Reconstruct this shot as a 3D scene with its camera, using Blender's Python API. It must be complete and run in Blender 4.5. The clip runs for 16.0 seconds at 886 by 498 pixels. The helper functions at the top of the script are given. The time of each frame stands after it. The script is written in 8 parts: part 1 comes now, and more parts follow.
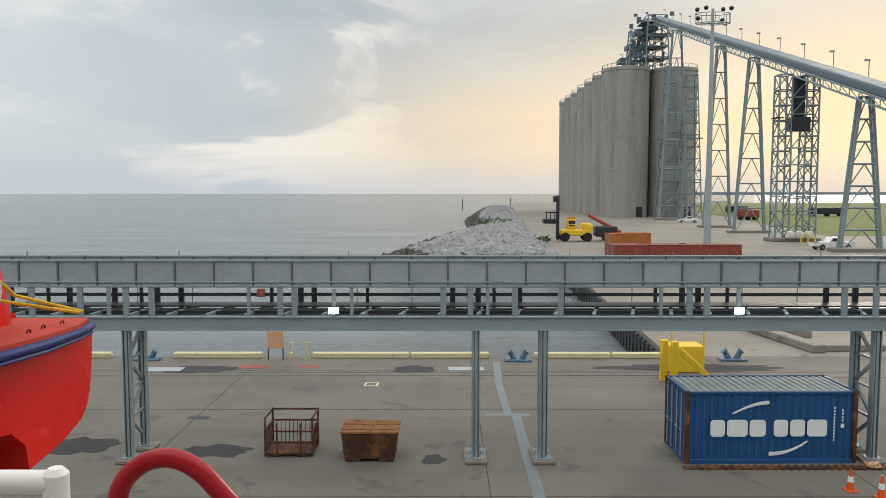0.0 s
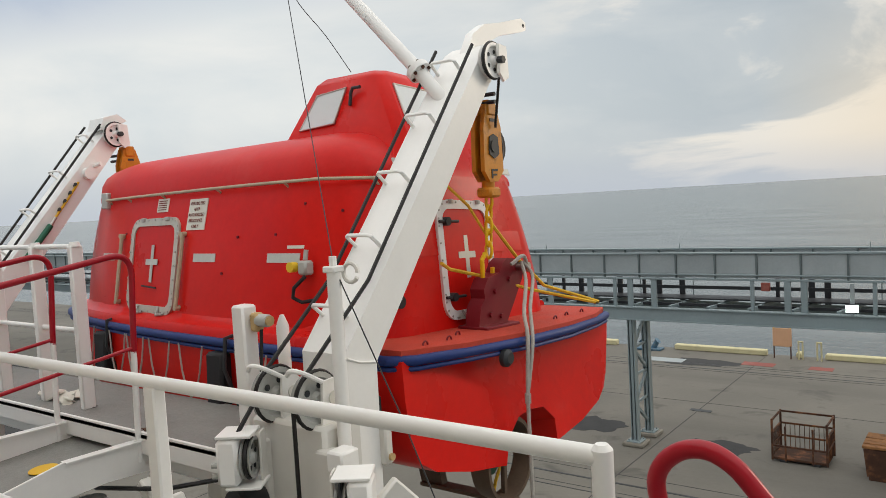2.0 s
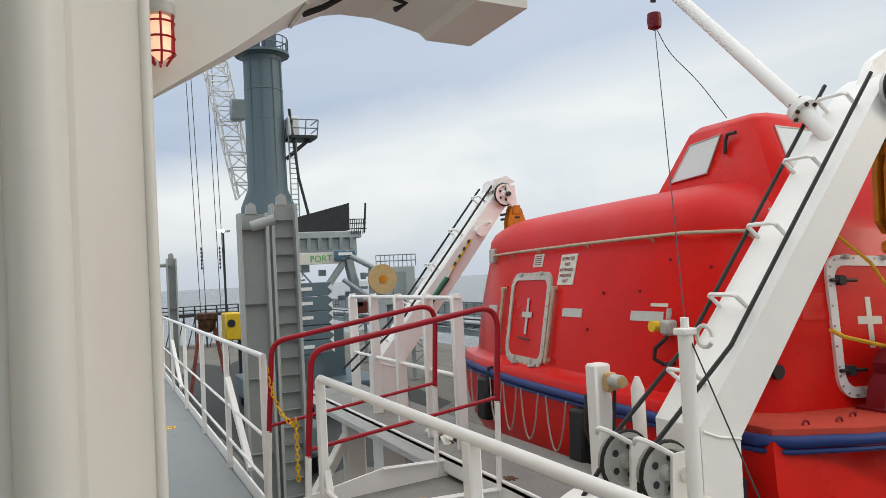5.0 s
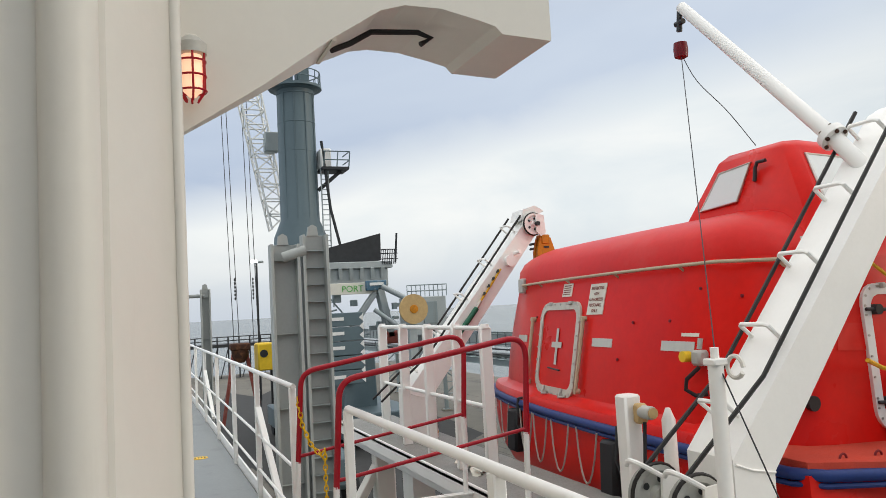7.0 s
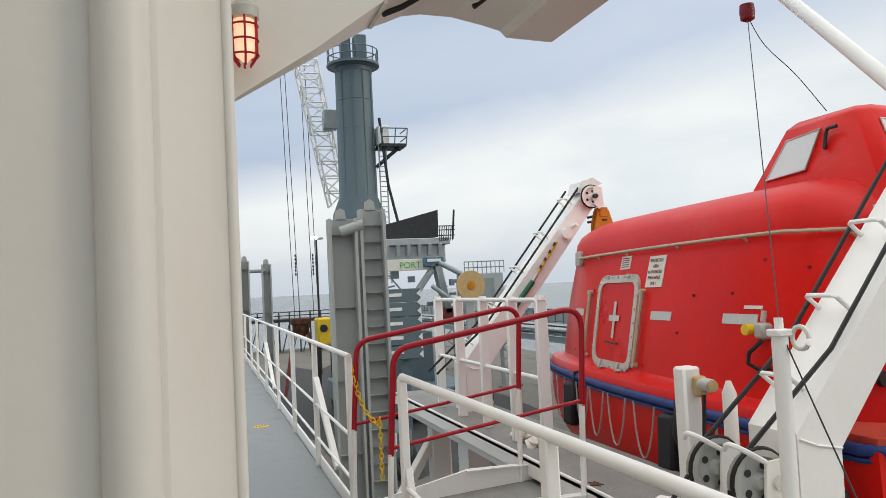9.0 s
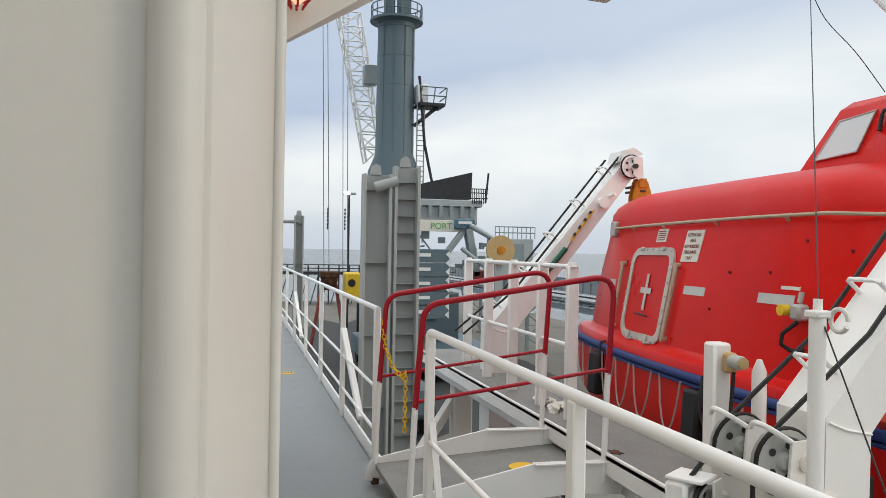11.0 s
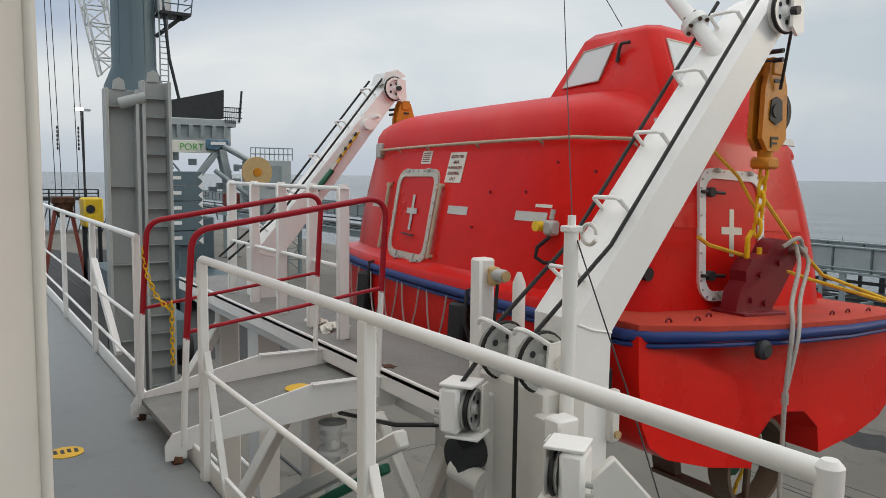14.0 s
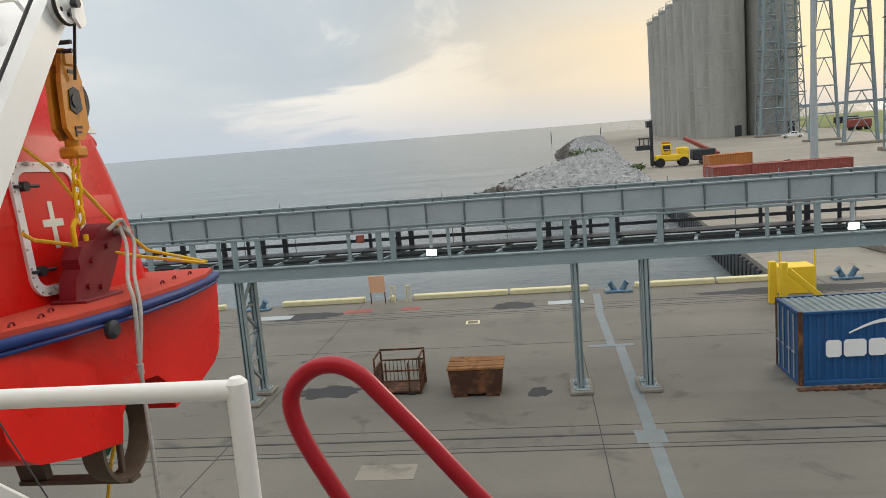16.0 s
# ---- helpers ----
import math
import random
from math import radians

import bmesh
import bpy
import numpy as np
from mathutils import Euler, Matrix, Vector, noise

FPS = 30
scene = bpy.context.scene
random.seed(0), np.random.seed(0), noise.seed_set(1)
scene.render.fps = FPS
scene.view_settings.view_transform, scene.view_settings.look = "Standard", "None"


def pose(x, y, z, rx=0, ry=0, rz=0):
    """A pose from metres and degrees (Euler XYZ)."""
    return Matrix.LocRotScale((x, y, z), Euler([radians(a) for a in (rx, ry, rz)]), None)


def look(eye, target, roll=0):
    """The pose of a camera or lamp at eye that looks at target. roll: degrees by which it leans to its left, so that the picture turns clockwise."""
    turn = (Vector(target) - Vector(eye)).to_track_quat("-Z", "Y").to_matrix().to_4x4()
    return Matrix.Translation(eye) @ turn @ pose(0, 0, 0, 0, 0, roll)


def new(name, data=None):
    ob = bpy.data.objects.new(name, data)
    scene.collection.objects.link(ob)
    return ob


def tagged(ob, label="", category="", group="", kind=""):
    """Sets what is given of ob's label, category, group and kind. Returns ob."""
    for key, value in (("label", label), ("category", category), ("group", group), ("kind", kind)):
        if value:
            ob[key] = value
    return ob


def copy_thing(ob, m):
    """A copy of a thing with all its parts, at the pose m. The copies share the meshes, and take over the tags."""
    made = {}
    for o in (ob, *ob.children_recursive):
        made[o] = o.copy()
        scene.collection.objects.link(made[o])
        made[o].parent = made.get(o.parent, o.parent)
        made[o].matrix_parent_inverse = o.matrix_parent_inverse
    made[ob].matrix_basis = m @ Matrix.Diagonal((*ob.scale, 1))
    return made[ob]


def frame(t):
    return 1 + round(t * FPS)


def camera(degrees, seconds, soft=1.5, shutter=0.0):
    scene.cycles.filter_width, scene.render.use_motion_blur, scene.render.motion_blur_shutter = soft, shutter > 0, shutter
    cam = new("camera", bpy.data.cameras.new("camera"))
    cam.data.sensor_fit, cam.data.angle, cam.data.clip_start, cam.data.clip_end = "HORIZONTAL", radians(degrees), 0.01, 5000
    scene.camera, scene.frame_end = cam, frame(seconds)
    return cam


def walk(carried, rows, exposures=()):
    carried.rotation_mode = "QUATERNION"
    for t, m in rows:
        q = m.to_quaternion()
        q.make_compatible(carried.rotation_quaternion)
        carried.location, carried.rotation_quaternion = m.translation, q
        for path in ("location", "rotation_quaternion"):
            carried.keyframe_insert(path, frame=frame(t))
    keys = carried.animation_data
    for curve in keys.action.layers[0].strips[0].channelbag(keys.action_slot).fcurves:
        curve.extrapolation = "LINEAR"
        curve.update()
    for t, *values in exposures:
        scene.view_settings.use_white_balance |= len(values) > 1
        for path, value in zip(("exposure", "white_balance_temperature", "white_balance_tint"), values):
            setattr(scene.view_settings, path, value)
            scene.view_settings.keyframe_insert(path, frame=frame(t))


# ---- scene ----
cam = camera(60.3, 16.0, soft=0.75)
PATH = [
    (0, (0.055, 0.063, 9.546), (0.05, 2.057, 9.397), 0.0),
    (0.5, (0.063, 0.055, 9.551), (-0.065, 2.045, 9.394), 0.1),
    (1, (0.046, 0.055, 9.556), (-0.369, 2.005, 9.398), -0.1),
    (1.5, (0.011, 0.031, 9.558), (-0.783, 1.86, 9.406), -1.8),
    (2, (0.01, 0.028, 9.556), (-1.176, 1.633, 9.425), -3.3),
    (2.5, (-0.011, -0.01, 9.559), (-1.436, 1.387, 9.436), -3.4),
    (3, (-0.005, -0.007, 9.553), (-1.645, 1.132, 9.443), -3.9),
    (3.5, (0.037, 0.027, 9.57), (-1.805, 0.801, 9.484), -4.6),
    (4, (0.02, 0.218, 9.548), (-1.831, 0.968, 9.443), -5.2),
    (4.5, (0.034, 0.295, 9.548), (-1.789, 1.118, 9.53), -4.0),
    (4.7, (0.042, 0.302, 9.553), (-1.775, 1.137, 9.585), -3.5),
    (6.8, (0.077, 0.308, 9.556), (-1.772, 1.057, 9.707), -3.0),
    (7, (0.076, 0.317, 9.555), (-1.773, 1.065, 9.705), -3.2),
    (7.5, (0.073, 0.326, 9.54), (-1.794, 1.033, 9.664), -3.3),
    (8, (0.058, 0.33, 9.534), (-1.833, 0.971, 9.65), -3.6),
    (10.3, (0.043, 0.358, 9.491), (-1.88, 0.904, 9.545), -0.1),
    (10.5, (0.041, 0.341, 9.492), (-1.887, 0.871, 9.535), 0.7),
    (11, (0.031, 0.32, 9.491), (-1.898, 0.847, 9.492), 1.0),
    (11.5, (0.021, 0.302, 9.487), (-1.907, 0.826, 9.406), 0.9),
    (12, (0.016, 0.276, 9.483), (-1.915, 0.778, 9.337), 0.9),
    (12.5, (0.007, 0.236, 9.48), (-1.929, 0.706, 9.307), 1.2),
    (13, (0.01, 0.232, 9.486), (-1.923, 0.71, 9.298), 2.2),
    (13.5, (0.004, 0.239, 9.48), (-1.853, 0.956, 9.287), 2.3),
    (14, (-0.012, 0.242, 9.491), (-1.674, 1.338, 9.297), 0.7),
    (14.5, (-0.022, 0.184, 9.513), (-1.37, 1.649, 9.318), -1.2),
    (15, (-0.053, 0.091, 9.512), (-1.015, 1.831, 9.289), -2.7),
    (15.5, (-0.046, 0.011, 9.495), (-0.633, 1.902, 9.211), -4.0),
    (15.7, (-0.058, -0.033, 9.484), (-0.513, 1.891, 9.181), -4.4),
    (16, (-0.009, -0.026, 9.509), (-0.261, 1.936, 9.212), -4.7),
]
walk(cam, [(t, look(eye, target, roll)) for t, eye, target, roll in PATH],
     exposures=[(0.0, 0.05, 6500, 9), (1.0, 0.04, 6500, 9), (1.6, -0.06, 6450, 9), (2.2, -0.01, 6650, 9), (3.0, 0.04, 6700, 9), (4.0, 0.04, 6350, 9), (7.0, 0.13, 6450, 9), (11.0, 0.12, 6350, 9), (13.4, 0.14, 6300, 9), (13.9, -0.16, 6300, 9), (14.15, -0.02, 6400, 9), (14.5, 0.26, 6500, 9), (15.0, 0.09, 6550, 9), (16.0, 0.10, 6500, 9)])

# ---------------------------------------------------------------- world, sun
SUN_AZ, SUN_EL = -30.0, 7.0          # degrees; azimuth from +y, left positive


def link(nt, a, b):
    nt.links.new(a, b)


def node(nt, kind, **values):
    n = nt.nodes.new(kind)
    for key, value in values.items():
        if key in n.inputs:
            n.inputs[key].default_value = value
    return n


def math_node(nt, op, a, b=0.0, clamp=False):
    n = nt.nodes.new("ShaderNodeMath")
    n.operation, n.use_clamp = op, clamp
    for i, v in enumerate((a, b)):
        if isinstance(v, (int, float)):
            n.inputs[i].default_value = v
        else:
            link(nt, v, n.inputs[i])
    return n.outputs[0]


def mix_color(nt, fac, a, b, blend="MIX"):
    n = nt.nodes.new("ShaderNodeMix")
    n.data_type, n.blend_type = "RGBA", blend
    for i, v in ((0, fac), (6, a), (7, b)):
        if isinstance(v, tuple):
            n.inputs[i].default_value = (*v, 1.0) if len(v) == 3 else v
        elif isinstance(v, (int, float)):
            n.inputs[i].default_value = v
        else:
            link(nt, v, n.inputs[i])
    return n.outputs[2]


def ramp(nt, fac, stops):
    n = nt.nodes.new("ShaderNodeValToRGB")
    while len(n.color_ramp.elements) < len(stops):
        n.color_ramp.elements.new(0.5)
    for e, (p, c) in zip(n.color_ramp.elements, stops):
        e.position = p
        e.color = (c, c, c, 1) if isinstance(c, (int, float)) else (*c, 1)
    link(nt, fac, n.inputs[0])
    return n.outputs[0]


def noise_fac(nt, vec, scale, detail=4.0, rough=0.55, distort=0.0):
    n = node(nt, "ShaderNodeTexNoise", Scale=scale, Detail=detail, Roughness=rough, Distortion=distort)
    link(nt, vec, n.inputs["Vector"])
    return n.outputs["Fac"]


def mapping(nt, vec, scale=(1, 1, 1), loc=(0, 0, 0)):
    n = nt.nodes.new("ShaderNodeMapping")
    n.inputs["Scale"].default_value, n.inputs["Location"].default_value = scale, loc
    link(nt, vec, n.inputs["Vector"])
    return n.outputs[0]


def build_world():
    w = bpy.data.worlds.new("world")
    scene.world = w
    w.use_nodes = True
    nt = w.node_tree
    nt.nodes.clear()
    d = nt.nodes.new("ShaderNodeTexCoord").outputs["Generated"]
    sep = nt.nodes.new("ShaderNodeSeparateXYZ")
    link(nt, d, sep.inputs[0])
    z = sep.outputs[2]
    up = math_node(nt, "MAXIMUM", z, 0.0)
    # clear sky, seen only thinly between the clouds
    sky = nt.nodes.new("ShaderNodeTexSky")
    sky.sky_type, sky.sun_disc = "NISHITA", False
    sky.sun_elevation, sky.sun_rotation = radians(SUN_EL), radians(-SUN_AZ)
    sky.dust_density = 2.0
    clear = mix_color(nt, 1.0, sky.outputs[0], (0.1, 0.1, 0.1), "MULTIPLY")
    # cloud sheet: a pale band under a blue-grey bank that slopes up to seaward
    n1 = noise_fac(nt, mapping(nt, d, (1.0, 1.0, 2.2), (3.1, 1.2, 0.4)), 1.3, 5, 0.5, 0.3)
    n2 = noise_fac(nt, mapping(nt, d, (1.0, 1.0, 2.6), (7.7, 2.4, 1.9)), 3.2, 8, 0.55, 0.5)
    f2 = ramp(nt, n2, [(0.36, 0.0), (0.68, 1.0)])
    west = ramp(nt, math_node(nt, "MULTIPLY", sep.outputs[0], -1.0), [(0.10, 0.0), (0.75, 1.0)])
    sea = mix_color(nt, f2, (0.41, 0.48, 0.55), (0.60, 0.645, 0.68))
    band = mix_color(nt, f2, (0.78, 0.83, 0.86), (0.96, 0.96, 0.94))
    low = mix_color(nt, west, sea, band)
    low = mix_color(nt, ramp(nt, up, [(0.0, 0.75), (0.11, 0.0)]), low, (0.53, 0.60, 0.68))
    bank = mix_color(nt, ramp(nt, n1, [(0.35, 0.0), (0.68, 1.0)]), (0.46, 0.54, 0.69), (0.68, 0.745, 0.84))
    edge = math_node(nt, "ADD", math_node(nt, "MULTIPLY", sep.outputs[1], 0.20), 0.125)
    lift0 = math_node(nt, "ADD", math_node(nt, "SUBTRACT", up, edge), math_node(nt, "MULTIPLY", math_node(nt, "SUBTRACT", n2, 0.5), 0.10))
    bankf = ramp(nt, math_node(nt, "ADD", lift0, 0.5), [(0.475, 0.0), (0.545, 1.0)])
    clouds = mix_color(nt, math_node(nt, "MULTIPLY", bankf, math_node(nt, "ADD", math_node(nt, "MULTIPLY", west, 0.75), 0.25)), low, bank)
    # cream cloud tops over the sea
    pd = nt.nodes.new("ShaderNodeVectorMath")
    pd.operation = "DOT_PRODUCT"
    link(nt, d, pd.inputs[0])
    pd.inputs[1].default_value = tuple(Vector((-math.sin(radians(15)), math.cos(radians(15)), math.tan(radians(8.5)))).normalized())
    puff = math_node(nt, "MULTIPLY", ramp(nt, pd.outputs["Value"], [(0.965, 0.0), (0.998, 1.0)]), ramp(nt, n2, [(0.49, 0.0), (0.56, 1.0)]))
    clouds = mix_color(nt, math_node(nt, "MULTIPLY", puff, 0.9), clouds, (0.93, 0.89, 0.83))
    col = mix_color(nt, 0.10, clouds, clear)
    # glow of the low sun behind the cloud
    a = radians(SUN_AZ)
    dot = nt.nodes.new("ShaderNodeVectorMath")
    dot.operation = "DOT_PRODUCT"
    link(nt, d, dot.inputs[0])
    dot.inputs[1].default_value = (-math.sin(a), math.cos(a), 0)
    warm = math_node(nt, "MULTIPLY", ramp(nt, dot.outputs["Value"], [(0.72, 0.0), (0.97, 1.0)]),
                     ramp(nt, math_node(nt, "ADD", up, math_node(nt, "MULTIPLY", math_node(nt, "SUBTRACT", n2, 0.5), 0.12)),
                          [(0.0, 0.75), (0.09, 1.0), (0.2, 0.25), (0.34, 0.0)]))
    col = mix_color(nt, math_node(nt, "MULTIPLY", warm, 0.85), col, (1.12, 0.86, 0.52))
    # sea haze at the horizon
    col = mix_color(nt, ramp(nt, up, [(0.0, 0.55), (0.05, 0.0)]), col, (0.55, 0.59, 0.66))
    col = mix_color(nt, math_node(nt, "MULTIPLY", ramp(nt, up, [(0.34, 0.0), (0.62, 1.0)]), 0.85), col, (0.66, 0.65, 0.63))
    # an overcast sky is brightest overhead
    lift = math_node(nt, "ADD", 1.0, math_node(nt, "MULTIPLY", ramp(nt, up, [(0.36, 0.0), (0.85, 1.0)]), 1.5))
    grey3 = nt.nodes.new("ShaderNodeCombineXYZ")
    for i in range(3):
        link(nt, lift, grey3.inputs[i])
    col = mix_color(nt, 1.0, col, grey3.outputs[0], "MULTIPLY")
    bg = nt.nodes.new("ShaderNodeBackground")
    link(nt, col, bg.inputs[0])
    bg.inputs[1].default_value = 1.0
    out = nt.nodes.new("ShaderNodeOutputWorld")
    link(nt, bg.outputs[0], out.inputs[0])


build_world()
sun = new("sun", bpy.data.lights.new("sun", "SUN"))
sun.data.energy, sun.data.angle, sun.data.color = 0.7, radians(14), (1.0, 0.86, 0.70)
sa, se = radians(SUN_AZ), radians(SUN_EL + 6)
sun.matrix_world = look((0, 0, 60), (math.sin(sa) * math.cos(se), -math.cos(sa) * math.cos(se), 60 - math.sin(se)))


# ---------------------------------------------------------------- materials
def material(name, color, rough=0.5, metal=0.0, var=0.12, scale=3.0, bump=0.0, bump_scale=60.0,
             stain=None, stain_amount=0.3, stain_scale=1.5, streak=False, coat=0.0, second=None, spread=0.5,
             per_object=0.0, spec=0.3):
    m = bpy.data.materials.new(name)
    m.use_nodes = True
    nt = m.node_tree
    bsdf = nt.nodes["Principled BSDF"]
    tc = nt.nodes.new("ShaderNodeTexCoord").outputs["Object"]
    info = nt.nodes.new("ShaderNodeObjectInfo")
    shift = nt.nodes.new("ShaderNodeVectorMath")
    shift.operation = "ADD"
    comb = nt.nodes.new("ShaderNodeCombineXYZ")
    r50 = math_node(nt, "MULTIPLY", info.outputs["Random"], 50.0)
    link(nt, r50, comb.inputs[0])
    link(nt, r50, comb.inputs[1])
    link(nt, tc, shift.inputs[0])
    link(nt, comb.outputs[0], shift.inputs[1])
    vec = shift.outputs[0]
    big = noise_fac(nt, vec, scale, 5, 0.6)
    fine = noise_fac(nt, vec, scale * 14, 4, 0.6)
    f = math_node(nt, "ADD", math_node(nt, "MULTIPLY", big, 0.65), math_node(nt, "MULTIPLY", fine, 0.35))
    dark = tuple(c * (1 - var) for c in color)
    light = tuple(min(1.0, c * (1 + var)) for c in color)
    col = mix_color(nt, ramp(nt, f, [(0.3, 0.0), (0.7, 1.0)]), dark, second or light)
    if per_object:
        v = math_node(nt, "ADD", math_node(nt, "MULTIPLY", info.outputs["Random"], per_object), 1 - per_object / 2)
        rgb = nt.nodes.new("ShaderNodeCombineXYZ")
        for i in range(3):
            link(nt, v, rgb.inputs[i])
        col = mix_color(nt, 1.0, col, rgb.outputs[0], "MULTIPLY")
    if stain:
        sv = mapping(nt, vec, (1, 1, 0.12)) if streak else vec
        sn = noise_fac(nt, sv, stain_scale, 7, 0.65, 0.3)
        sf = ramp(nt, sn, [(spread, 0.0), (min(0.99, spread + 0.2), 1.0)])
        col = mix_color(nt, math_node(nt, "MULTIPLY", sf, stain_amount), col, stain)
    link(nt, col, bsdf.inputs["Base Color"])
    bsdf.inputs["Metallic"].default_value = metal
    rr = math_node(nt, "ADD", math_node(nt, "MULTIPLY", math_node(nt, "SUBTRACT", big, 0.5), 0.25), rough, True)
    link(nt, rr, bsdf.inputs["Roughness"])
    bsdf.inputs["Coat Weight"].default_value = coat
    bsdf.inputs["Specular IOR Level"].default_value = spec
    if bump:
        b = node(nt, "ShaderNodeBump", Strength=bump, Distance=0.01)
        link(nt, noise_fac(nt, vec, bump_scale, 5, 0.6), b.inputs["Height"])
        link(nt, b.outputs[0], bsdf.inputs["Normal"])
    return m


def glow(name, color, strength):
    m = bpy.data.materials.new(name)
    m.use_nodes = True
    b = m.node_tree.nodes["Principled BSDF"]
    b.inputs["Base Color"].default_value = (*color, 1)
    b.inputs["Emission Color"].default_value = (*color, 1)
    b.inputs["Emission Strength"].default_value = strength
    return m


def glass_material():
    m = bpy.data.materials.new("window_glass")
    m.use_nodes = True
    b = m.node_tree.nodes["Principled BSDF"]
    b.inputs["Base Color"].default_value = (0.80, 0.88, 0.86, 1)
    b.inputs["Transmission Weight"].default_value = 0.9
    b.inputs["Roughness"].default_value = 0.06
    b.inputs["IOR"].default_value = 1.2
    return m


def water_material():
    m = bpy.data.materials.new("sea_water")
    m.use_nodes = True
    nt = m.node_tree
    b = nt.nodes["Principled BSDF"]
    tc = nt.nodes.new("ShaderNodeTexCoord").outputs["Object"]
    swell = noise_fac(nt, mapping(nt, tc, (0.25, 1.0, 1)), 0.10, 4, 0.55)
    chop = noise_fac(nt, mapping(nt, tc, (0.45, 1.0, 1)), 0.9, 6, 0.62)
    col = mix_color(nt, ramp(nt, swell, [(0.35, 0.0), (0.65, 1.0)]), (0.135, 0.158, 0.166), (0.195, 0.220, 0.224))
    link(nt, col, b.inputs["Base Color"])
    b.inputs["Roughness"].default_value = 0.22
    b.inputs["Specular IOR Level"].default_value = 0.18
    b.inputs["IOR"].default_value = 1.33
    b1 = node(nt, "ShaderNodeBump", Strength=0.75, Distance=0.4)
    link(nt, chop, b1.inputs["Height"])
    b2 = node(nt, "ShaderNodeBump", Strength=0.35, Distance=1.2)
    link(nt, swell, b2.inputs["Height"])
    link(nt, b1.outputs[0], b2.inputs["Normal"])
    link(nt, b2.outputs[0], b.inputs["Normal"])
    return m


def concrete_material(name, base, dark, scale=0.12):
    """Quay concrete: slabs, tyre and oil stains, fine grain."""
    m = bpy.data.materials.new(name)
    m.use_nodes = True
    nt = m.node_tree
    b = nt.nodes["Principled BSDF"]
    tc = nt.nodes.new("ShaderNodeTexCoord").outputs["Object"]
    a = noise_fac(nt, tc, scale, 6, 0.6)
    bnd = noise_fac(nt, mapping(nt, tc, (0.05, 0.6, 1)), 0.7, 5, 0.6)
    g = noise_fac(nt, tc, 6.0, 5, 0.65)
    spots = noise_fac(nt, tc, 0.55, 5, 0.6, 0.6)
    col = mix_color(nt, ramp(nt, a, [(0.3, 0.0), (0.7, 1.0)]), dark, base)
    col = mix_color(nt, math_node(nt, "MULTIPLY", ramp(nt, bnd, [(0.5, 0.0), (0.72, 1.0)]), 0.35), col, tuple(c * 0.62 for c in dark))
    col = mix_color(nt, math_node(nt, "MULTIPLY", ramp(nt, spots, [(0.58, 0.0), (0.68, 1.0)]), 0.6), col, tuple(c * 0.5 for c in dark))
    col = mix_color(nt, math_node(nt, "MULTIPLY", math_node(nt, "SUBTRACT", g, 0.35, True), 0.5), col, tuple(c * 0.7 for c in dark))
    link(nt, col, b.inputs["Base Color"])
    b.inputs["Roughness"].default_value = 0.8
    bp = node(nt, "ShaderNodeBump", Strength=0.3, Distance=0.02)
    link(nt, g, bp.inputs["Height"])
    link(nt, bp.outputs[0], b.inputs["Normal"])
    return m


WATER = water_material()
QUAY = concrete_material("quay_concrete", (0.186, 0.170, 0.141), (0.122, 0.113, 0.095))
LANDM = concrete_material("yard_concrete", (0.29, 0.262, 0.215), (0.21, 0.188, 0.152), 0.05)
WHITE = material("white_ship_paint", (0.86, 0.845, 0.81), 0.35, var=0.03, bump=0.08, bump_scale=25, stain=(0.42, 0.27, 0.14), stain_amount=0.35, spread=0.68, stain_scale=3.0, streak=True)
WHITEPLAIN = material("plain_white_paint", (0.86, 0.845, 0.81), 0.35, var=0.02)
CREAM = material("cream_ship_paint", (0.69, 0.668, 0.615), 0.4, var=0.035, scale=1.2, bump=0.07, bump_scale=14, stain=(0.50, 0.44, 0.35), stain_amount=0.32, spread=0.64, stain_scale=5.0, streak=True)
BOATRED = material("orange_red_gelcoat", (0.60, 0.010, 0.007), 0.30, var=0.10, scale=1.2, coat=0.03, spec=0.11, bump=0.05, bump_scale=5, second=(0.70, 0.013, 0.008), stain=(0.70, 0.035, 0.022), stain_amount=0.3, spread=0.56, stain_scale=1.2)
BOATTOP = material("faded_red_gelcoat", (0.60, 0.016, 0.014), 0.42, var=0.10, scale=1.5, coat=0.0, spec=0.16, bump=0.06, bump_scale=7, stain=(0.60, 0.07, 0.06), stain_amount=0.5, spread=0.5, stain_scale=1.4)
DECKRED = material("red_non_slip_deck", (0.50, 0.055, 0.03), 0.75, var=0.18, scale=4, bump=0.5, bump_scale=220)
BLUE = material("blue_rubber_fender", (0.014, 0.036, 0.16), 0.5, var=0.15, bump=0.1)
RAILRED = material("crimson_rail_paint", (0.36, 0.006, 0.016), 0.32, var=0.08, coat=0.05, bump=0.08, bump_scale=40)
DARKRED = material("dark_red_hook_paint", (0.17, 0.007, 0.014), 0.45, var=0.15, coat=0.05)
ORANGE = material("amber_block_paint", (0.56, 0.21, 0.012), 0.4, var=0.18, stain=(0.05, 0.03, 0.015), stain_amount=0.85, spread=0.54, stain_scale=7)
YELLOW = material("yellow_paint", (0.78, 0.52, 0.03), 0.5, var=0.08, stain=(0.22, 0.15, 0.05), stain_amount=0.5, spread=0.62, stain_scale=5)
PALEYELLOW = material("faded_yellow_paint", (0.62, 0.56, 0.34), 0.7, var=0.1, stain=(0.25, 0.23, 0.17), stain_amount=0.6, spread=0.55, stain_scale=2)
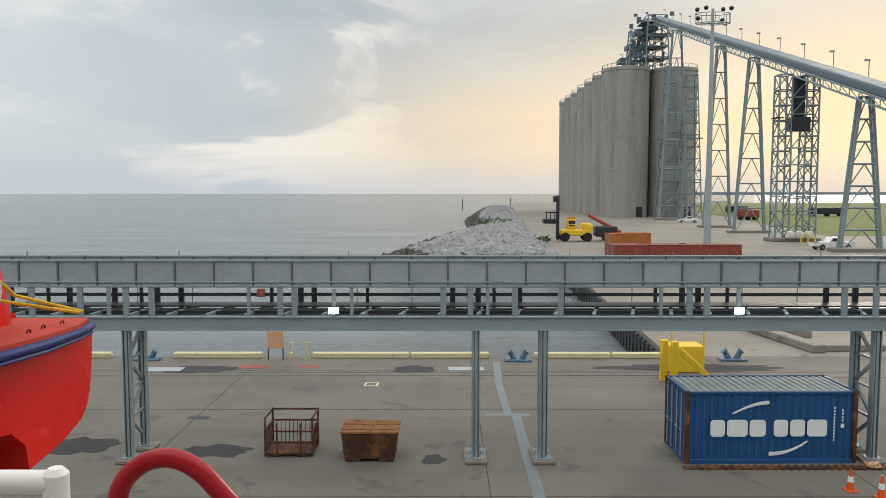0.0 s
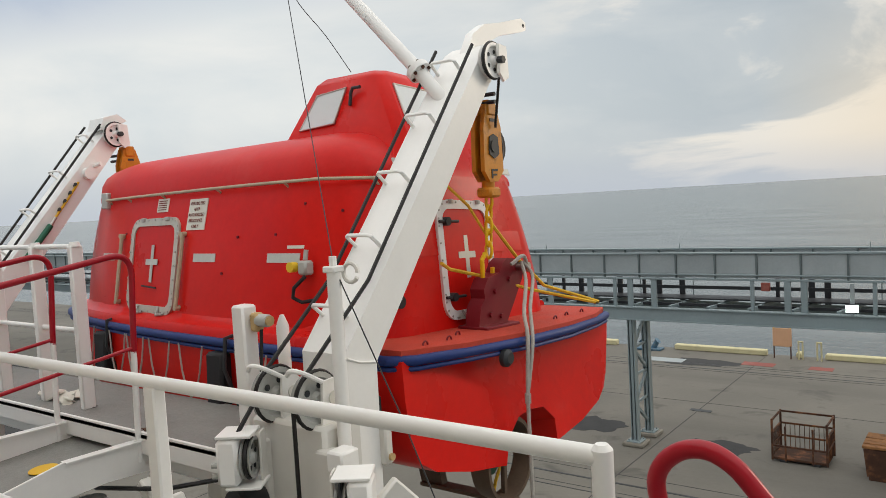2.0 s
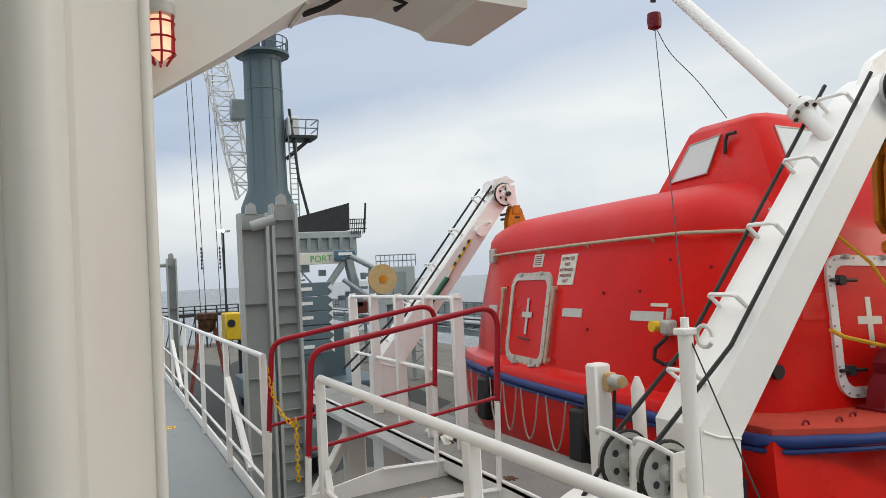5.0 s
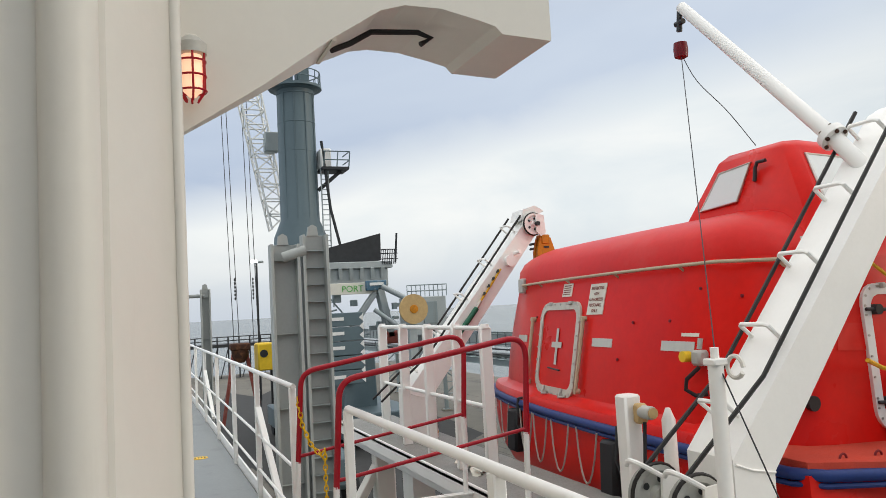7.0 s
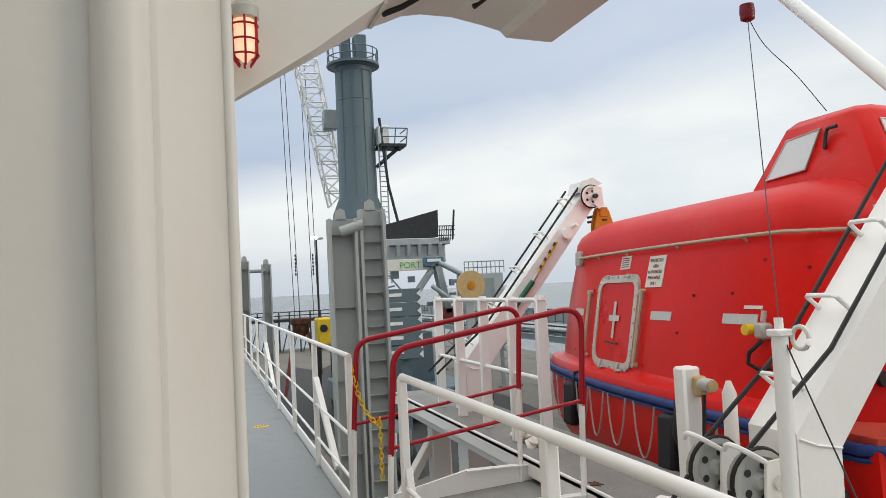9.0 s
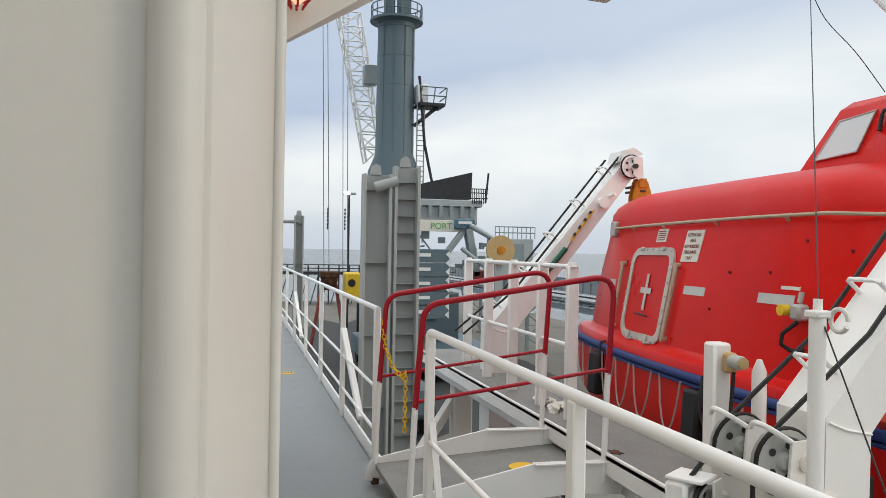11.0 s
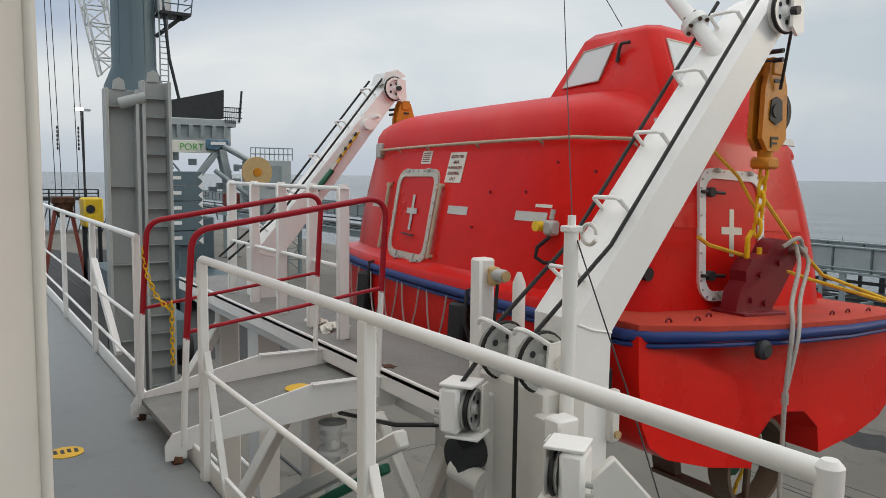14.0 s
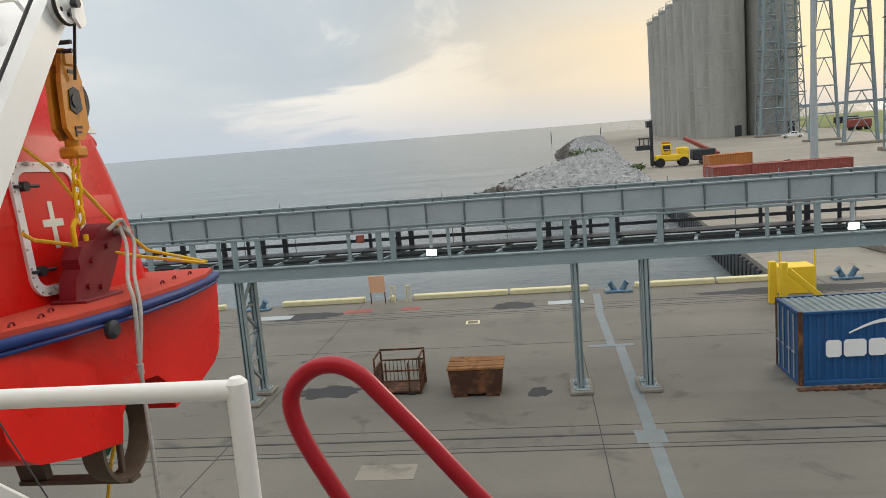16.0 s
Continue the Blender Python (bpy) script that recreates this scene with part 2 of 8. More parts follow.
DECKGREY = material("grey_deck_paint", (0.225, 0.238, 0.236), 0.42, var=0.08, scale=2.0, bump=0.15, bump_scale=60, stain=(0.11, 0.11, 0.10), stain_amount=0.55, spread=0.57, stain_scale=3)
GRATE = material("worn_steel_plate", (0.225, 0.222, 0.206), 0.6, 0.05, var=0.25, bump=0.3, bump_scale=120, stain=(0.22, 0.10, 0.05), stain_amount=0.5, spread=0.66, stain_scale=2.5)
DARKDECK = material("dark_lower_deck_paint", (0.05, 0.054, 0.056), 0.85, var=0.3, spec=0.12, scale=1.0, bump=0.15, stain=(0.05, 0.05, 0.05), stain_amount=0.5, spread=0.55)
STEELGREY = material("grey_steel_paint", (0.25, 0.30, 0.31), 0.5, 0.1, var=0.1, scale=1.0, bump=0.08, stain=(0.16, 0.13, 0.11), stain_amount=0.45, spread=0.62, stain_scale=1.6, streak=True)
GALV = material("galvanised_sheet", (0.36, 0.395, 0.40), 0.5, 0.25, var=0.12, scale=1.1, bump=0.06, stain=(0.50, 0.52, 0.52), stain_amount=0.5, spread=0.55, stain_scale=1.3, per_object=0.14)
CELLGREY = material("cell_guide_paint", (0.36, 0.375, 0.36), 0.5, var=0.08, scale=1.5, bump=0.1, stain=(0.33, 0.30, 0.27), stain_amount=0.4, spread=0.6, stain_scale=3, streak=True)
CRANEGREY = material("crane_blue_grey_paint", (0.115, 0.160, 0.180), 0.45, var=0.08, scale=0.4)
DARKSTEEL = material("dark_steel", (0.045, 0.047, 0.05), 0.5, 0.4, var=0.2)
# gallery ribs: the shade between the panels is put into this darker grey
RIBSHADE = material("rib_paint_with_shade", (0.12, 0.145, 0.145), 0.55, var=0.12)
TRENCH = material("trench_cover_steel", (0.185, 0.21, 0.215), 0.55, 0.2, var=0.2, scale=1.2, stain=(0.2, 0.19, 0.17), stain_amount=0.6, spread=0.52, stain_scale=1.0)
GUARDBROWN = material("brown_antifouled_steel", (0.11, 0.075, 0.05), 0.6, var=0.25, scale=4, bump=0.1)
BLACK = material("black_rubber", (0.018, 0.018, 0.02), 0.6, var=0.2)
CABLE = material("greased_wire_rope", (0.025, 0.023, 0.022), 0.45, 0.3, var=0.3, scale=30)
ROPE = material("grey_rope", (0.42, 0.39, 0.35), 0.85, var=0.2, scale=30, bump=0.6, bump_scale=150)
YROPE = material("yellow_rope", (0.70, 0.42, 0.03), 0.75, var=0.2, scale=30, bump=0.5, bump_scale=150)
CHAINY = material("yellow_plastic_chain", (0.80, 0.48, 0.01), 0.4, var=0.06)
RUST = material("rusted_steel", (0.075, 0.036, 0.022), 0.85, 0.1, var=0.35, scale=2.5, bump=0.4, bump_scale=40, stain=(0.30, 0.12, 0.05), stain_amount=0.7, spread=0.5, stain_scale=2.5)
RUSTLID = material("rusty_orange_lid", (0.28, 0.13, 0.05), 0.85, 0.1, var=0.35, scale=3, bump=0.4, bump_scale=40, stain=(0.05, 0.03, 0.02), stain_amount=0.8, spread=0.5, stain_scale=4)
SILO = material("silo_concrete", (0.36, 0.35, 0.315), 0.85, var=0.1, scale=0.08, bump=0.2, bump_scale=3, stain=(0.22, 0.205, 0.18), stain_amount=0.6, spread=0.46, stain_scale=0.28, streak=True)
CONTBLUE = material("blue_container_paint", (0.018, 0.085, 0.22), 0.5, var=0.15, scale=1.2, bump=0.1, stain=(0.11, 0.075, 0.07), stain_amount=0.6, spread=0.6, stain_scale=3, streak=True)
CONTROOF = material("weathered_container_roof", (0.20, 0.26, 0.27), 0.6, 0.1, var=0.3, scale=1.5, bump=0.1, stain=(0.30, 0.24, 0.18), stain_amount=0.6, spread=0.52, stain_scale=2)
LETTER = material("white_decal", (0.78, 0.78, 0.76), 0.5, var=0.05)
CONTRED = material("red_brown_container", (0.26, 0.065, 0.05), 0.6, var=0.2, scale=0.6, stain=(0.40, 0.24, 0.20), stain_amount=0.5, spread=0.55)
CONTORANGE = material("orange_container", (0.42, 0.15, 0.04), 0.6, var=0.15, scale=0.6)
ROCK = material("riprap_stone", (0.30, 0.30, 0.295), 0.9, var=0.4, scale=0.5, bump=0.6, bump_scale=6)
WETROCK = material("wet_riprap_stone", (0.075, 0.065, 0.055), 0.6, var=0.4, scale=0.5, bump=0.6, bump_scale=6)
GRASS = material("field_grass", (0.13, 0.16, 0.035), 0.9, var=0.3, scale=0.05, bump=0.4, bump_scale=3, stain=(0.20, 0.18, 0.07), stain_amount=0.6, spread=0.5, stain_scale=0.03)
# far shore: distance haze is mixed into this grey-blue base colour
HAZE = material("haze_tinted_shore", (0.24, 0.28, 0.30), 0.9, var=0.1, scale=0.01)
LEAF = material("shrub_leaf", (0.06, 0.10, 0.025), 0.7, var=0.4)
CARWHITE = material("white_car_paint", (0.80, 0.80, 0.79), 0.25, var=0.02, coat=0.5)
CHROME = material("stainless_tube", (0.50, 0.48, 0.44), 0.32, 0.9, var=0.15, scale=8)
BRASS = material("dull_brass_tube", (0.46, 0.39, 0.27), 0.4, 0.0, var=0.2, scale=9)
GASKET = material("beige_gasket_frame", (0.52, 0.50, 0.44), 0.5, 0.0, var=0.16, scale=6, stain=(0.30, 0.24, 0.18), stain_amount=0.5, spread=0.56, stain_scale=8)
FRAMEGREY = material("grey_gasket_frame", (0.44, 0.44, 0.41), 0.5, 0.1, var=0.12, scale=5)
REFLECT = material("retroreflective_tape", (0.55, 0.55, 0.50), 0.4, 0.2, var=0.08, scale=20)
SIGNPAPER = material("sign_board", (0.70, 0.68, 0.60), 0.55, var=0.06, stain=(0.45, 0.30, 0.18), stain_amount=0.4, spread=0.6, stain_scale=10)
SIGNINK = material("sign_red_brown_ink", (0.20, 0.04, 0.025), 0.6, var=0.1)
DARKPATCH = material("damp_asphalt_patch", (0.06, 0.06, 0.06), 0.85, var=0.25, scale=1.5, spec=0.15)
SALMON = material("salmon_sign_paint", (0.68, 0.40, 0.24), 0.6, var=0.06)
CONE = material("cone_plastic", (0.70, 0.10, 0.02), 0.5, var=0.06)
BOLLARDBLUE = material("blue_bollard_paint", (0.07, 0.15, 0.22), 0.5, var=0.25, scale=3, stain=(0.35, 0.38, 0.38), stain_amount=0.6, spread=0.5, stain_scale=4)
TIMBER = material("reel_timber", (0.52, 0.36, 0.17), 0.8, var=0.15, scale=4)
RUDDERGREEN = material("pale_green_antifouling", (0.20, 0.27, 0.20), 0.6, var=0.2, scale=5)
GREENP = material("green_paint", (0.02, 0.12, 0.07), 0.45, var=0.1)
GLASS = glass_material()
# opaque pane: the pale colour stands in for sky reflected in the glass
PANE = material("sky_reflection_pane", (0.66, 0.70, 0.69), 0.12, var=0.03, coat=0.4)
LAMPGREEN = glow("floodlight_face", (0.75, 1.0, 0.86), 9.0)
LAMPWARM = glow("warning_bulb", (1.0, 0.62, 0.40), 0.7)
LAMPWHITE = glow("mast_lamp_face", (1.0, 0.97, 0.9), 25.0)


# ---------------------------------------------------------------- mesh tools
class B:
    """Collects vertices and faces of one part."""

    def __init__(self):
        self.v, self.f = [], []

    def add(self, verts, faces):
        n = len(self.v)
        self.v += [tuple(p) for p in verts]
        self.f += [[i + n for i in f] for f in faces]
        return self

    def box(self, c, s, bev=0.0, rot=None):
        """Box round c of size s with chamfered edges."""
        h = [x / 2 for x in s]
        bev = min(bev, min(h) * 0.45)
        m = rot.to_3x3() if rot is not None else None
        vs, fs = [], []
        if bev <= 0:
            for x in (-1, 1):
                for y in (-1, 1):
                    for z in (-1, 1):
                        vs.append((x * h[0], y * h[1], z * h[2]))
            fs = [[0, 1, 3, 2], [4, 6, 7, 5], [0, 4, 5, 1], [2, 3, 7, 6], [0, 2, 6, 4], [1, 5, 7, 3]]
        else:
            idx = {}
            for sx in (-1, 1):
                for sy in (-1, 1):
                    for sz in (-1, 1):
                        for ax in range(3):
                            p = [sx * (h[0] - bev), sy * (h[1] - bev), sz * (h[2] - bev)]
                            p[ax] = (sx, sy, sz)[ax] * h[ax]
                            idx[(sx, sy, sz, ax)] = len(vs)
                            vs.append(tuple(p))
            for ax in range(3):
                o = [a for a in range(3) if a != ax]
                for s1 in (-1, 1):
                    q = []
                    for u, w in ((-1, -1), (1, -1), (1, 1), (-1, 1)):
                        k = [0, 0, 0]
                        k[ax], k[o[0]], k[o[1]] = s1, u, w
                        q.append(idx[(*k, ax)])
                    fs.append(q)
                for u in (-1, 1):
                    for w in (-1, 1):
                        q = []
                        for s1, who in ((-1, o[0]), (1, o[0]), (1, o[1]), (-1, o[1])):
                            k = [0, 0, 0]
                            k[ax], k[o[0]], k[o[1]] = s1, u, w
                            q.append(idx[(*k, who)])
                        fs.append(q)
            for sx in (-1, 1):
                for sy in (-1, 1):
                    for sz in (-1, 1):
                        fs.append([idx[(sx, sy, sz, a)] for a in range(3)])
        out = []
        for p in vs:
            p = Vector(p)
            if m is not None:
                p = m @ p
            out.append((p.x + c[0], p.y + c[1], p.z + c[2]))
        return self.add(out, fs)

    def bar(self, a, b, w, h, bev=0.0, up=(0, 0, 1)):
        """Square bar from a to b, w wide and h high."""
        a, b = Vector(a), Vector(b)
        d = b - a
        x = d.normalized()
        u = Vector(up)
        if abs(x.dot(u)) > 0.98:
            u = Vector((0, 1, 0))
        y = u.cross(x).normalized()
        z = x.cross(y)
        rot = Matrix((x, y, z)).transposed()
        return self.box((a + b) / 2, (d.length, w, h), bev, rot)

    def tube(self, pts, r, n=8, closed=False, caps=True):
        """Round bar along a line of points; r is one radius or one for each point."""
        pts = [Vector(p) for p in pts]
        k = len(pts)
        rs = r if isinstance(r, (list, tuple)) else [r] * k
        tang = []
        for i in range(k):
            if closed:
                t = pts[(i + 1) % k] - pts[i - 1]
            else:
                t = pts[min(i + 1, k - 1)] - pts[max(i - 1, 0)]
            tang.append(t.normalized())
        ref = Vector((0, 0, 1)) if abs(tang[0].z) < 0.9 else Vector((1, 0, 0))
        side = tang[0].cross(ref).normalized()
        vs = []
        for i in range(k):
            side = (side - tang[i] * side.dot(tang[i])).normalized()
            up = tang[i].cross(side)
            for j in range(n):
                a = 2 * math.pi * j / n
                vs.append(pts[i] + (side * math.cos(a) + up * math.sin(a)) * rs[i])
        fs = []
        for i in range(k if closed else k - 1):
            i2 = (i + 1) % k
            for j in range(n):
                j2 = (j + 1) % n
                fs.append([i * n + j, i * n + j2, i2 * n + j2, i2 * n + j])
        if caps and not closed:
            fs.append(list(range(n - 1, -1, -1)))
            fs.append(list(range((k - 1) * n, k * n)))
        return self.add(vs, fs)

    def prism(self, poly, axis, a, b):
        """Polygon of 2D points, drawn out along axis 'x', 'y' or 'z' from a to b."""
        def at(p, t):
            return {"x": (t, p[0], p[1]), "y": (p[0], t, p[1]), "z": (p[0], p[1], t)}[axis]
        n = len(poly)
        vs = [at(p, a) for p in poly] + [at(p, b) for p in poly]
        fs = [[i, (i + 1) % n, n + (i + 1) % n, n + i] for i in range(n)]
        fs += [list(range(n - 1, -1, -1)), list(range(n, 2 * n))]
        return self.add(vs, fs)

    def loft(self, rings, closed=True, caps=True):
        n = len(rings[0])
        vs = [p for r in rings for p in r]
        fs = []
        for i in range(len(rings) - 1):
            for j in range(n if closed else n - 1):
                j2 = (j + 1) % n
                fs.append([i * n + j, i * n + j2, (i + 1) * n + j2, (i + 1) * n + j])
        if caps:
            fs.append(list(range(n - 1, -1, -1)))
            fs.append(list(range((len(rings) - 1) * n, len(rings) * n)))
        return self.add(vs, fs)

    def lathe(self, profile, c, axis="z", n=20):
        """Profile of (radius, height) pairs turned round an axis through c."""
        rings = []
        for r, h in profile:
            ring = []
            for j in range(n):
                a = 2 * math.pi * j / n
                u, w = r * math.cos(a), r * math.sin(a)
                p = {"z": (u, w, h), "x": (h, u, w), "y": (u, h, w)}[axis]
                ring.append((p[0] + c[0], p[1] + c[1], p[2] + c[2]))
            rings.append(ring)
        return self.loft(rings)

    def wall(self, poly, axis, a, b):
        return self.prism(poly, axis, a, b)


BASE = {}


def spline(pts, k=4):
    """Smooth line through points."""
    P = [Vector(p) for p in pts]
    P = [2 * P[0] - P[1]] + P + [2 * P[-1] - P[-2]]
    out = []
    for i in range(1, len(P) - 2):
        for j in range(k):
            t = j / k
            a, b2, c, d = P[i - 1], P[i], P[i + 1], P[i + 2]
            out.append(0.5 * (2 * b2 + (c - a) * t + (2 * a - 5 * b2 + 4 * c - d) * t * t + (3 * b2 - a - 3 * c + d) * t ** 3))
    return out + [P[-2]]


def root_of(ob):
    while ob.parent is not None:
        ob = ob.parent
    return ob


def mesh_object(name, b, mat, base=(0, 0, 0), smooth=True):
    me = bpy.data.meshes.new(name)
    me.from_pydata([(p[0] - base[0], p[1] - base[1], p[2] - base[2]) for p in b.v], [], b.f)
    bm = bmesh.new()
    bm.from_mesh(me)
    bmesh.ops.recalc_face_normals(bm, faces=bm.faces)
    bm.to_mesh(me)
    bm.free()
    if smooth:
        me.shade_smooth()
        me.set_sharp_from_angle(angle=radians(38))
    me.materials.append(mat)
    return new(name, me)


def thing(name, label, category, base=(0, 0, 0), group="", kind=""):
    ob = new(name)
    ob.location = base
    ob.empty_display_size = 0.2
    BASE[ob.name] = tuple(base)
    return tagged(ob, label, category, group, kind)


def part(name, b, mat, parent, label="", smooth=True):
    """One mesh under a thing or a part, given in world coordinates."""
    ob = mesh_object(name, b, mat, BASE[root_of(parent).name], smooth)
    ob.parent = parent
    if label:
        ob["label"] = label
    return ob


def solid(name, b, mat, label, category, kind="", group="", base=None, smooth=True):
    """A thing that is one mesh."""
    base = base or (0, 0, 0)
    ob = mesh_object(name, b, mat, base, smooth)
    ob.location = base
    return tagged(ob, label, category, group, kind)


def arc(c, r, a0, a1, n, plane="yz", x=0.0):
    """Points of an arc in a plane at x; angles in degrees."""
    out = []
    for i in range(n + 1):
        a = radians(a0 + (a1 - a0) * i / n)
        u, w = c[0] + r * math.cos(a), c[1] + r * math.sin(a)
        out.append({"yz": (x, u, w), "xz": (u, x, w), "xy": (u, w, x)}[plane])
    return out


def fillet(pts, r, n=7):
    """Line of points with its inner corners rounded off."""
    P = [Vector(p) for p in pts]
    out = [P[0]]
    for p, q, s in zip(P, P[1:], P[2:]):
        u, v = (p - q).normalized(), (s - q).normalized()
        cut = r / math.tan(u.angle(v) / 2)
        a, e = q + u * cut, q + v * cut
        out.append(a + u * 0.02)
        for k in range(n + 1):
            t = k / n
            out.append(a * (1 - t) ** 2 + q * (2 * t * (1 - t) * 0.93) + (a + e) * (0.07 * t * (1 - t)) + e * t * t)
        out.append(e + v * 0.02)
    return out + [P[-1]]


# ---------------------------------------------------------------- sea, quay, land
b = B()
b.add([(-6000, -6000, -2.2), (6000, -6000, -2.2), (6000, 6000, -2.2), (-6000, 6000, -2.2)], [[0, 1, 2, 3]])
solid("water", b, WATER, "grey-green rippled sea reaching the horizon", "sea", "structure", smooth=False)

QUAY_N = 43.9        # far edge of the berth
b = B()
b.box((-60, (6 + QUAY_N) / 2, -2.0), (150, QUAY_N - 6, 4.0), 0.05)
b.box((112.5, (6 + QUAY_N) / 2, -2.0), (195, QUAY_N - 6, 4.0), 0.05)
quay = solid("ground_quay", b, QUAY, "stained grey-brown concrete quay apron", "quay", "structure")
# land beyond, its west edge a sheet-pile wall
b = B()
b.prism([(13.2, QUAY_N), (400, QUAY_N), (400, 700), (60, 700), (40, 470), (24, 250), (16.5, 114)], "z", -4.0, 0.0)
solid("ground_yard", b, LANDM, "pale concrete yard beside the silos", "yard", "structure")
b = B()
for i in range(58):
    y = QUAY_N + 0.6 + i * 1.2
    x = 13.2 + (y - QUAY_N) * 0.047
    b.box((x - 0.12, y, -1.45), (0.28, 0.62, 2.3), 0.05)
solid("retaining_wall", b, DARKSTEEL, "dark sheet-pile retaining wall above the water", "wall", "structure")
b = B()
b.prism([(84, 168), (380, 150), (390, 640), (150, 640), (110, 300)], "z", -0.5, 0.06)
solid("ground_field", b, GRASS, "green and straw-coloured grass field", "field", "structure", smooth=False)
b = B()
b.prism([(1100, 3300), (4000, 2900), (4000, 3400), (1100, 3500)], "z", -3.0, 9.0)
solid("backdrop_shore", b, HAZE, "low shoreline on the far horizon, haze put into its colour", "shore", "structure", smooth=False)


# riprap spit: a banked bed and loose stones
def spit_edge(y):
    """West water line of the rock bank."""
    pts = [(112, -7.0), (128, -11.0), (150, -6.5), (185, 2.0), (200, 9.0), (230, 10.5), (262, 9.0), (320, 11.0), (420, 20.0), (470, 34.0)]
    for (y0, x0), (y1, x1) in zip(pts, pts[1:]):
        if y <= y1:
            return x0 + (x1 - x0) * (y - y0) / (y1 - y0)
    return pts[-1][1]


def land_edge(y):
    return 16.5 + (y - 114) * 0.055 if y < 250 else 24 + (y - 250) * 0.073


rows = []
N = 60
for i in range(N + 1):
    y = 104 + (i / N) ** 1.4 * 366
    w, e = spit_edge(max(y, 112)), land_edge(y) + 1.0
    if y < 112:
        w = e - 3 - (e - w - 3) * (y - 104) / 8
    ring = []
    for j in range(13):
        u = j / 12
        x = w + (e - w) * u
        z = -2.6 + 3.3 * min(1, u * 3.2) ** 0.8 + 0.5 * noise.noise(Vector((x * 0.25, y * 0.25, 0)))
        ring.append((x, y, min(z, 0.9 - 0.9 * max(0, u - 0.85) / 0.15)))
    rows.append(ring)
b = B()
b.loft(rows, closed=False, caps=False)
solid("shore_bank", b, ROCK, "banked bed of pale grey rock along the shore", "shore", "structure")

rng = random.Random(4)


def stone_field(name, mat, count, lo, hi, label, seed, size):
    r = random.Random(seed)
    vs, fs = [], []
    for _ in range(count):
        y = 106 + r.random() ** 1.7 * 330
        w, e = spit_edge(max(y, 112)), land_edge(y)
        u = lo + (hi - lo) * r.random()
        x = w + (e - w) * u
        z = -2.5 + 3.2 * max(0.0, min(1, u * 3.2)) ** 0.8
        s = size * (0.5 + r.random()) * (1 + (y - 110) / 400)
        n = len(vs)
        rot = Euler((r.random() * 6, r.random() * 6, r.random() * 6)).to_matrix()
        for p in ((1, 0, 0), (-1, 0, 0), (0, 1, 0), (0, -1, 0), (0, 0, 1), (0, 0, -1)):
            q = rot @ Vector(p) * s * (0.7 + 0.6 * r.random())
            vs.append((x + q.x, y + q.y, z + q.z * 0.8))
        for f in ((0, 2, 4), (2, 1, 4), (1, 3, 4), (3, 0, 4), (2, 0, 5), (1, 2, 5), (3, 1, 5), (0, 3, 5)):
            fs.append([n + k for k in f])
    b = B()
    b.v, b.f = vs, fs
    return solid(name, b, mat, label, "rocks", "stuff", smooth=False)


stone_field("riprap_stones", ROCK, 9000, 0.16, 0.97, "pale grey broken riprap stones along the shore", 5, 0.75)
stone_field("wet_stones", WETROCK, 3600, -0.05, 0.20, "dark wet stones at the water line", 6, 0.95)
# scrub on the bank
r = random.Random(8)
b = B()
for cx, cy, n, s in ((14, 212, 420, 2.6), (17.5, 137, 130, 0.9), (22, 300, 120, 2.0)):
    for _ in range(n):
        p = Vector((r.gauss(0, s), r.gauss(0, s * 2.2), abs(r.gauss(0, s * 0.25)) + 0.4))
        q = [Vector((r.uniform(-1, 1), r.uniform(-1, 1), r.uniform(-1, 1))) * 0.4 for _ in range(3)]
        b.add([(cx + p.x + k.x, cy + p.y + k.y, p.z + k.z + 0.5) for k in q], [[0, 1, 2]])
solid("shrubs", b, LEAF, "low green scrub growing between the stones", "shrub", "stuff", smooth=False)

# ---------------------------------------------------------------- quay surface details
b = B()
for y in (39.3, 22.65, 40.3, 21.6):
    wd = 0.10 if y in (39.3, 22.65) else 0.05
    b.box((0, y, 0.002), (180, wd, 0.012))
solid("crane_rail", b, DARKSTEEL, "dark steel crane rail set in the quay", "rail", "structure")
b = B()
for y in (21.9, 23.4, 38.9, 39.9, 33.0):
    b.box((0, y, 0.001), (180, 0.03, 0.010))
for x in (-34, -22, -10.5, 1.5, 14, 26):
    b.box((x, 26, 0.001), (0.03, 34, 0.010))
solid("slab_joint", b, DARKPATCH, "thin dark joints between the quay slabs", "joint", "structure")
b = B()
b.prism([(2.55, 38.5), (2.95, 38.5), (2.95, 32.2), (2.6, 32.2)], "z", 0.0, 0.008)
b.prism([(2.75, 42.5), (3.15, 42.5), (3.0, 38.5), (2.6, 38.5)], "z", 0.0, 0.009)
b.prism([(2.9, 32.2), (3.3, 32.2), (3.1, 10), (2.7, 10)], "z", 0.0, 0.008)
b.box((2.75, 32.2, 0.006), (1.9, 0.35, 0.012))
b.box((2.95, 22.4, 0.006), (0.9, 1.0, 0.014))
solid("drain_cover", b, TRENCH, "long steel trench covers across the quay", "drain", "structure")


def blot(cx, cy, rx, ry, z, seed, mat, label, name):
    r = random.Random(seed)
    n = 26
    pts = []
    for i in range(n):
        a = 2 * math.pi * i / n
        k = 0.75 + 0.4 * r.random()
        pts.append((cx + math.cos(a) * rx * k, cy + math.sin(a) * ry * k))
    b = B()
    b.prism(pts, "z", 0.001, z)
    return solid(name, b, mat, label, "stain", "structure", smooth=False)


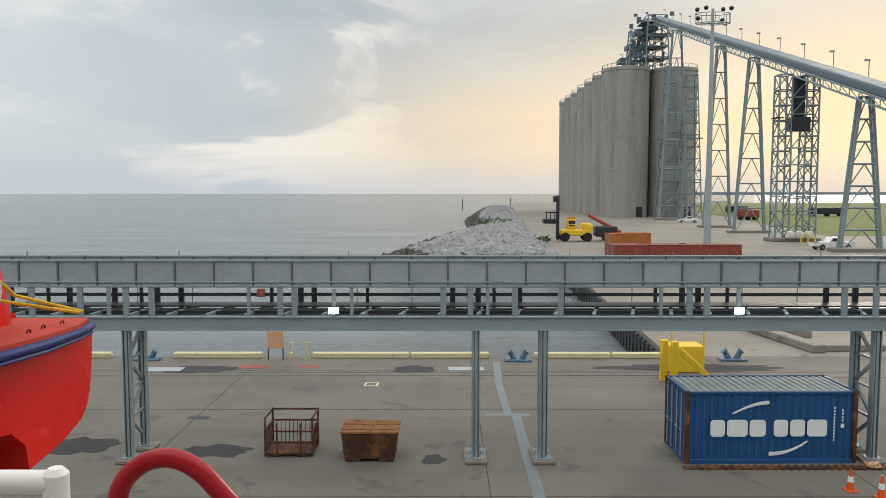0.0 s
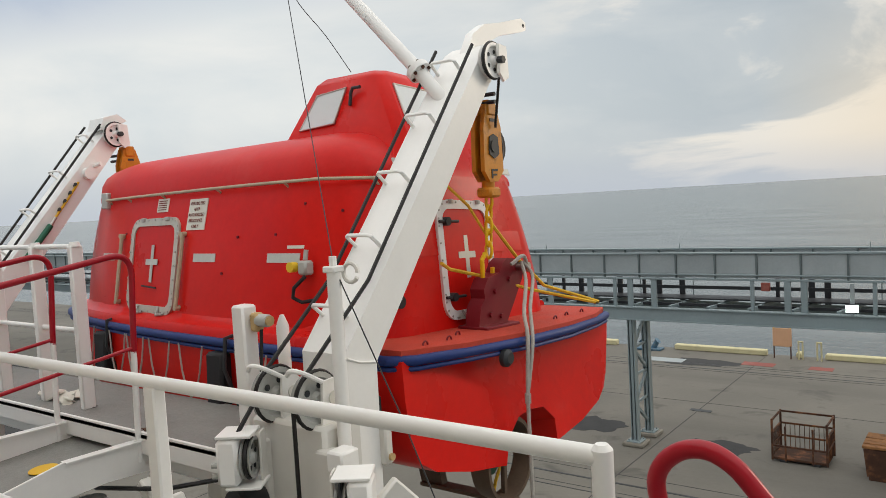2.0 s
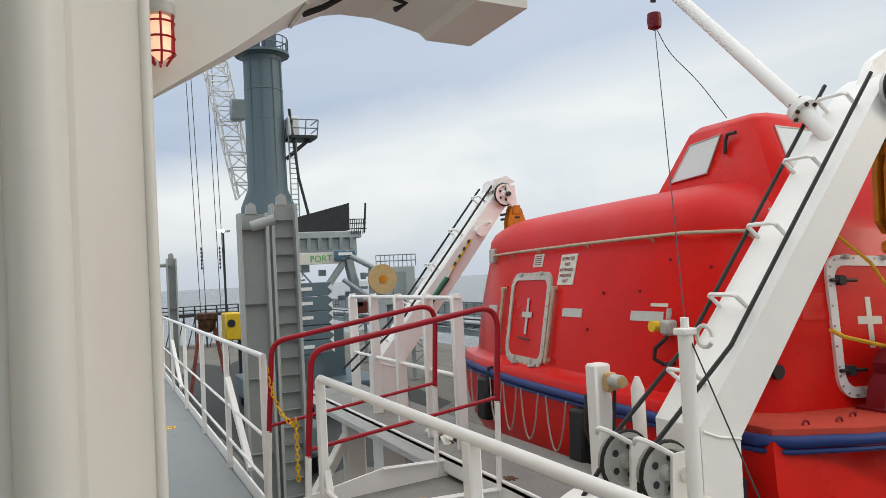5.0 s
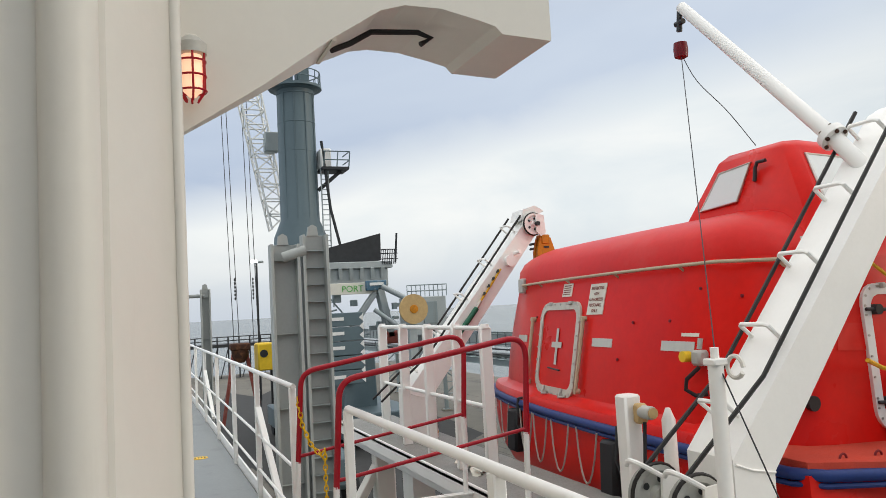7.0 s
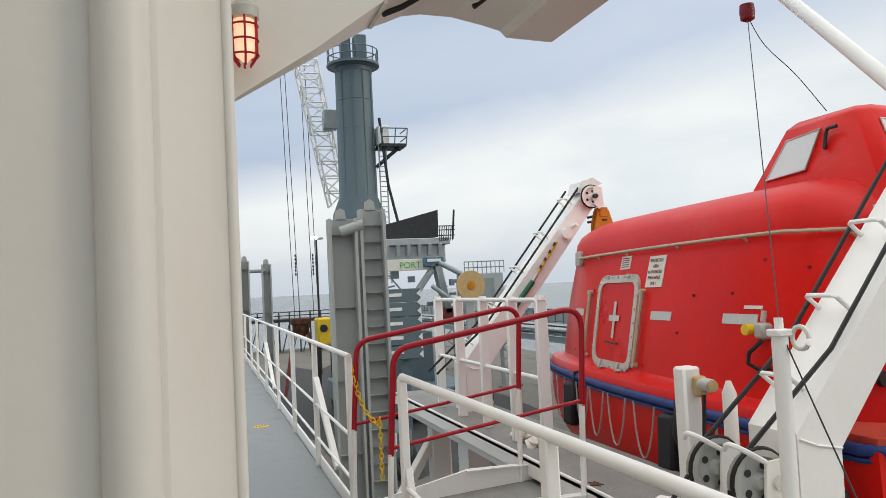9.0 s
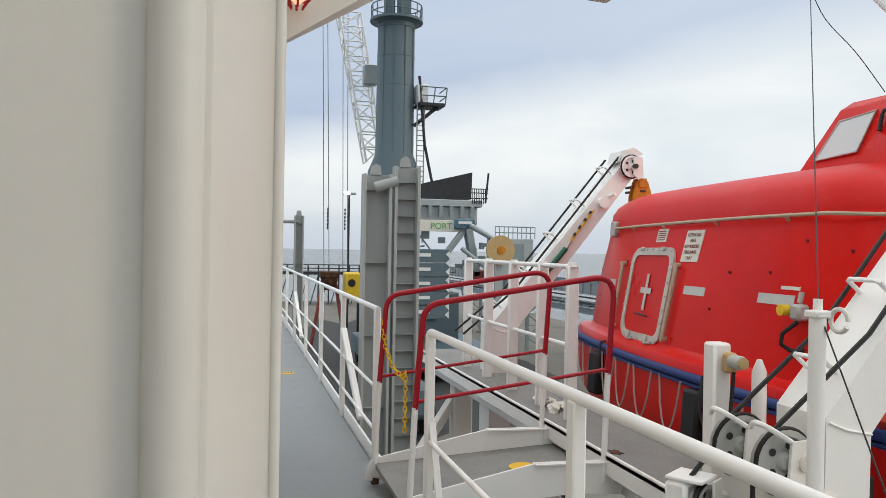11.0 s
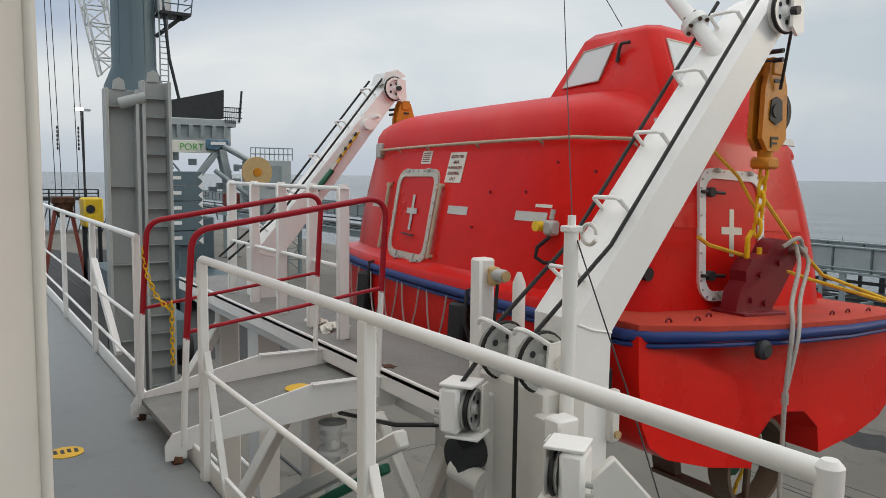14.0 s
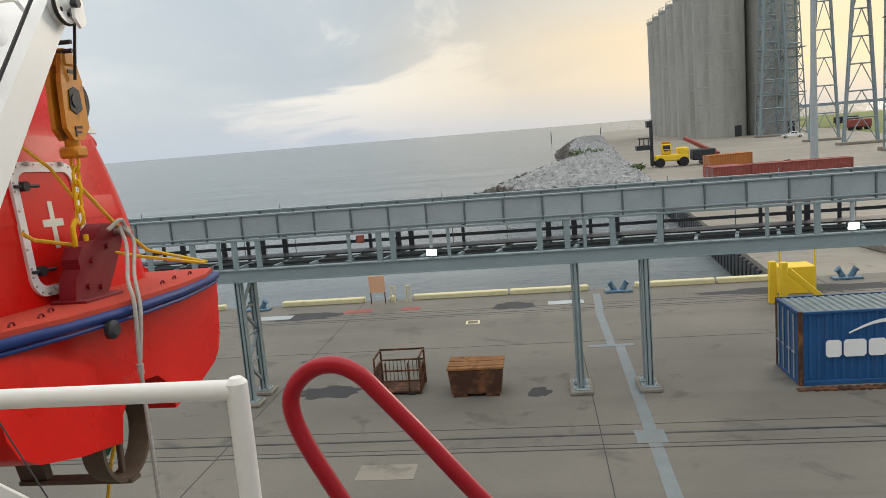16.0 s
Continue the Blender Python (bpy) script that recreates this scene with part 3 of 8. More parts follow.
blot(-8.4, 27.6, 1.3, 0.75, 0.007, 1, DARKPATCH, "dark damp asphalt patch on the quay", "ground_patch")
blot(-0.35, 26.7, 0.42, 0.55, 0.007, 2, DARKPATCH, "small dark oil stain on the quay", "ground_patch")
blot(-13.8, 28.2, 1.7, 1.0, 0.006, 3, DARKPATCH, "dark damp stain on the quay", "ground_patch")
blot(-1.6, 40.7, 1.3, 0.8, 0.006, 4, DARKPATCH, "dark round stain near the quay edge", "ground_patch")
blot(13.5, 41.0, 5.5, 0.9, 0.006, 9, DARKPATCH, "dark wet stain by the quay edge", "ground_patch")
blot(-13.2, 40.6, 2.2, 0.9, 0.006, 11, DARKPATCH, "dark wet stain by the quay edge", "ground_patch")
for x, y, sx, sy, mat, lab in ((1.2, 40.8, 1.9, 0.8, GALV, "pale steel cover plate"), (-15.2, 40.6, 2.2, 0.9, GALV, "pale steel cover plate"),
                               (-10.4, 41.2, 1.6, 0.8, CONTRED, "faded red painted square"), (-7.4, 41.2, 1.1, 0.7, CONTRED, "faded red painted square"),
                               (-3.6, 37.4, 0.7, 0.7, PALEYELLOW, "small yellow-edged hatch cover"), (-3.6, 37.4, 0.5, 0.5, QUAY, "concrete lid of a hatch"),
                               (-10.4, 31.8, 0.9, 0.3, DARKSTEEL, "small dark drain grating"), (-4.8, 20.4, 1.7, 1.0, LANDM, "pale repaired concrete square")):
    b = B()
    b.box((x, y, 0.005 if mat is not QUAY else 0.009), (sx, sy, 0.014), 0.004)
    solid("cover_plate", b, mat, lab + " set in the quay", "cover", "structure")

# edge beam of painted concrete, in lengths
b = B()
for x0, x1 in ((-60, -24), (-23, -19.2), (-15.6, -10.5), (-9.0, -8.7), (-7.6, -2.0), (-1.9, 2.6), (5.2, 9.6), (9.7, 13.0)):
    b.box(((x0 + x1) / 2, 43.55, 0.15), (x1 - x0, 0.42, 0.32), 0.05)
solid("quay_edge_kerb", b, PALEYELLOW, "faded yellow concrete kerb along the quay edge", "kerb", "structure")
# concrete kerbs on the yard
b = B()
b.bar((20.5, 57, 0.25), (22.3, 44.8, 0.25), 0.9, 0.5, 0.06)
b.bar((22.8, 57, 0.25), (23.8, 49.5, 0.25), 0.7, 0.5, 0.06)
b.bar((22.6, 45.6, 0.2), (30, 45.9, 0.2), 0.8, 0.4, 0.06)
solid("yard_kerb", b, LANDM, "long pale concrete kerb blocks on the yard", "kerb", "structure")


def bollard(x, y, mat, label):
    t = thing("mooring_bollard", label, "bollard", (x, y, 0), "bollards along the quay")
    for sx in (-1, 1):
        b = B()
        b.tube([(x + sx * 0.2, y, 0.08), (x + sx * 0.42, y, 0.48), (x + sx * 0.5, y, 0.56)], [0.17, 0.15, 0.21], 12)
        part("horn", b, mat, t)
    b = B()
    b.box((x, y, 0.06), (1.5, 0.7, 0.12), 0.03)
    part("base", b, mat, t)


bollard(4.2, 42.7, BOLLARDBLUE, "weathered twin-horn mooring bollard, pale and blue")
bollard(16.4, 42.9, BOLLARDBLUE, "blue twin-horn mooring bollard on the quay edge")
bollard(-16.9, 42.9, BOLLARDBLUE, "blue twin-horn mooring bollard on the quay edge")

# sign with two posts at the quay edge
t = thing("safety_board", "salmon sign board on legs at the quay edge", "sign", (-9.6, 43.0, 0))
b = B()
b.box((-9.6, 43.0, 1.15), (0.95, 0.06, 1.0), 0.02)
part("board", b, SALMON, t)
b = B()
b.tube(arc((-9.6, 1.62), 0.42, 0, 180, 10, "xz", 43.0), 0.04, 6)
part("arched_top", b, YELLOW, t, "yellow arched tube")
for sx in (-0.42, 0.42):
    b = B()
    b.box((-9.6 + sx, 43.0, 0.35), (0.06, 0.06, 0.7), 0.01)
    part("leg", b, RUST, t)
for x in (-8.7, -7.8):
    t = thing("guard_post", "pair of short yellow tube posts joined by a rung", "post", (x, 43.0, 0), "posts at the quay edge")
    for s in (-0.1, 0.1):
        b = B()
        b.tube([(x + s, 43, 0), (x + s, 43, 1.0)], 0.045, 8)
        part("post", b, PALEYELLOW, t)
    b = B()
    b.tube([(x - 0.1, 43, 0.96), (x + 0.1, 43, 0.96)], 0.04, 8)
    part("rung", b, PALEYELLOW, t)

# ---------------------------------------------------------------- conveyor gallery over the quay
GY0, GY1 = 26.5, 28.5
gal = thing("conveyor_gallery", "long grey steel conveyor gallery on tall legs", "conveyor", (1.0, 27.5, 0))
X0, X1 = -110.0, 46.0
for y, nm in ((GY0, "front"), (GY1, "back")):
    b = B()
    b.box(((X0 + X1) / 2, y, 4.96), (X1 - X0, 0.16, 0.42), 0.01)
    b.box(((X0 + X1) / 2, y, 5.19), (X1 - X0, 0.30, 0.04), 0.0)
    b.box(((X0 + X1) / 2, y, 4.74), (X1 - X0, 0.30, 0.04), 0.0)
    part("girder", b, STEELGREY, gal)
    b = B()
    b.box(((X0 + X1) / 2, y, 7.16), (X1 - X0, 0.16, 0.06), 0.01)
    b.box(((X0 + X1) / 2, y, 6.26), (X1 - X0, 0.14, 0.07), 0.01)
    b.box(((X0 + X1) / 2, y - 0.03, 6.42), (X1 - X0, 0.10, 0.05), 0.01)
    part("rail_beam", b, STEELGREY, gal)
k = 0
x = X0
while x < X1:
    near = -32 < x < 32
    for y in (GY0, GY1):
        if near:
            b = B()
            b.box((x + 0.68, y + 0.01, 6.72), (1.30, 0.03, 0.80), 0.006)
            part("panel", b, GALV, gal)
    x += 1.36
b = B()
b2 = B()
x = X0
while x < X1:
    for y in (GY0, GY1):
        if not -32 < x < 32:
            b.box((x + 0.68, y + 0.01, 6.72), (1.30, 0.03, 0.80))
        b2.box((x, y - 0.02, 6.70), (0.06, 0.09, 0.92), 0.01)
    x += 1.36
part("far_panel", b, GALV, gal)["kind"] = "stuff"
part("panel_ribs", b2, RIBSHADE, gal)["kind"] = "stuff"
# posts between girder and panels
posts = [-30.6, -28.2, -24.6, -21.0, -17.4, -16.6, -15.2, -14.4, -12.7, -11.7, -11.1, -10.2, -6.8, -5.7, -5.2, -3.2, 0.0, 0.95, 1.55, 2.5, 4.1, 7.6, 8.6, 9.2, 10.3, 14.0, 15.1, 17.5, 21, 24.4, 28]
for i, x in enumerate(posts):
    for y in (GY0, GY1):
        b = B()
        b.box((x + (0.35 if y == GY1 else 0), y, 5.72), (0.20 if i % 3 else 0.12, 0.10, 1.04), 0.01)
        part("post", b, STEELGREY if y == GY0 else DARKSTEEL, gal)
# walkway, belt and rollers
b = B()
b.box(((X0 + X1) / 2, 27.1, 5.26), (X1 - X0, 0.1, 0.1))
part("stringer", b, DARKSTEEL, gal)
b = B()
b.box(((X0 + X1) / 2, 28.2, 5.75), (X1 - X0, 0.05, 0.12))
part("cable_tray", b, DARKSTEEL, gal)
b = B()
b.box(((X0 + X1) / 2, 27.9, 5.42), (X1 - X0, 0.9, 0.05))
part("belt", b, DARKSTEEL, gal, "dark conveyor belt between the girders")
b = B()
x = -60
while x < X1:
    if -25 < x < 25:
        c1 = B()
        c1.bar((x, GY0 + 0.1, 5.22), (x + 0.5, GY1 - 0.1, 5.30), 0.12, 0.12)
        part("cross_member", c1, STEELGREY, gal)
    else:
        b.bar((x, GY0 + 0.1, 5.22), (x + 0.5, GY1 - 0.1, 5.30), 0.12, 0.12)
    x += 1.36
part("far_cross_members", b, STEELGREY, gal)["kind"] = "stuff"
b = B()
b.box(((X0 + X1) / 2, GY1 + 0.5, 6.55), (X1 - X0, 0.04, 0.04))
x = -60
while x < X1:
    b.tube([(x, GY1 + 0.5, 5.2), (x, GY1 + 0.5, 6.55)], 0.02, 5)
    x += 2.1
for x in (-30, -24.6, -14.5, -9.2, -3.3, 4.4, 8.0, 13.1, 18.3):
    b.tube([(x, GY0, 7.15), (x, GY0, 7.5)], 0.02, 5)
part("handrail", b, STEELGREY, gal)
# legs
for x, braced in ((-23.4, True), (-11.13, True), (1.15, False), (3.55, False), (15.2, True), (27.5, True), (-36, True), (-50, True), (-66, True), (-84, True)):
    rear = 27.9 if braced else 27.25
    for y in (26.55, rear):
        b = B()
        b.box((x, y, 2.45), (0.10, 0.26, 4.6), 0.01)
        b.box((x - 0.11, y, 2.45), (0.03, 0.30, 4.6), 0.005)
        b.box((x + 0.11, y, 2.45), (0.03, 0.30, 4.6), 0.005)
        b.box((x, y, 0.16), (0.55, 0.55, 0.05), 0.01)
        for sx in (-0.2, 0.2):
            for sy in (-0.2, 0.2):
                b.tube([(x + sx, y + sy, 0.16), (x + sx, y + sy, 0.24)], 0.03, 6)
        part("leg", b, STEELGREY, gal)
        b = B()
        b.box((x, y, 0.07), (0.8, 0.8, 0.14), 0.03)
        part("footing", b, LANDM, gal, "concrete footing")
    if braced:
        for i in range(4):
            z0, z1 = 0.5 + i * 1.05, 0.5 + (i + 1) * 1.05
            ya, yb = (26.55, rear) if i % 2 else (rear, 26.55)
            part("brace", B().bar((x, ya, z0), (x, yb, z1), 0.10, 0.10), STEELGREY, gal)
            part("strut", B().bar((x, 26.55, z1), (x, rear, z1), 0.08, 0.08), STEELGREY, gal)
    else:
        part("strut", B().bar((x, 26.55, 4.5), (x, rear, 4.5), 0.12, 0.2), STEELGREY, gal)
# floodlights on the gallery
for x in (-3.8, 10.25):
    t = thing("floodlight", "lit floodlight bracketed to the gallery beam", "floodlight", (x, 26.35, 5.2), "lights on the gallery")
    b = B()
    b.box((x, 26.32, 5.44), (0.40, 0.12, 0.28), 0.03)
    part("housing", b, DARKSTEEL, t)
    b = B()
    b.box((x, 26.245, 5.44), (0.35, 0.02, 0.22), 0.005)
    part("lens", b, LAMPGREEN, t, "glowing greenish white lens")
    b = B()
    b.bar((x, 26.35, 5.2), (x, 26.35, 6.2), 0.12, 0.04)
    part("bracket", b, GALV, t)
t = thing("call_box", "small red box hanging under the gallery", "box", (-6.35, 26.4, 5.9))
b = B()
b.box((-6.35, 26.40, 6.05), (0.28, 0.12, 0.28), 0.02)
part("case", b, CONTRED, t)


# ---------------------------------------------------------------- silos and loading conveyor
SR = 9.0
for j in range(7):
    for i, cx in enumerate((69.6, 88.4)):
        cy = 298 + j * 18.2 + i * 1.5
        t = thing("grain_silo", "tall weathered concrete silo with streaked walls", "silo", (cx, cy, 0), "silos in the row")
        b = B()
        b.lathe([(SR, 0), (SR, 55.2), (SR + 0.25, 55.4), (SR + 0.25, 56.4), (SR, 56.6), (0.3, 57.4)], (cx, cy, 0), "z", 40)
        part("shell", b, SILO, t)
        b = B()
        for k in range(8):
            b.lathe([(SR + 0.03, 6 + k * 6.1), (SR + 0.06, 6.1 + k * 6.1), (SR + 0.06, 6.3 + k * 6.1), (SR + 0.03, 6.4 + k * 6.1)], (cx, cy, 0), "z", 40)
        part("lift_joints", b, SILO, t)["kind"] = "stuff"
        b = B()
        for k in range(26):
            a = 2 * math.pi * k / 26
            p = (cx + math.cos(a) * SR, cy + math.sin(a) * SR)
            b.tube([(*p, 56.4), (*p, 57.8)], 0.09, 4)
        b.tube([(cx + math.cos(2 * math.pi * k / 26) * SR, cy + math.sin(2 * math.pi * k / 26) * SR, 57.8) for k in range(26)], 0.09, 4, True)
        part("guard_rail", b, STEELGREY, t)
        if j == 0:
            b = B()
            b.box((cx + 4, cy - 8.2, 2.0), (2.4, 1.0, 4.0), 0.05)
            part("doorway", b, DARKSTEEL, t, "dark doorway")
        if j < 6 and i == 0:
            b = B()
            b.tube([(cx - 5.6, cy + 9, 0), (cx - 5.6, cy + 9, 56)], 0.5, 8)
            part("downpipe", b, SILO, t)


def truss(b, a, c, w, n, r):
    """Square lattice mast between a and c, n bays."""
    a, c = Vector(a), Vector(c)
    for k in range(n):
        p, q = a.lerp(c, k / n), a.lerp(c, (k + 1) / n)
        w0 = w[0] + (w[1] - w[0]) * k / n
        w1 = w[0] + (w[1] - w[0]) * (k + 1) / n
        P = [p + Vector((sx * w0 / 2, sy * w0 / 2, 0)) for sx, sy in ((-1, -1), (1, -1), (1, 1), (-1, 1))]
        Q = [q + Vector((sx * w1 / 2, sy * w1 / 2, 0)) for sx, sy in ((-1, -1), (1, -1), (1, 1), (-1, 1))]
        for m in range(4):
            b.tube([P[m], Q[m]], r, 4)
            b.tube([Q[m], Q[(m + 1) % 4]], r * 0.7, 4)
            if k % 2:
                b.tube([P[m], Q[(m + 1) % 4]], r * 0.6, 4)
            else:
                b.tube([P[(m + 1) % 4], Q[m]], r * 0.6, 4)


def conv(d):
    """Centre of the sloping conveyor at distance d."""
    return Vector((56.5 + 0.083 * d, d, 24.6 + 0.281 * (d - 120)))


# machinery on top of the silos
t = thing("head_house", "open steel head house and conveyors over the silos", "structure", (80, 298, 57))
b = B()
truss(b, (80, 296, 56.5), (80, 296, 76), (9, 7), 5, 0.28)
truss(b, (74, 302, 56.5), (74, 302, 72), (6, 4), 4, 0.24)
part("tower", b, STEELGREY, t)
b = B()
for z in (60, 64.5, 69, 73.5):
    b.box((79.5, 297, z), (10, 9, 0.3))
for k, z in ((0, 72), (1, 68), (2, 64), (3, 61)):
    b.box((77 - k * 1.0, 306 + k * 9, z), (5, 7, 2.0), 0.2)
    b.tube([(76 - k, 303 + k * 9, z - 2), (75 - k, 309 + k * 9, 57)], 0.7, 8)
part("platforms", b, CRANEGREY, t)
b = B()
for j in range(13):
    y = 300 + j * 9
    h = max(60.5, 74 - j * 1.6)
    b.box((79.5, y, h - 2.2), (3.4, 8.5, 1.3), 0.1)
    truss(b, (79.5, y, 57), (79.5, y, h - 2.6), (3, 3), 2, 0.16)
    b.tube([(77, y, h - 2), (77, y, h + 1.2)], 0.12, 4)
    b.box((76.4, y, h + 1.2), (1.2, 0.3, 0.3))
part("top_conveyor", b, STEELGREY, t)
b = B()
for k in range(60):
    r_ = rng
    b.box((72 + r_.random() * 14, 292 + r_.random() * 10, 57 + r_.random() * 20), (0.3 + r_.random() * 1.4, 0.4, 0.3 + r_.random() * 1.8))
part("machinery", b, CRANEGREY, t)["kind"] = "stuff"

sc = thing("loading_conveyor", "long sloping enclosed conveyor on steel towers", "conveyor", (68, 150, 0))
b = B()
a, c = conv(92), conv(300)
side = Vector((1, -0.083, 0)).normalized()
b.bar(a + Vector((0, 0, 1.2)), c + Vector((0, 0, 1.2)), 3.4, 1.6, 0.3)
part("casing", b, CRANEGREY, sc)
b = B()
for s in (-2.2, 2.2):
    for dz in (-0.7, 0.6):
        b.bar(a + side * s + Vector((0, 0, dz)), c + side * s + Vector((0, 0, dz)), 0.28, 0.28)
    for k in range(60):
        p, q = a.lerp(c, k / 60), a.lerp(c, (k + 1) / 60)
        b.tube([p + side * s + Vector((0, 0, -0.7)), q + side * s + Vector((0, 0, 0.6))], 0.10, 4)
        b.tube([p + side * s + Vector((0, 0, -0.7)), p + side * s + Vector((0, 0, 0.6))], 0.09, 4)
part("truss", b, STEELGREY, sc)
for k in range(15):
    p = a.lerp(c, k / 15 + 0.03)
    b = B()
    b.tube([p + side * 1.9 + Vector((0, 0, 1.9)), p + side * 1.9 + Vector((0, 0, 4.6))], 0.08, 5)
    b.box(p + side * 1.6 + Vector((0, 0, 4.6)), (0.8, 0.35, 0.3))
    part("walkway_lamp", b, STEELGREY, sc)
for d, w in ((122.5, 6.6), (179, 7.2), (207, 7.2), (262, 10)):
    p = conv(d)
    b = B()
    top = p.z - 0.8
    n = 7
    for k in range(n):
        z0, z1 = top * k / n, top * (k + 1) / n
        w0, w1 = w * (1 - 0.72 * k / n), w * (1 - 0.72 * (k + 1) / n)
        for sx in (-1, 1):
            b.tube([(p.x + sx * w1 / 2, d - 0.5, z1), (p.x + sx * w1 / 2, d + 0.5, z1)], 0.14, 4)
        b.tube([(p.x - w1 / 2, d - 0.5, z1), (p.x + w1 / 2, d - 0.5, z1)], 0.17, 4)
        b.tube([(p.x - w0 / 2, d - 0.5, z0), (p.x, d - 0.5, z1)], 0.12, 4)
        b.tube([(p.x + w0 / 2, d - 0.5, z0), (p.x, d - 0.5, z1)], 0.12, 4)
    part("bracing", b, STEELGREY, sc)["kind"] = "stuff"
    for sx in (-1, 1):
        for sy in (-0.5, 0.5):
            b = B()
            b.tube([(p.x + sx * w / 2, d + sy, 0), (p.x + sx * w * 0.14, d + sy, top)], 0.24, 6)
            part("trestle_leg", b, STEELGREY, sc)
    b = B()
    b.box((p.x, d, 0.3), (w + 2.5, 3.2, 0.6), 0.1)
    part("footing", b, LANDM, sc, "low concrete footing")
p = conv(149)
p.x -= 1.0
b = B()
for sx in (-1, 1):
    truss(b, (p.x + sx * 2.6, 149, 0), (p.x + sx * 2.6, 149, p.z - 0.8), (2.6, 2.4), 11, 0.2)
for k in range(9):
    b.tube([(p.x - 2.6, 147.8, 2 + k * 3.2), (p.x + 2.6, 147.8, 2 + k * 3.2)], 0.14, 4)
    b.tube([(p.x - 1.4, 147.8, 2 + k * 3.2), (p.x + 1.4, 147.8, 5.2 + k * 3.2)], 0.11, 4)
part("take_up_tower", b, STEELGREY, sc)
b = B()
b.box((p.x + 0.3, 149, p.z - 5.5), (1.9, 1.9, 9), 0.1)
b.box((p.x + 0.3, 148.6, p.z - 10.2), (3.4, 3.0, 2.6), 0.1)
b.box((p.x - 3.8, 148.4, p.z - 9.0), (1.6, 2.2, 0.15))
part("counterweight", b, DARKSTEEL, sc, "dark hanging counterweight")
b = B()
b.box((p.x, 149, 0.35), (9.5, 4.2, 0.7), 0.1)
part("footing", b, LANDM, sc, "low concrete footing")
# stair tower beside the silos
for x, y, h in ((82.5, 283, 54), (89.5, 281, 52)):
    t = thing("stair_tower", "open steel stair tower standing by the silos", "stair tower", (x, y, 0), "towers by the silos")
    b = B()
    truss(b, (x, y, 0), (x, y, h), (7.5, 3.5), 12, 0.24)
    part("frame", b, STEELGREY, t)
    b = B()
    for k in range(9):
        b.bar((x - 2, y, k * 5.5 + 1), (x + 2, y, k * 5.5 + 5), 0.8, 0.15)
    for z in (14, 29):
        b.box((x, y - 0.5, z), (8, 5, 0.3))
    part("flight", b, STEELGREY, t)
# barrels and guard posts at the tower foot
for k in range(3):
    x = p.x - 1.6 + k * 1.8
    b = B()
    b.lathe([(0.62, 0.7), (0.7, 0.8), (0.7, 1.9), (0.62, 2.0)], (x, 146.4, 0), "z", 14)
    solid("barrel", b, SIGNPAPER, "pale round barrel at the tower foot", "barrel", "", "barrels at the tower", (x, 146.4, 0.7))
for k in range(3):
    x = p.x - 0.4 + k * 1.3
    b = B()
    b.tube([(x, 144.2, 0), (x, 144.2, 1.5)], 0.17, 8)
    solid("guard_post", b, YELLOW, "short yellow steel guard post on the yard", "post", "", "posts at the tower", (x, 144.2, 0))

# light mast
t = thing("light_mast", "tall tapered steel mast with a rack of floodlights", "light mast", (39.6, 115, 0))
b = B()
b.tube([(39.6, 115, 0), (39.6, 115, 36.5)], [0.55, 0.22], 10)
part("pole", b, GALV, t)
b = B()
for z in (34.4, 35.8):
    b.tube([(39.6 + 2.6 * math.cos(q), 115 + 1.2 * math.sin(q), z) for q in [k * math.pi / 6 for k in range(12)]], 0.06, 4, True)
for k in range(12):
    q = k * math.pi / 6
    b.tube([(39.6 + 2.6 * math.cos(q), 115 + 1.2 * math.sin(q), 34.4), (39.6 + 2.6 * math.cos(q), 115 + 1.2 * math.sin(q), 35.8)], 0.05, 4)
    b.tube([(39.6, 115, 34.4), (39.6 + 2.6 * math.cos(q), 115 + 1.2 * math.sin(q), 34.4)], 0.04, 4)
part("rack", b, GALV, t)
for k, (dx, dz) in enumerate(((-2.5, 1.2), (-1.2, 1.6), (1.3, 1.3), (2.5, 1.5), (1.2, -1.0), (-2.4, -0.6))):
    b = B()
    b.lathe([(0.12, -0.25), (0.3, 0.0), (0.34, 0.25)], (39.6 + dx, 114.2, 35.4 + dz * 0.7), "y", 10)
    part("lamp_head", b, DARKSTEEL, t)


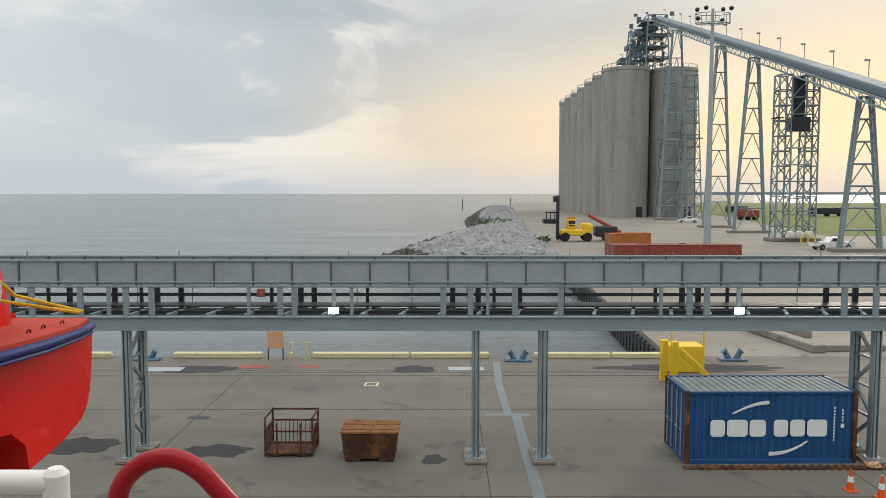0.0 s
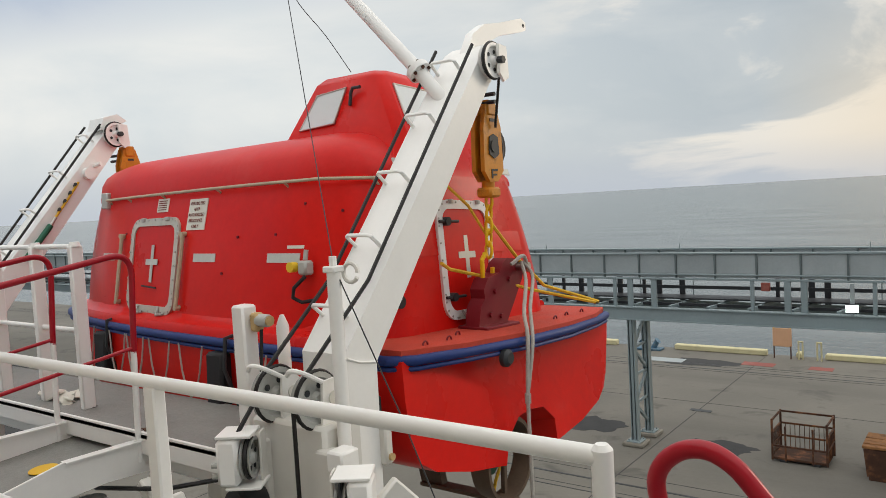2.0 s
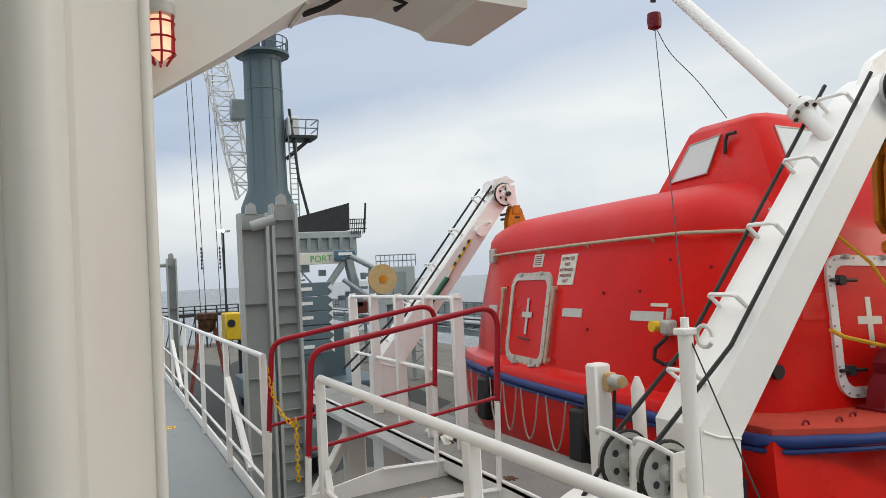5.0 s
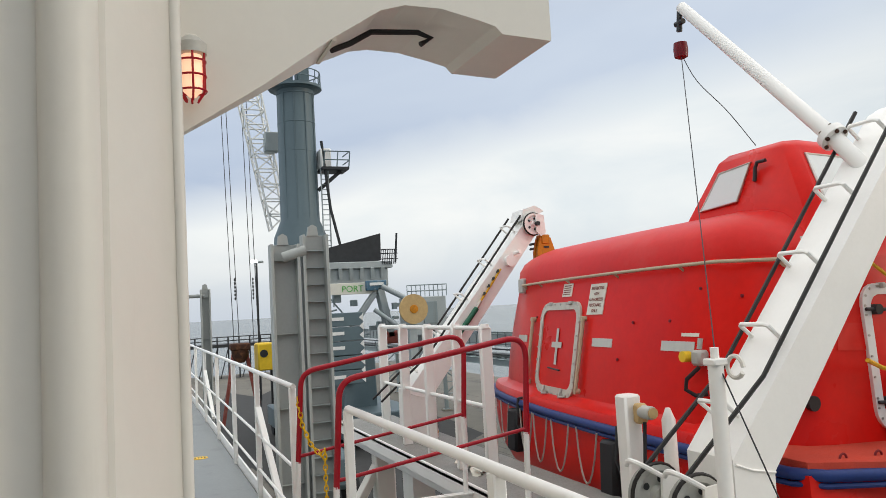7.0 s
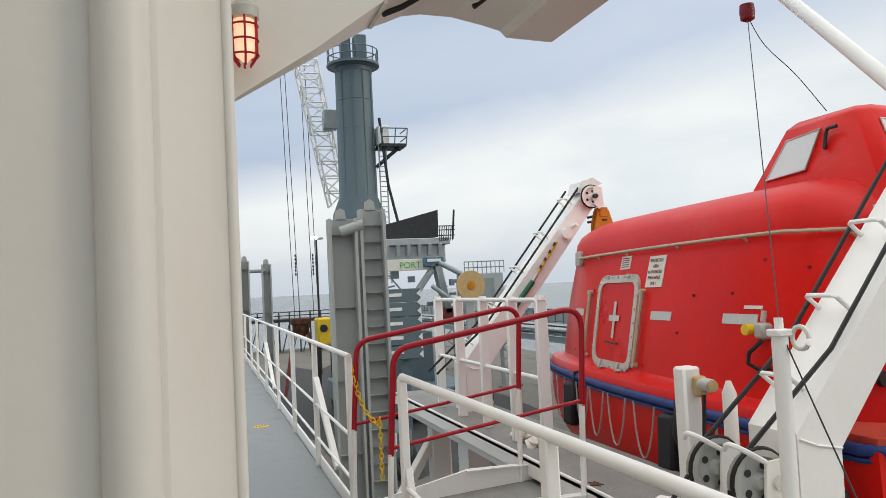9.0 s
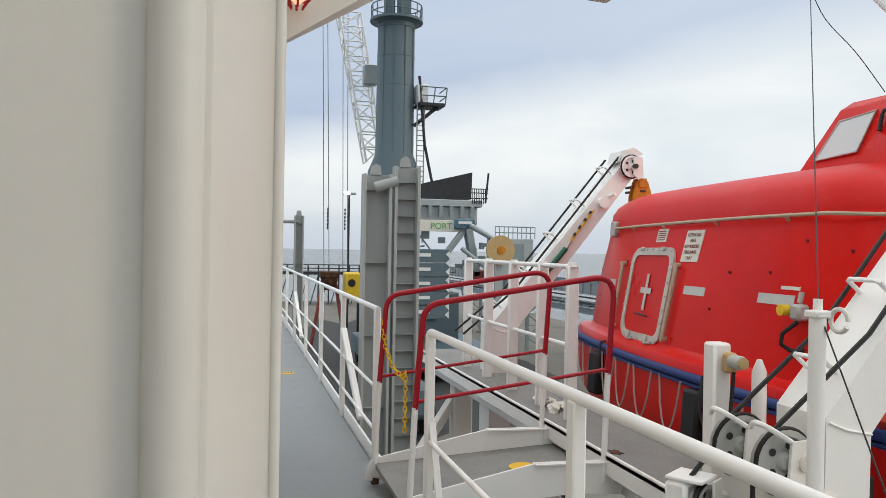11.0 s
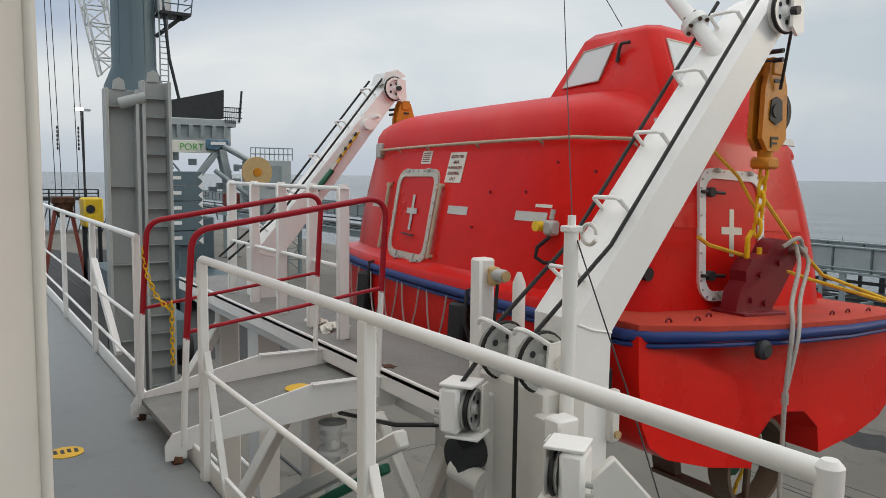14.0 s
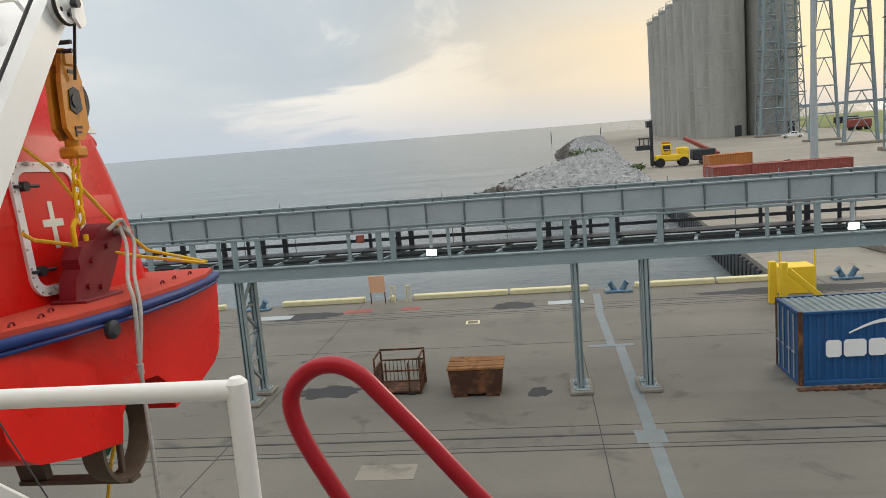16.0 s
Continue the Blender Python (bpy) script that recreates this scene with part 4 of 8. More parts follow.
# ---------------------------------------------------------------- yard things
def pickup(x, y, turn, scale, label):
    t = thing("pickup_truck", label, "pickup truck", (0, 0, 0), "pickups on the yard")
    prof = [(-2.9, 0.55), (-2.9, 1.05), (-1.0, 1.12), (-0.9, 1.15), (-0.35, 1.78), (0.9, 1.80), (1.45, 1.22), (2.75, 1.12), (2.9, 0.9), (2.9, 0.5)]
    b = B()
    rings = []
    for yy, k in ((-0.95, 0.93), (-0.88, 1.0), (0.88, 1.0), (0.95, 0.93)):
        rings.append([(px, yy * (0.86 if pz > 1.4 else 1.0), 0.5 + (pz - 0.5) * k) for px, pz in prof])
    b.loft(rings)
    body = part("body", b, CARWHITE, t)
    b = B()
    for s in (-1, 1):
        b.prism([(-0.62, 1.24), (-0.25, 1.68), (0.35, 1.70), (0.35, 1.24)], "y", s * 0.90, s * 0.925)
        b.prism([(0.43, 1.24), (0.43, 1.70), (0.85, 1.70), (1.25, 1.24)], "y", s * 0.90, s * 0.925)
    part("side_window", b, DARKSTEEL, body, "dark tinted side windows")
    b = B()
    b.box((-1.95, 0, 1.06), (1.7, 1.5, 0.14), 0.02)
    part("load_bed", b, DARKSTEEL, body)
    for wx in (-1.85, 1.9):
        for s in (-1, 1):
            b = B()
            b.lathe([(0.24, -0.12), (0.40, -0.11), (0.42, 0), (0.40, 0.11), (0.24, 0.12)], (wx, s * 0.88, 0.42), "y", 18)
            wh = part("wheel", b, BLACK, t, "black tyre")
            b = B()
            b.lathe([(0.05, -0.13), (0.22, -0.125), (0.24, 0.125), (0.05, 0.13)], (wx, s * 0.88, 0.42), "y", 14)
            part("rim", b, CHROME, wh)
    t.matrix_basis = pose(x, y, 0, 0, 0, turn) @ Matrix.Scale(scale, 4)


pickup(64.2, 126.5, 4, 1.16, "white crew-cab pickup parked on the yard")
pickup(76.5, 240, -10, 1.05, "white pickup parked beside the silos")


def container(x, y, z, L, H, W, turn, mat, roof, label, ribs, name="shipping_container"):
    """Corrugated steel box; one end has doors."""
    t = thing(name, label, "container", (0, 0, 0), "containers on the quay")
    step = L / ribs
    for s in (0, 1):
        yy = 0.06 if s == 0 else W - 0.06
        sg = 1 if s == 0 else -1
        pl = []
        for k in range(ribs):
            x0 = 0.1 + k * (L - 0.2) / ribs
            w = (L - 0.2) / ribs
            pl += [(x0, yy), (x0 + w * 0.32, yy), (x0 + w * 0.5, yy + sg * 0.045), (x0 + w * 0.82, yy + sg * 0.045)]
        pl += [(L - 0.1, yy)]
        back = [(px, py + sg * 0.02) for px, py in reversed(pl)]
        b = B()
        n = len(pl)
        vs = [(px, py, 0.16) for px, py in pl] + [(px, py, H - 0.1) for px, py in pl]
        b.add(vs, [[i, i + 1, n + i + 1, n + i] for i in range(n - 1)])
        part("side_wall", b, mat, t, smooth=False)
    b = B()
    pl = []
    for k in range(ribs):
        x0 = 0.12 + k * (L - 0.24) / ribs
        w = (L - 0.24) / ribs
        pl += [(x0, H - 0.065), (x0 + w * 0.25, H - 0.065), (x0 + w * 0.4, H - 0.03), (x0 + w * 0.85, H - 0.03)]
    pl += [(L - 0.12, H - 0.065), (L - 0.12, H - 0.1), (0.12, H - 0.1)]
    b.prism(pl, "y", 0.06, W - 0.06)
    part("roof", b, roof, t, smooth=False)
    for c0, s0 in (((L / 2, 0.05, 0.08), (L - 0.3, 0.1, 0.16)), ((L / 2, W - 0.05, 0.08), (L - 0.3, 0.1, 0.16)), ((L / 2, 0.05, H - 0.05), (L - 0.3, 0.09, 0.09)), ((L / 2, W - 0.05, H - 0.05), (L - 0.3, 0.09, 0.09)),
                   ((0.05, W / 2, 0.08), (0.1, W - 0.3, 0.16)), ((L - 0.05, W / 2, 0.08), (0.1, W - 0.3, 0.16)), ((0.05, W / 2, H - 0.06), (0.1, W - 0.3, 0.11)), ((L - 0.05, W / 2, H - 0.06), (0.1, W - 0.3, 0.11))):
        b = B()
        b.box(c0, s0, 0.01)
        part("edge_rail", b, mat, t)
    for xx in (0.07, L - 0.07):
        for yy in (0.07, W - 0.07):
            b = B()
            b.box((xx, yy, H / 2), (0.15, 0.15, H + 0.01), 0.02)
            part("corner_post", b, RUST if mat is CONTBLUE else mat, t)
    for k in range(2):
        b = B()
        b.box((0.04, 0.15 + (k + 0.5) * (W - 0.3) / 2, H / 2), (0.06, (W - 0.3) / 2 - 0.02, H - 0.3), 0.01)
        dr = part("door", b, mat, t)
        for dy in (0.3, 0.8):
            yy = 0.15 + k * (W - 0.3) / 2 + dy
            b = B()
            b.tube([(-0.02, yy, 0.15), (-0.02, yy, H - 0.15)], 0.03, 6)
            b.box((-0.03, yy, 1.1), (0.05, 0.3, 0.05))
            part("lock_bar", b, GALV, dr)
    b = B()
    b.box((L - 0.06, W / 2, H / 2), (0.04, W - 0.2, H - 0.3))
    part("end_wall", b, mat, t)
    b = B()
    b.box((L / 2, W / 2, 0.12), (L - 0.2, W - 0.2, 0.08))
    part("floor", b, DARKSTEEL, t)
    t.matrix_basis = pose(x, y, z, 0, 0, turn)
    return t


cont = container(8.50, 26.28, 0.0, 6.06, 2.59, 2.44, 0.8, CONTBLUE, CONTROOF, "blue corrugated freight container with white block marks and a rusty roof", 22)
# white marks on the container side, as plain shapes


def stroke(b, pts, w, y=-0.008):
    """Flat band in the xz plane along points."""
    for (x0, z0), (x1, z1) in zip(pts, pts[1:]):
        d = math.hypot(x1 - x0, z1 - z0)
        nx, nz = -(z1 - z0) / d * w / 2, (x1 - x0) / d * w / 2
        b.prism([(x0 + nx, z0 + nz), (x1 + nx, z1 + nz), (x1 - nx, z1 - nz), (x0 - nx, z0 - nz)], "y", y, y + 0.012)


for x0, x1 in ((0.87, 1.38), (1.45, 2.18), (2.25, 2.82), (3.10, 3.60), (3.68, 4.20), (4.28, 4.98)):
    b = B()
    b.prism([(x0 + 0.08, 0.98), (x1 - 0.08, 0.98), (x1, 1.06), (x1, 1.50), (x1 - 0.08, 1.58), (x0 + 0.08, 1.58), (x0, 1.50), (x0, 1.06)], "y", -0.008, 0.004)
    part("mark_block", b, LETTER, cont, "plain white block shape")
b = B()
sw = [(1.62 + 1.3 * u, 1.80 + 0.40 * math.sin(u * 1.55)) for u in [k / 8 for k in range(9)]]
for k in range(8):
    stroke(b, sw[k:k + 2], 0.05 + 0.09 * k / 8)
part("swoosh", b, LETTER, cont, "white curved stripe")
b = B()
sw = [(2.95 + 1.35 * u, 0.36 + 0.45 * u ** 2.2) for u in [k / 8 for k in range(9)]]
for k in range(8):
    stroke(b, sw[k:k + 2], 0.14 - 0.09 * k / 8)
part("swoosh", b, LETTER, cont, "white curved stripe with rust")
b = B()
for k in range(11):
    b.box((5.23, -0.004, 0.85 + k * 0.115), (0.05, 0.012, 0.08))
for k in range(4):
    b.box((5.52, -0.004, 1.55 + k * 0.12), (0.05, 0.012, 0.08))
b.box((5.52, -0.004, 1.36), (0.12, 0.012, 0.14))
part("number_bars", b, LETTER, cont, "small white bars of unreadable marking")
b = B()
for k in range(30):
    b.box((0.4 + k * 0.28 + 8.5, 25.86, 0.04), (0.16, 0.34, 0.08), 0.02)
b.box((12.6, 25.86, 0.03), (8.6, 0.24, 0.05), 0.01)
solid("cable_ramp", b, RUST, "rusty ribbed cable ramp lying along the container", "cable ramp", "", "", (12.6, 25.86, 0))
container(27.8, 105.0, 0, 13.2, 2.3, 2.44, 0, CONTRED, CONTRED, "faded red open-top container on the yard", 30)
container(23.2, 104.0, 0, 4.4, 2.3, 5.0, 3, CONTRED, CONTRED, "faded red container standing on the yard", 12)
container(27.4, 125.2, 0, 7.2, 2.75, 2.44, 14, CONTORANGE, CONTORANGE, "orange container on the yard with white marks", 16)
b = B()
for k in range(3):
    b.box((33.6 + k * 0.42, 127.72 + k * 0.105, 1.7), (0.32, 0.05, 0.5))
solid("orange_container_mark", b, LETTER, "plain white block marks on the orange container", "marking", "", "", (34, 127.8, 1.4))

# container handler with raised mast
t = thing("container_handler", "yellow heavy container handler with a dark mast", "forklift", (30.0, 146, 0))
b = B()
b.box((31.5, 146, 1.7), (6.0, 3.0, 1.2), 0.2)
b.box((33.6, 146, 2.7), (2.0, 2.8, 1.6), 0.3)
part("chassis", b, YELLOW, t)
b = B()
b.box((30.6, 146, 3.3), (1.7, 1.8, 2.0), 0.2)
part("cab", b, YELLOW, t)
b = B()
b.box((30.6, 145.05, 3.5), (1.3, 0.06, 1.1), 0.02)
part("cab_window", b, DARKSTEEL, t)
b = B()
for k in range(5):
    b.tube([(29.9 + 0.9 * k, 144.6, 2.3), (29.9 + 0.9 * k, 144.6, 3.3)], 0.06, 5)
b.tube([(29.9, 144.6, 3.3), (33.6, 144.6, 3.3)], 0.06, 5)
part("guard_rail", b, YELLOW, t)
b = B()
b.box((30.6, 146, 4.5), (1.5, 1.2, 0.4), 0.1)
part("roof_box", b, ORANGE, t)
for sy in (-0.8, 0.8):
    b = B()
    b.box((28.0, 146 + sy, 4.6), (0.4, 0.3, 8.6), 0.05)
    part("mast", b, DARKSTEEL, t)
b = B()
b.box((26.4, 146, 3.9), (2.6, 2.6, 0.9), 0.1)
b.box((26.6, 146, 5.6), (2.0, 2.2, 0.25), 0.05)
for bx in (25.7, 26.5, 27.3):
    b.box((bx, 145.2, 4.9), (0.18, 0.2, 1.4), 0.02)
b.box((27.6, 146, 8.2), (0.9, 2.2, 1.2), 0.1)
part("carriage", b, DARKSTEEL, t)
for wx in (29.3, 33.6):
    for s in (-1.4, 1.4):
        b = B()
        b.lathe([(0.4, -0.35), (0.85, -0.33), (0.9, 0), (0.85, 0.33), (0.4, 0.35)], (wx, 146 + s, 0.9), "y", 16)
        part("wheel", b, BLACK, t)
t.matrix_basis = pose(24.0, 148.5, 0)
t = thing("mobile_conveyor", "dark mobile loader with a slanting red boom", "conveyor", (36.5, 150, 0))
b = B()
b.bar((34.4, 152, 5.0), (39.5, 147, 1.8), 0.9, 0.7, 0.1)
part("boom", b, CONTRED, t)
t.matrix_basis = pose(36.5 - 5.6, 150.5, 0)
b = B()
b.box((37.0, 148.5, 1.9), (4.2, 3.0, 2.0), 0.2)
b.box((38.3, 148.5, 0.7), (3.6, 3.2, 1.2), 0.2)
part("body", b, DARKSTEEL, t)
b = B()
for k in range(7):
    b.box((35.2 + 0.9 * k, 126 + 0.4 * k, 0.45), (1.2, 1.6, 0.5 + 0.3 * (k % 3)), 0.05, Euler((0, 0.2 * (k % 2), 0.5 * k)).to_matrix())
solid("scrap_pile", b, DARKSTEEL, "dark scrap steel frames beside the orange container", "scrap", "", "", (38, 127, 0))
# far vehicles and machines
for x, y, L, mat, lab in ((104, 262, 7, CONTRED, "far red truck by the field"), (126, 330, 9, DARKSTEEL, "far dark machine on the field edge"), (150, 300, 14, DARKSTEEL, "far parked dark trailer")):
    t = thing("parked_trailer", lab, "trailer", (x, y, 0))
    b = B()
    b.box((x, y, 2.2), (L, 2.6, 2.6), 0.3)
    part("body", b, mat, t)
    b = B()
    for k in range(3):
        b.lathe([(0.2, -1.3), (0.55, -1.3), (0.55, 1.3), (0.2, 1.3)], (x - L * 0.35 + k * L * 0.35, y, 0.55), "y", 12)
    part("wheels", b, BLACK, t)

# ---------------------------------------------------------------- quay things
t = thing("cage_basket", "rusty open steel lifting cage standing on the quay", "cage", (-5.6, 27.6, 0))
bx0, bx1, by0, by1, bh = -6.42, -4.72, 26.95, 28.2, 1.42
for x in (bx0, bx1):
    for y in (by0, by1):
        b = B()
        b.box((x, y, bh / 2 + 0.05), (0.07, 0.07, bh), 0.01)
        part("post", b, RUST, t)
b = B()
b.box((-5.57, 27.57, 0.12), (1.7, 1.25, 0.08), 0.01)
part("floor", b, RUST, t)
for z in (0.55, 1.0, bh):
    b = B()
    for p, q in (((bx0, by1), (bx1, by1)), ((bx0, by0), (bx0, by1)), ((bx1, by0), (bx1, by1))):
        b.bar((*p, z), (*q, z), 0.05, 0.06)
    if z < 0.9:
        b.bar((bx0, by0, z), (bx1, by0, z), 0.05, 0.06)
    part("rail", b, RUST, t)
b = B()
for k in range(12):
    x = bx0 + (bx1 - bx0) * k / 11
    b.tube([(x, by1, 0.1), (x, by1, 1.0)], 0.012, 4)
    b.tube([(bx0, by0 + (by1 - by0) * k / 11, 0.1), (bx0, by0 + (by1 - by0) * k / 11, 1.0)], 0.012, 4)
    b.tube([(bx1, by0 + (by1 - by0) * k / 11, 0.1), (bx1, by0 + (by1 - by0) * k / 11, 1.0)], 0.012, 4)
part("mesh_bars", b, RUST, t)["kind"] = "stuff"
b = B()
for dx in (-0.5, 0.5):
    b.box((-5.57 + dx, 27.57, 0.04), (0.25, 1.25, 0.08), 0.01)
part("skid", b, DARKSTEEL, t)
for x in (-5.15, -6.0):
    b = B()
    b.box((x, by0, 0.65), (0.06, 0.06, 1.2), 0.01)
    part("gate_post", b, RUST, t)

t = thing("rusty_crate", "rusted steel box with a slatted orange-brown lid", "crate", (-2.6, 26.9, 0))
b = B()
b.loft([[(-3.52, 26.45, 0.12), (-1.72, 26.45, 0.12), (-1.72, 27.8, 0.12), (-3.52, 27.8, 0.12)],
        [(-3.60, 26.38, 1.0), (-1.62, 26.38, 1.0), (-1.62, 27.88, 1.0), (-3.60, 27.88, 1.0)]])
part("body", b, RUST, t)
b = B()
for dx in (-0.6, 0.6):
    b.box((-2.62 + dx, 27.1, 0.06), (0.5, 1.3, 0.12), 0.01)
part("skid", b, RUST, t)
for k in range(5):
    b = B()
    b.box((-2.61, 26.52 + k * 0.30, 1.06 + 0.012 * (k % 2)), (2.06, 0.27, 0.09), 0.015, Euler((0.02 * (k - 2), 0.004 * k, 0)).to_matrix())
    part("lid_plank", b, RUSTLID, t)

t = thing("yellow_barrier", "yellow steel barrier with a diagonal brace on the quay", "barrier", (11.6, 38.2, 0))
for x in (11.15, 11.55):
    b = B()
    b.box((x, 38.2 - (x - 11.15), 1.05), (0.34, 0.34, 2.1), 0.03)
    part("post", b, YELLOW, t)
b = B()
b.bar((11.7, 37.8, 1.75), (13.4, 37.6, 0.15), 0.3, 0.3, 0.03)
part("brace", b, YELLOW, t)
t = thing("yellow_skip", "open yellow steel work basket with tall corner bars", "basket", (12.9, 40.6, 0))
b = B()
b.box((12.9, 40.6, 0.70), (1.8, 1.4, 1.4), 0.03)
part("bin", b, YELLOW, t)
for x in (12.05, 13.75):
    b = B()
    b.tube([(x, 40.0, 0.2), (x, 40.0, 3.2)], 0.05, 6)
    part("corner_bar", b, YELLOW, t)


def cone(x, y):
    t = thing("traffic_cone", "orange traffic cone with a white band", "cone", (x, y, 0), "cones on the quay")
    b = B()
    b.box((x, y, 0.02), (0.36, 0.36, 0.04), 0.01)
    part("base", b, CONE, t)
    b = B()
    b.lathe([(0.13, 0.04), (0.03, 0.72)], (x, y, 0), "z", 16)
    part("body", b, CONE, t)
    b = B()
    b.lathe([(0.098, 0.30), (0.072, 0.48)], (x, y, 0), "z", 16)
    part("band", b, LETTER, t, "white reflective band")


cone(13.05, 23.9)
cone(13.7, 23.3)
b = B()
for k in range(5):
    b.tube([(14.9 + 0.25 * math.sin(q + k), 25.9 + 0.15 * math.cos(1.7 * q), 0.05 + 0.03 * k) for q in [m * 0.4 for m in range(12)]], 0.04, 5)
solid("pink_hose", b, SALMON, "coil of faded pink hose lying on the quay", "hose", "", "", (14.9, 25.9, 0))
# two channel markers out at sea
for x, y in ((12, 520), (48, 560)):
    b = B()
    b.tube([(x, y, -2.2), (x, y, 5)], 0.3, 6)
    solid("channel_marker", b, DARKSTEEL, "thin dark channel marker post in the sea", "marker", "", "markers at sea", (x, y, -2.2))


# ---------------------------------------------------------------- ship: decks, wall, overhang
DK = 7.97
b = B()
b.box((-18.5, -1.35, DK - 0.06), (47, 5.3, 0.12), 0.02)
solid("floor_deck", b, DECKGREY, "grey painted steel walkway deck of the ship", "deck", "structure")
b = B()
b.box((-18.5, 1.31, DK + 0.0), (47, 0.02, 0.18), 0.004)
solid("deck_edge_trim", b, WHITE, "white steel edge bar along the deck", "trim", "structure")
b = B()
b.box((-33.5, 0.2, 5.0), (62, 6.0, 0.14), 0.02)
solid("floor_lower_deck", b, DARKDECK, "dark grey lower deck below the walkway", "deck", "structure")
b = B()
b.box((-18.5, 1.0, 2.4), (92, 4.4, 5.1), 0.05)
solid("hull_side", b, CELLGREY, "grey steel side of the ship below the deck", "hull", "structure")
# superstructure wall, its rounded corner column and flange plate
b = B()
b.prism([(-1.86, -4.0), (-1.74, -4.0), (-1.74, 0.13), (-1.78, 0.265), (-2.03, 0.418), (-6.0, 0.418), (-6.0, -4.0)], "z", DK, 11.6)
solid("wall_house", b, CREAM, "cream painted steel wall of the deckhouse", "wall", "structure")
b = B()
b.tube([(-1.735, 0.19, DK), (-1.735, 0.19, 11.6)], 0.062, 24)
solid("wall_pipe", b, CREAM, "vertical cream-painted drain pipe welded to the wall", "pipe", "structure")
b = B()
b.tube([(-2.035, 0.428, DK), (-2.035, 0.428, 11.6)], 0.016, 10)
solid("wall_edge_trim", b, CREAM, "rounded edge bead of the wall plate", "trim", "structure")
b = B()
b.box((-0.5, -2.6, 9.8), (12, 0.1, 3.8), 0.01)
solid("wall_back", b, CREAM, "plain cream deckhouse wall behind the walkway", "wall", "structure")
# overhanging bracket of the deck above
prof = [(0.43, 10.16), (0.75, 10.37), (1.0, 10.555), (1.1, 10.62), (1.2, 10.685), (1.3, 10.715), (1.45, 10.715), (1.6, 10.685), (1.68, 10.665), (1.71, 10.635), (1.93, 10.625), (1.94, 11.6), (0.43, 11.6)]
b = B()
b.prism(prof, "x", -2.60, -2.615)
solid("wall_bracket", b, CREAM, "cream steel bracket plate below the deck above", "bracket", "structure")
b = B()
DEPTH = [0.05, 0.14, 0.30, 0.40, 0.48, 0.52, 0.53, 0.53, 0.53, 0.53, 0.53]
edge = [(y, z + 0.004) for y, z in prof[:11]]
for (y0, z0), (y1, z1), d0, d1 in zip(edge, edge[1:], DEPTH, DEPTH[1:]):
    b.add([(-2.612, y0, z0), (-2.61 - d0, y0, z0), (-2.61 - d1, y1, z1), (-2.612, y1, z1), (-2.612, y0, z0 + 0.015), (-2.61 - d0, y0, z0 + 0.015), (-2.61 - d1, y1, z1 + 0.015), (-2.612, y1, z1 + 0.015)],
          [[0, 1, 2, 3], [7, 6, 5, 4], [0, 3, 7, 4], [1, 5, 6, 2], [0, 4, 5, 1], [3, 2, 6, 7]])
b.box((-2.76, 1.02, 10.59), (0.28, 0.014, 0.06))
b.box((-2.875, 1.935, 11.1), (0.53, 0.012, 0.94))
solid("ceiling_soffit", b, CREAM, "cream soffit plate of the bracket", "ceiling", "structure")
b = B()
b.box((-2.87, -1.0, 11.66), (0.54, 5.9, 0.1), 0.01)
solid("ceiling_upper_deck", b, CREAM, "underside of the deck above", "ceiling", "structure")
# unseen slab, added to keep sky light off the main wall face
b = B()
b.box((2.0, -1.6, 11.66), (7.6, 2.0, 0.1), 0.01)
solid("ceiling_walkway", b, CREAM, "unseen slab added over the walkway to shade the deckhouse wall", "ceiling", "structure")
b = B()
b.tube([(-2.80, 1.05, 10.585), (-2.80, 1.13, 10.62), (-2.80, 1.22, 10.675), (-2.80, 1.42, 10.69), (-2.80, 1.48, 10.67), (-2.80, 1.43, 10.64)], 0.012, 8)
solid("conduit", b, BLACK, "black conduit pipe bent under the bracket", "conduit", "", "", (-2.8, 1.3, 10.66))
# caged warning lamp
t = thing("warning_lamp", "lit caged bulkhead lamp with a red guard", "lamp", (-2.52, 0.53, 10.36))
lx, ly, lz = -2.52, 0.505, 10.36
b = B()
b.lathe([(0.05, 0.075), (0.05, 0.11), (0.03, 0.13), (0.012, 0.14)], (lx, ly, lz), "z", 14)
part("cap", b, FRAMEGREY, t)
b = B()
b.lathe([(0.01, -0.07), (0.030, -0.05), (0.034, 0.0), (0.034, 0.07)], (lx, ly, lz), "z", 14)
part("bulb", b, LAMPWARM, t, "glowing orange glass")
b = B()
for k in range(6):
    a = k * math.pi / 3
    b.tube([(lx + 0.045 * math.cos(a), ly + 0.045 * math.sin(a), lz + 0.08), (lx + 0.045 * math.cos(a), ly + 0.045 * math.sin(a), lz - 0.05), (lx + 0.02 * math.cos(a), ly + 0.02 * math.sin(a), lz - 0.085)], 0.004, 5)
for dz in (0.05, 0.0, -0.05):
    b.tube([(lx + 0.045 * math.cos(k * math.pi / 8), ly + 0.045 * math.sin(k * math.pi / 8), lz + dz) for k in range(16)], 0.004, 5, True)
part("cage", b, RAILRED, t, "red wire cage")
b = B()
b.box((lx - 0.04, ly, lz + 0.13), (0.1, 0.04, 0.03), 0.005)
part("arm", b, CREAM, t)

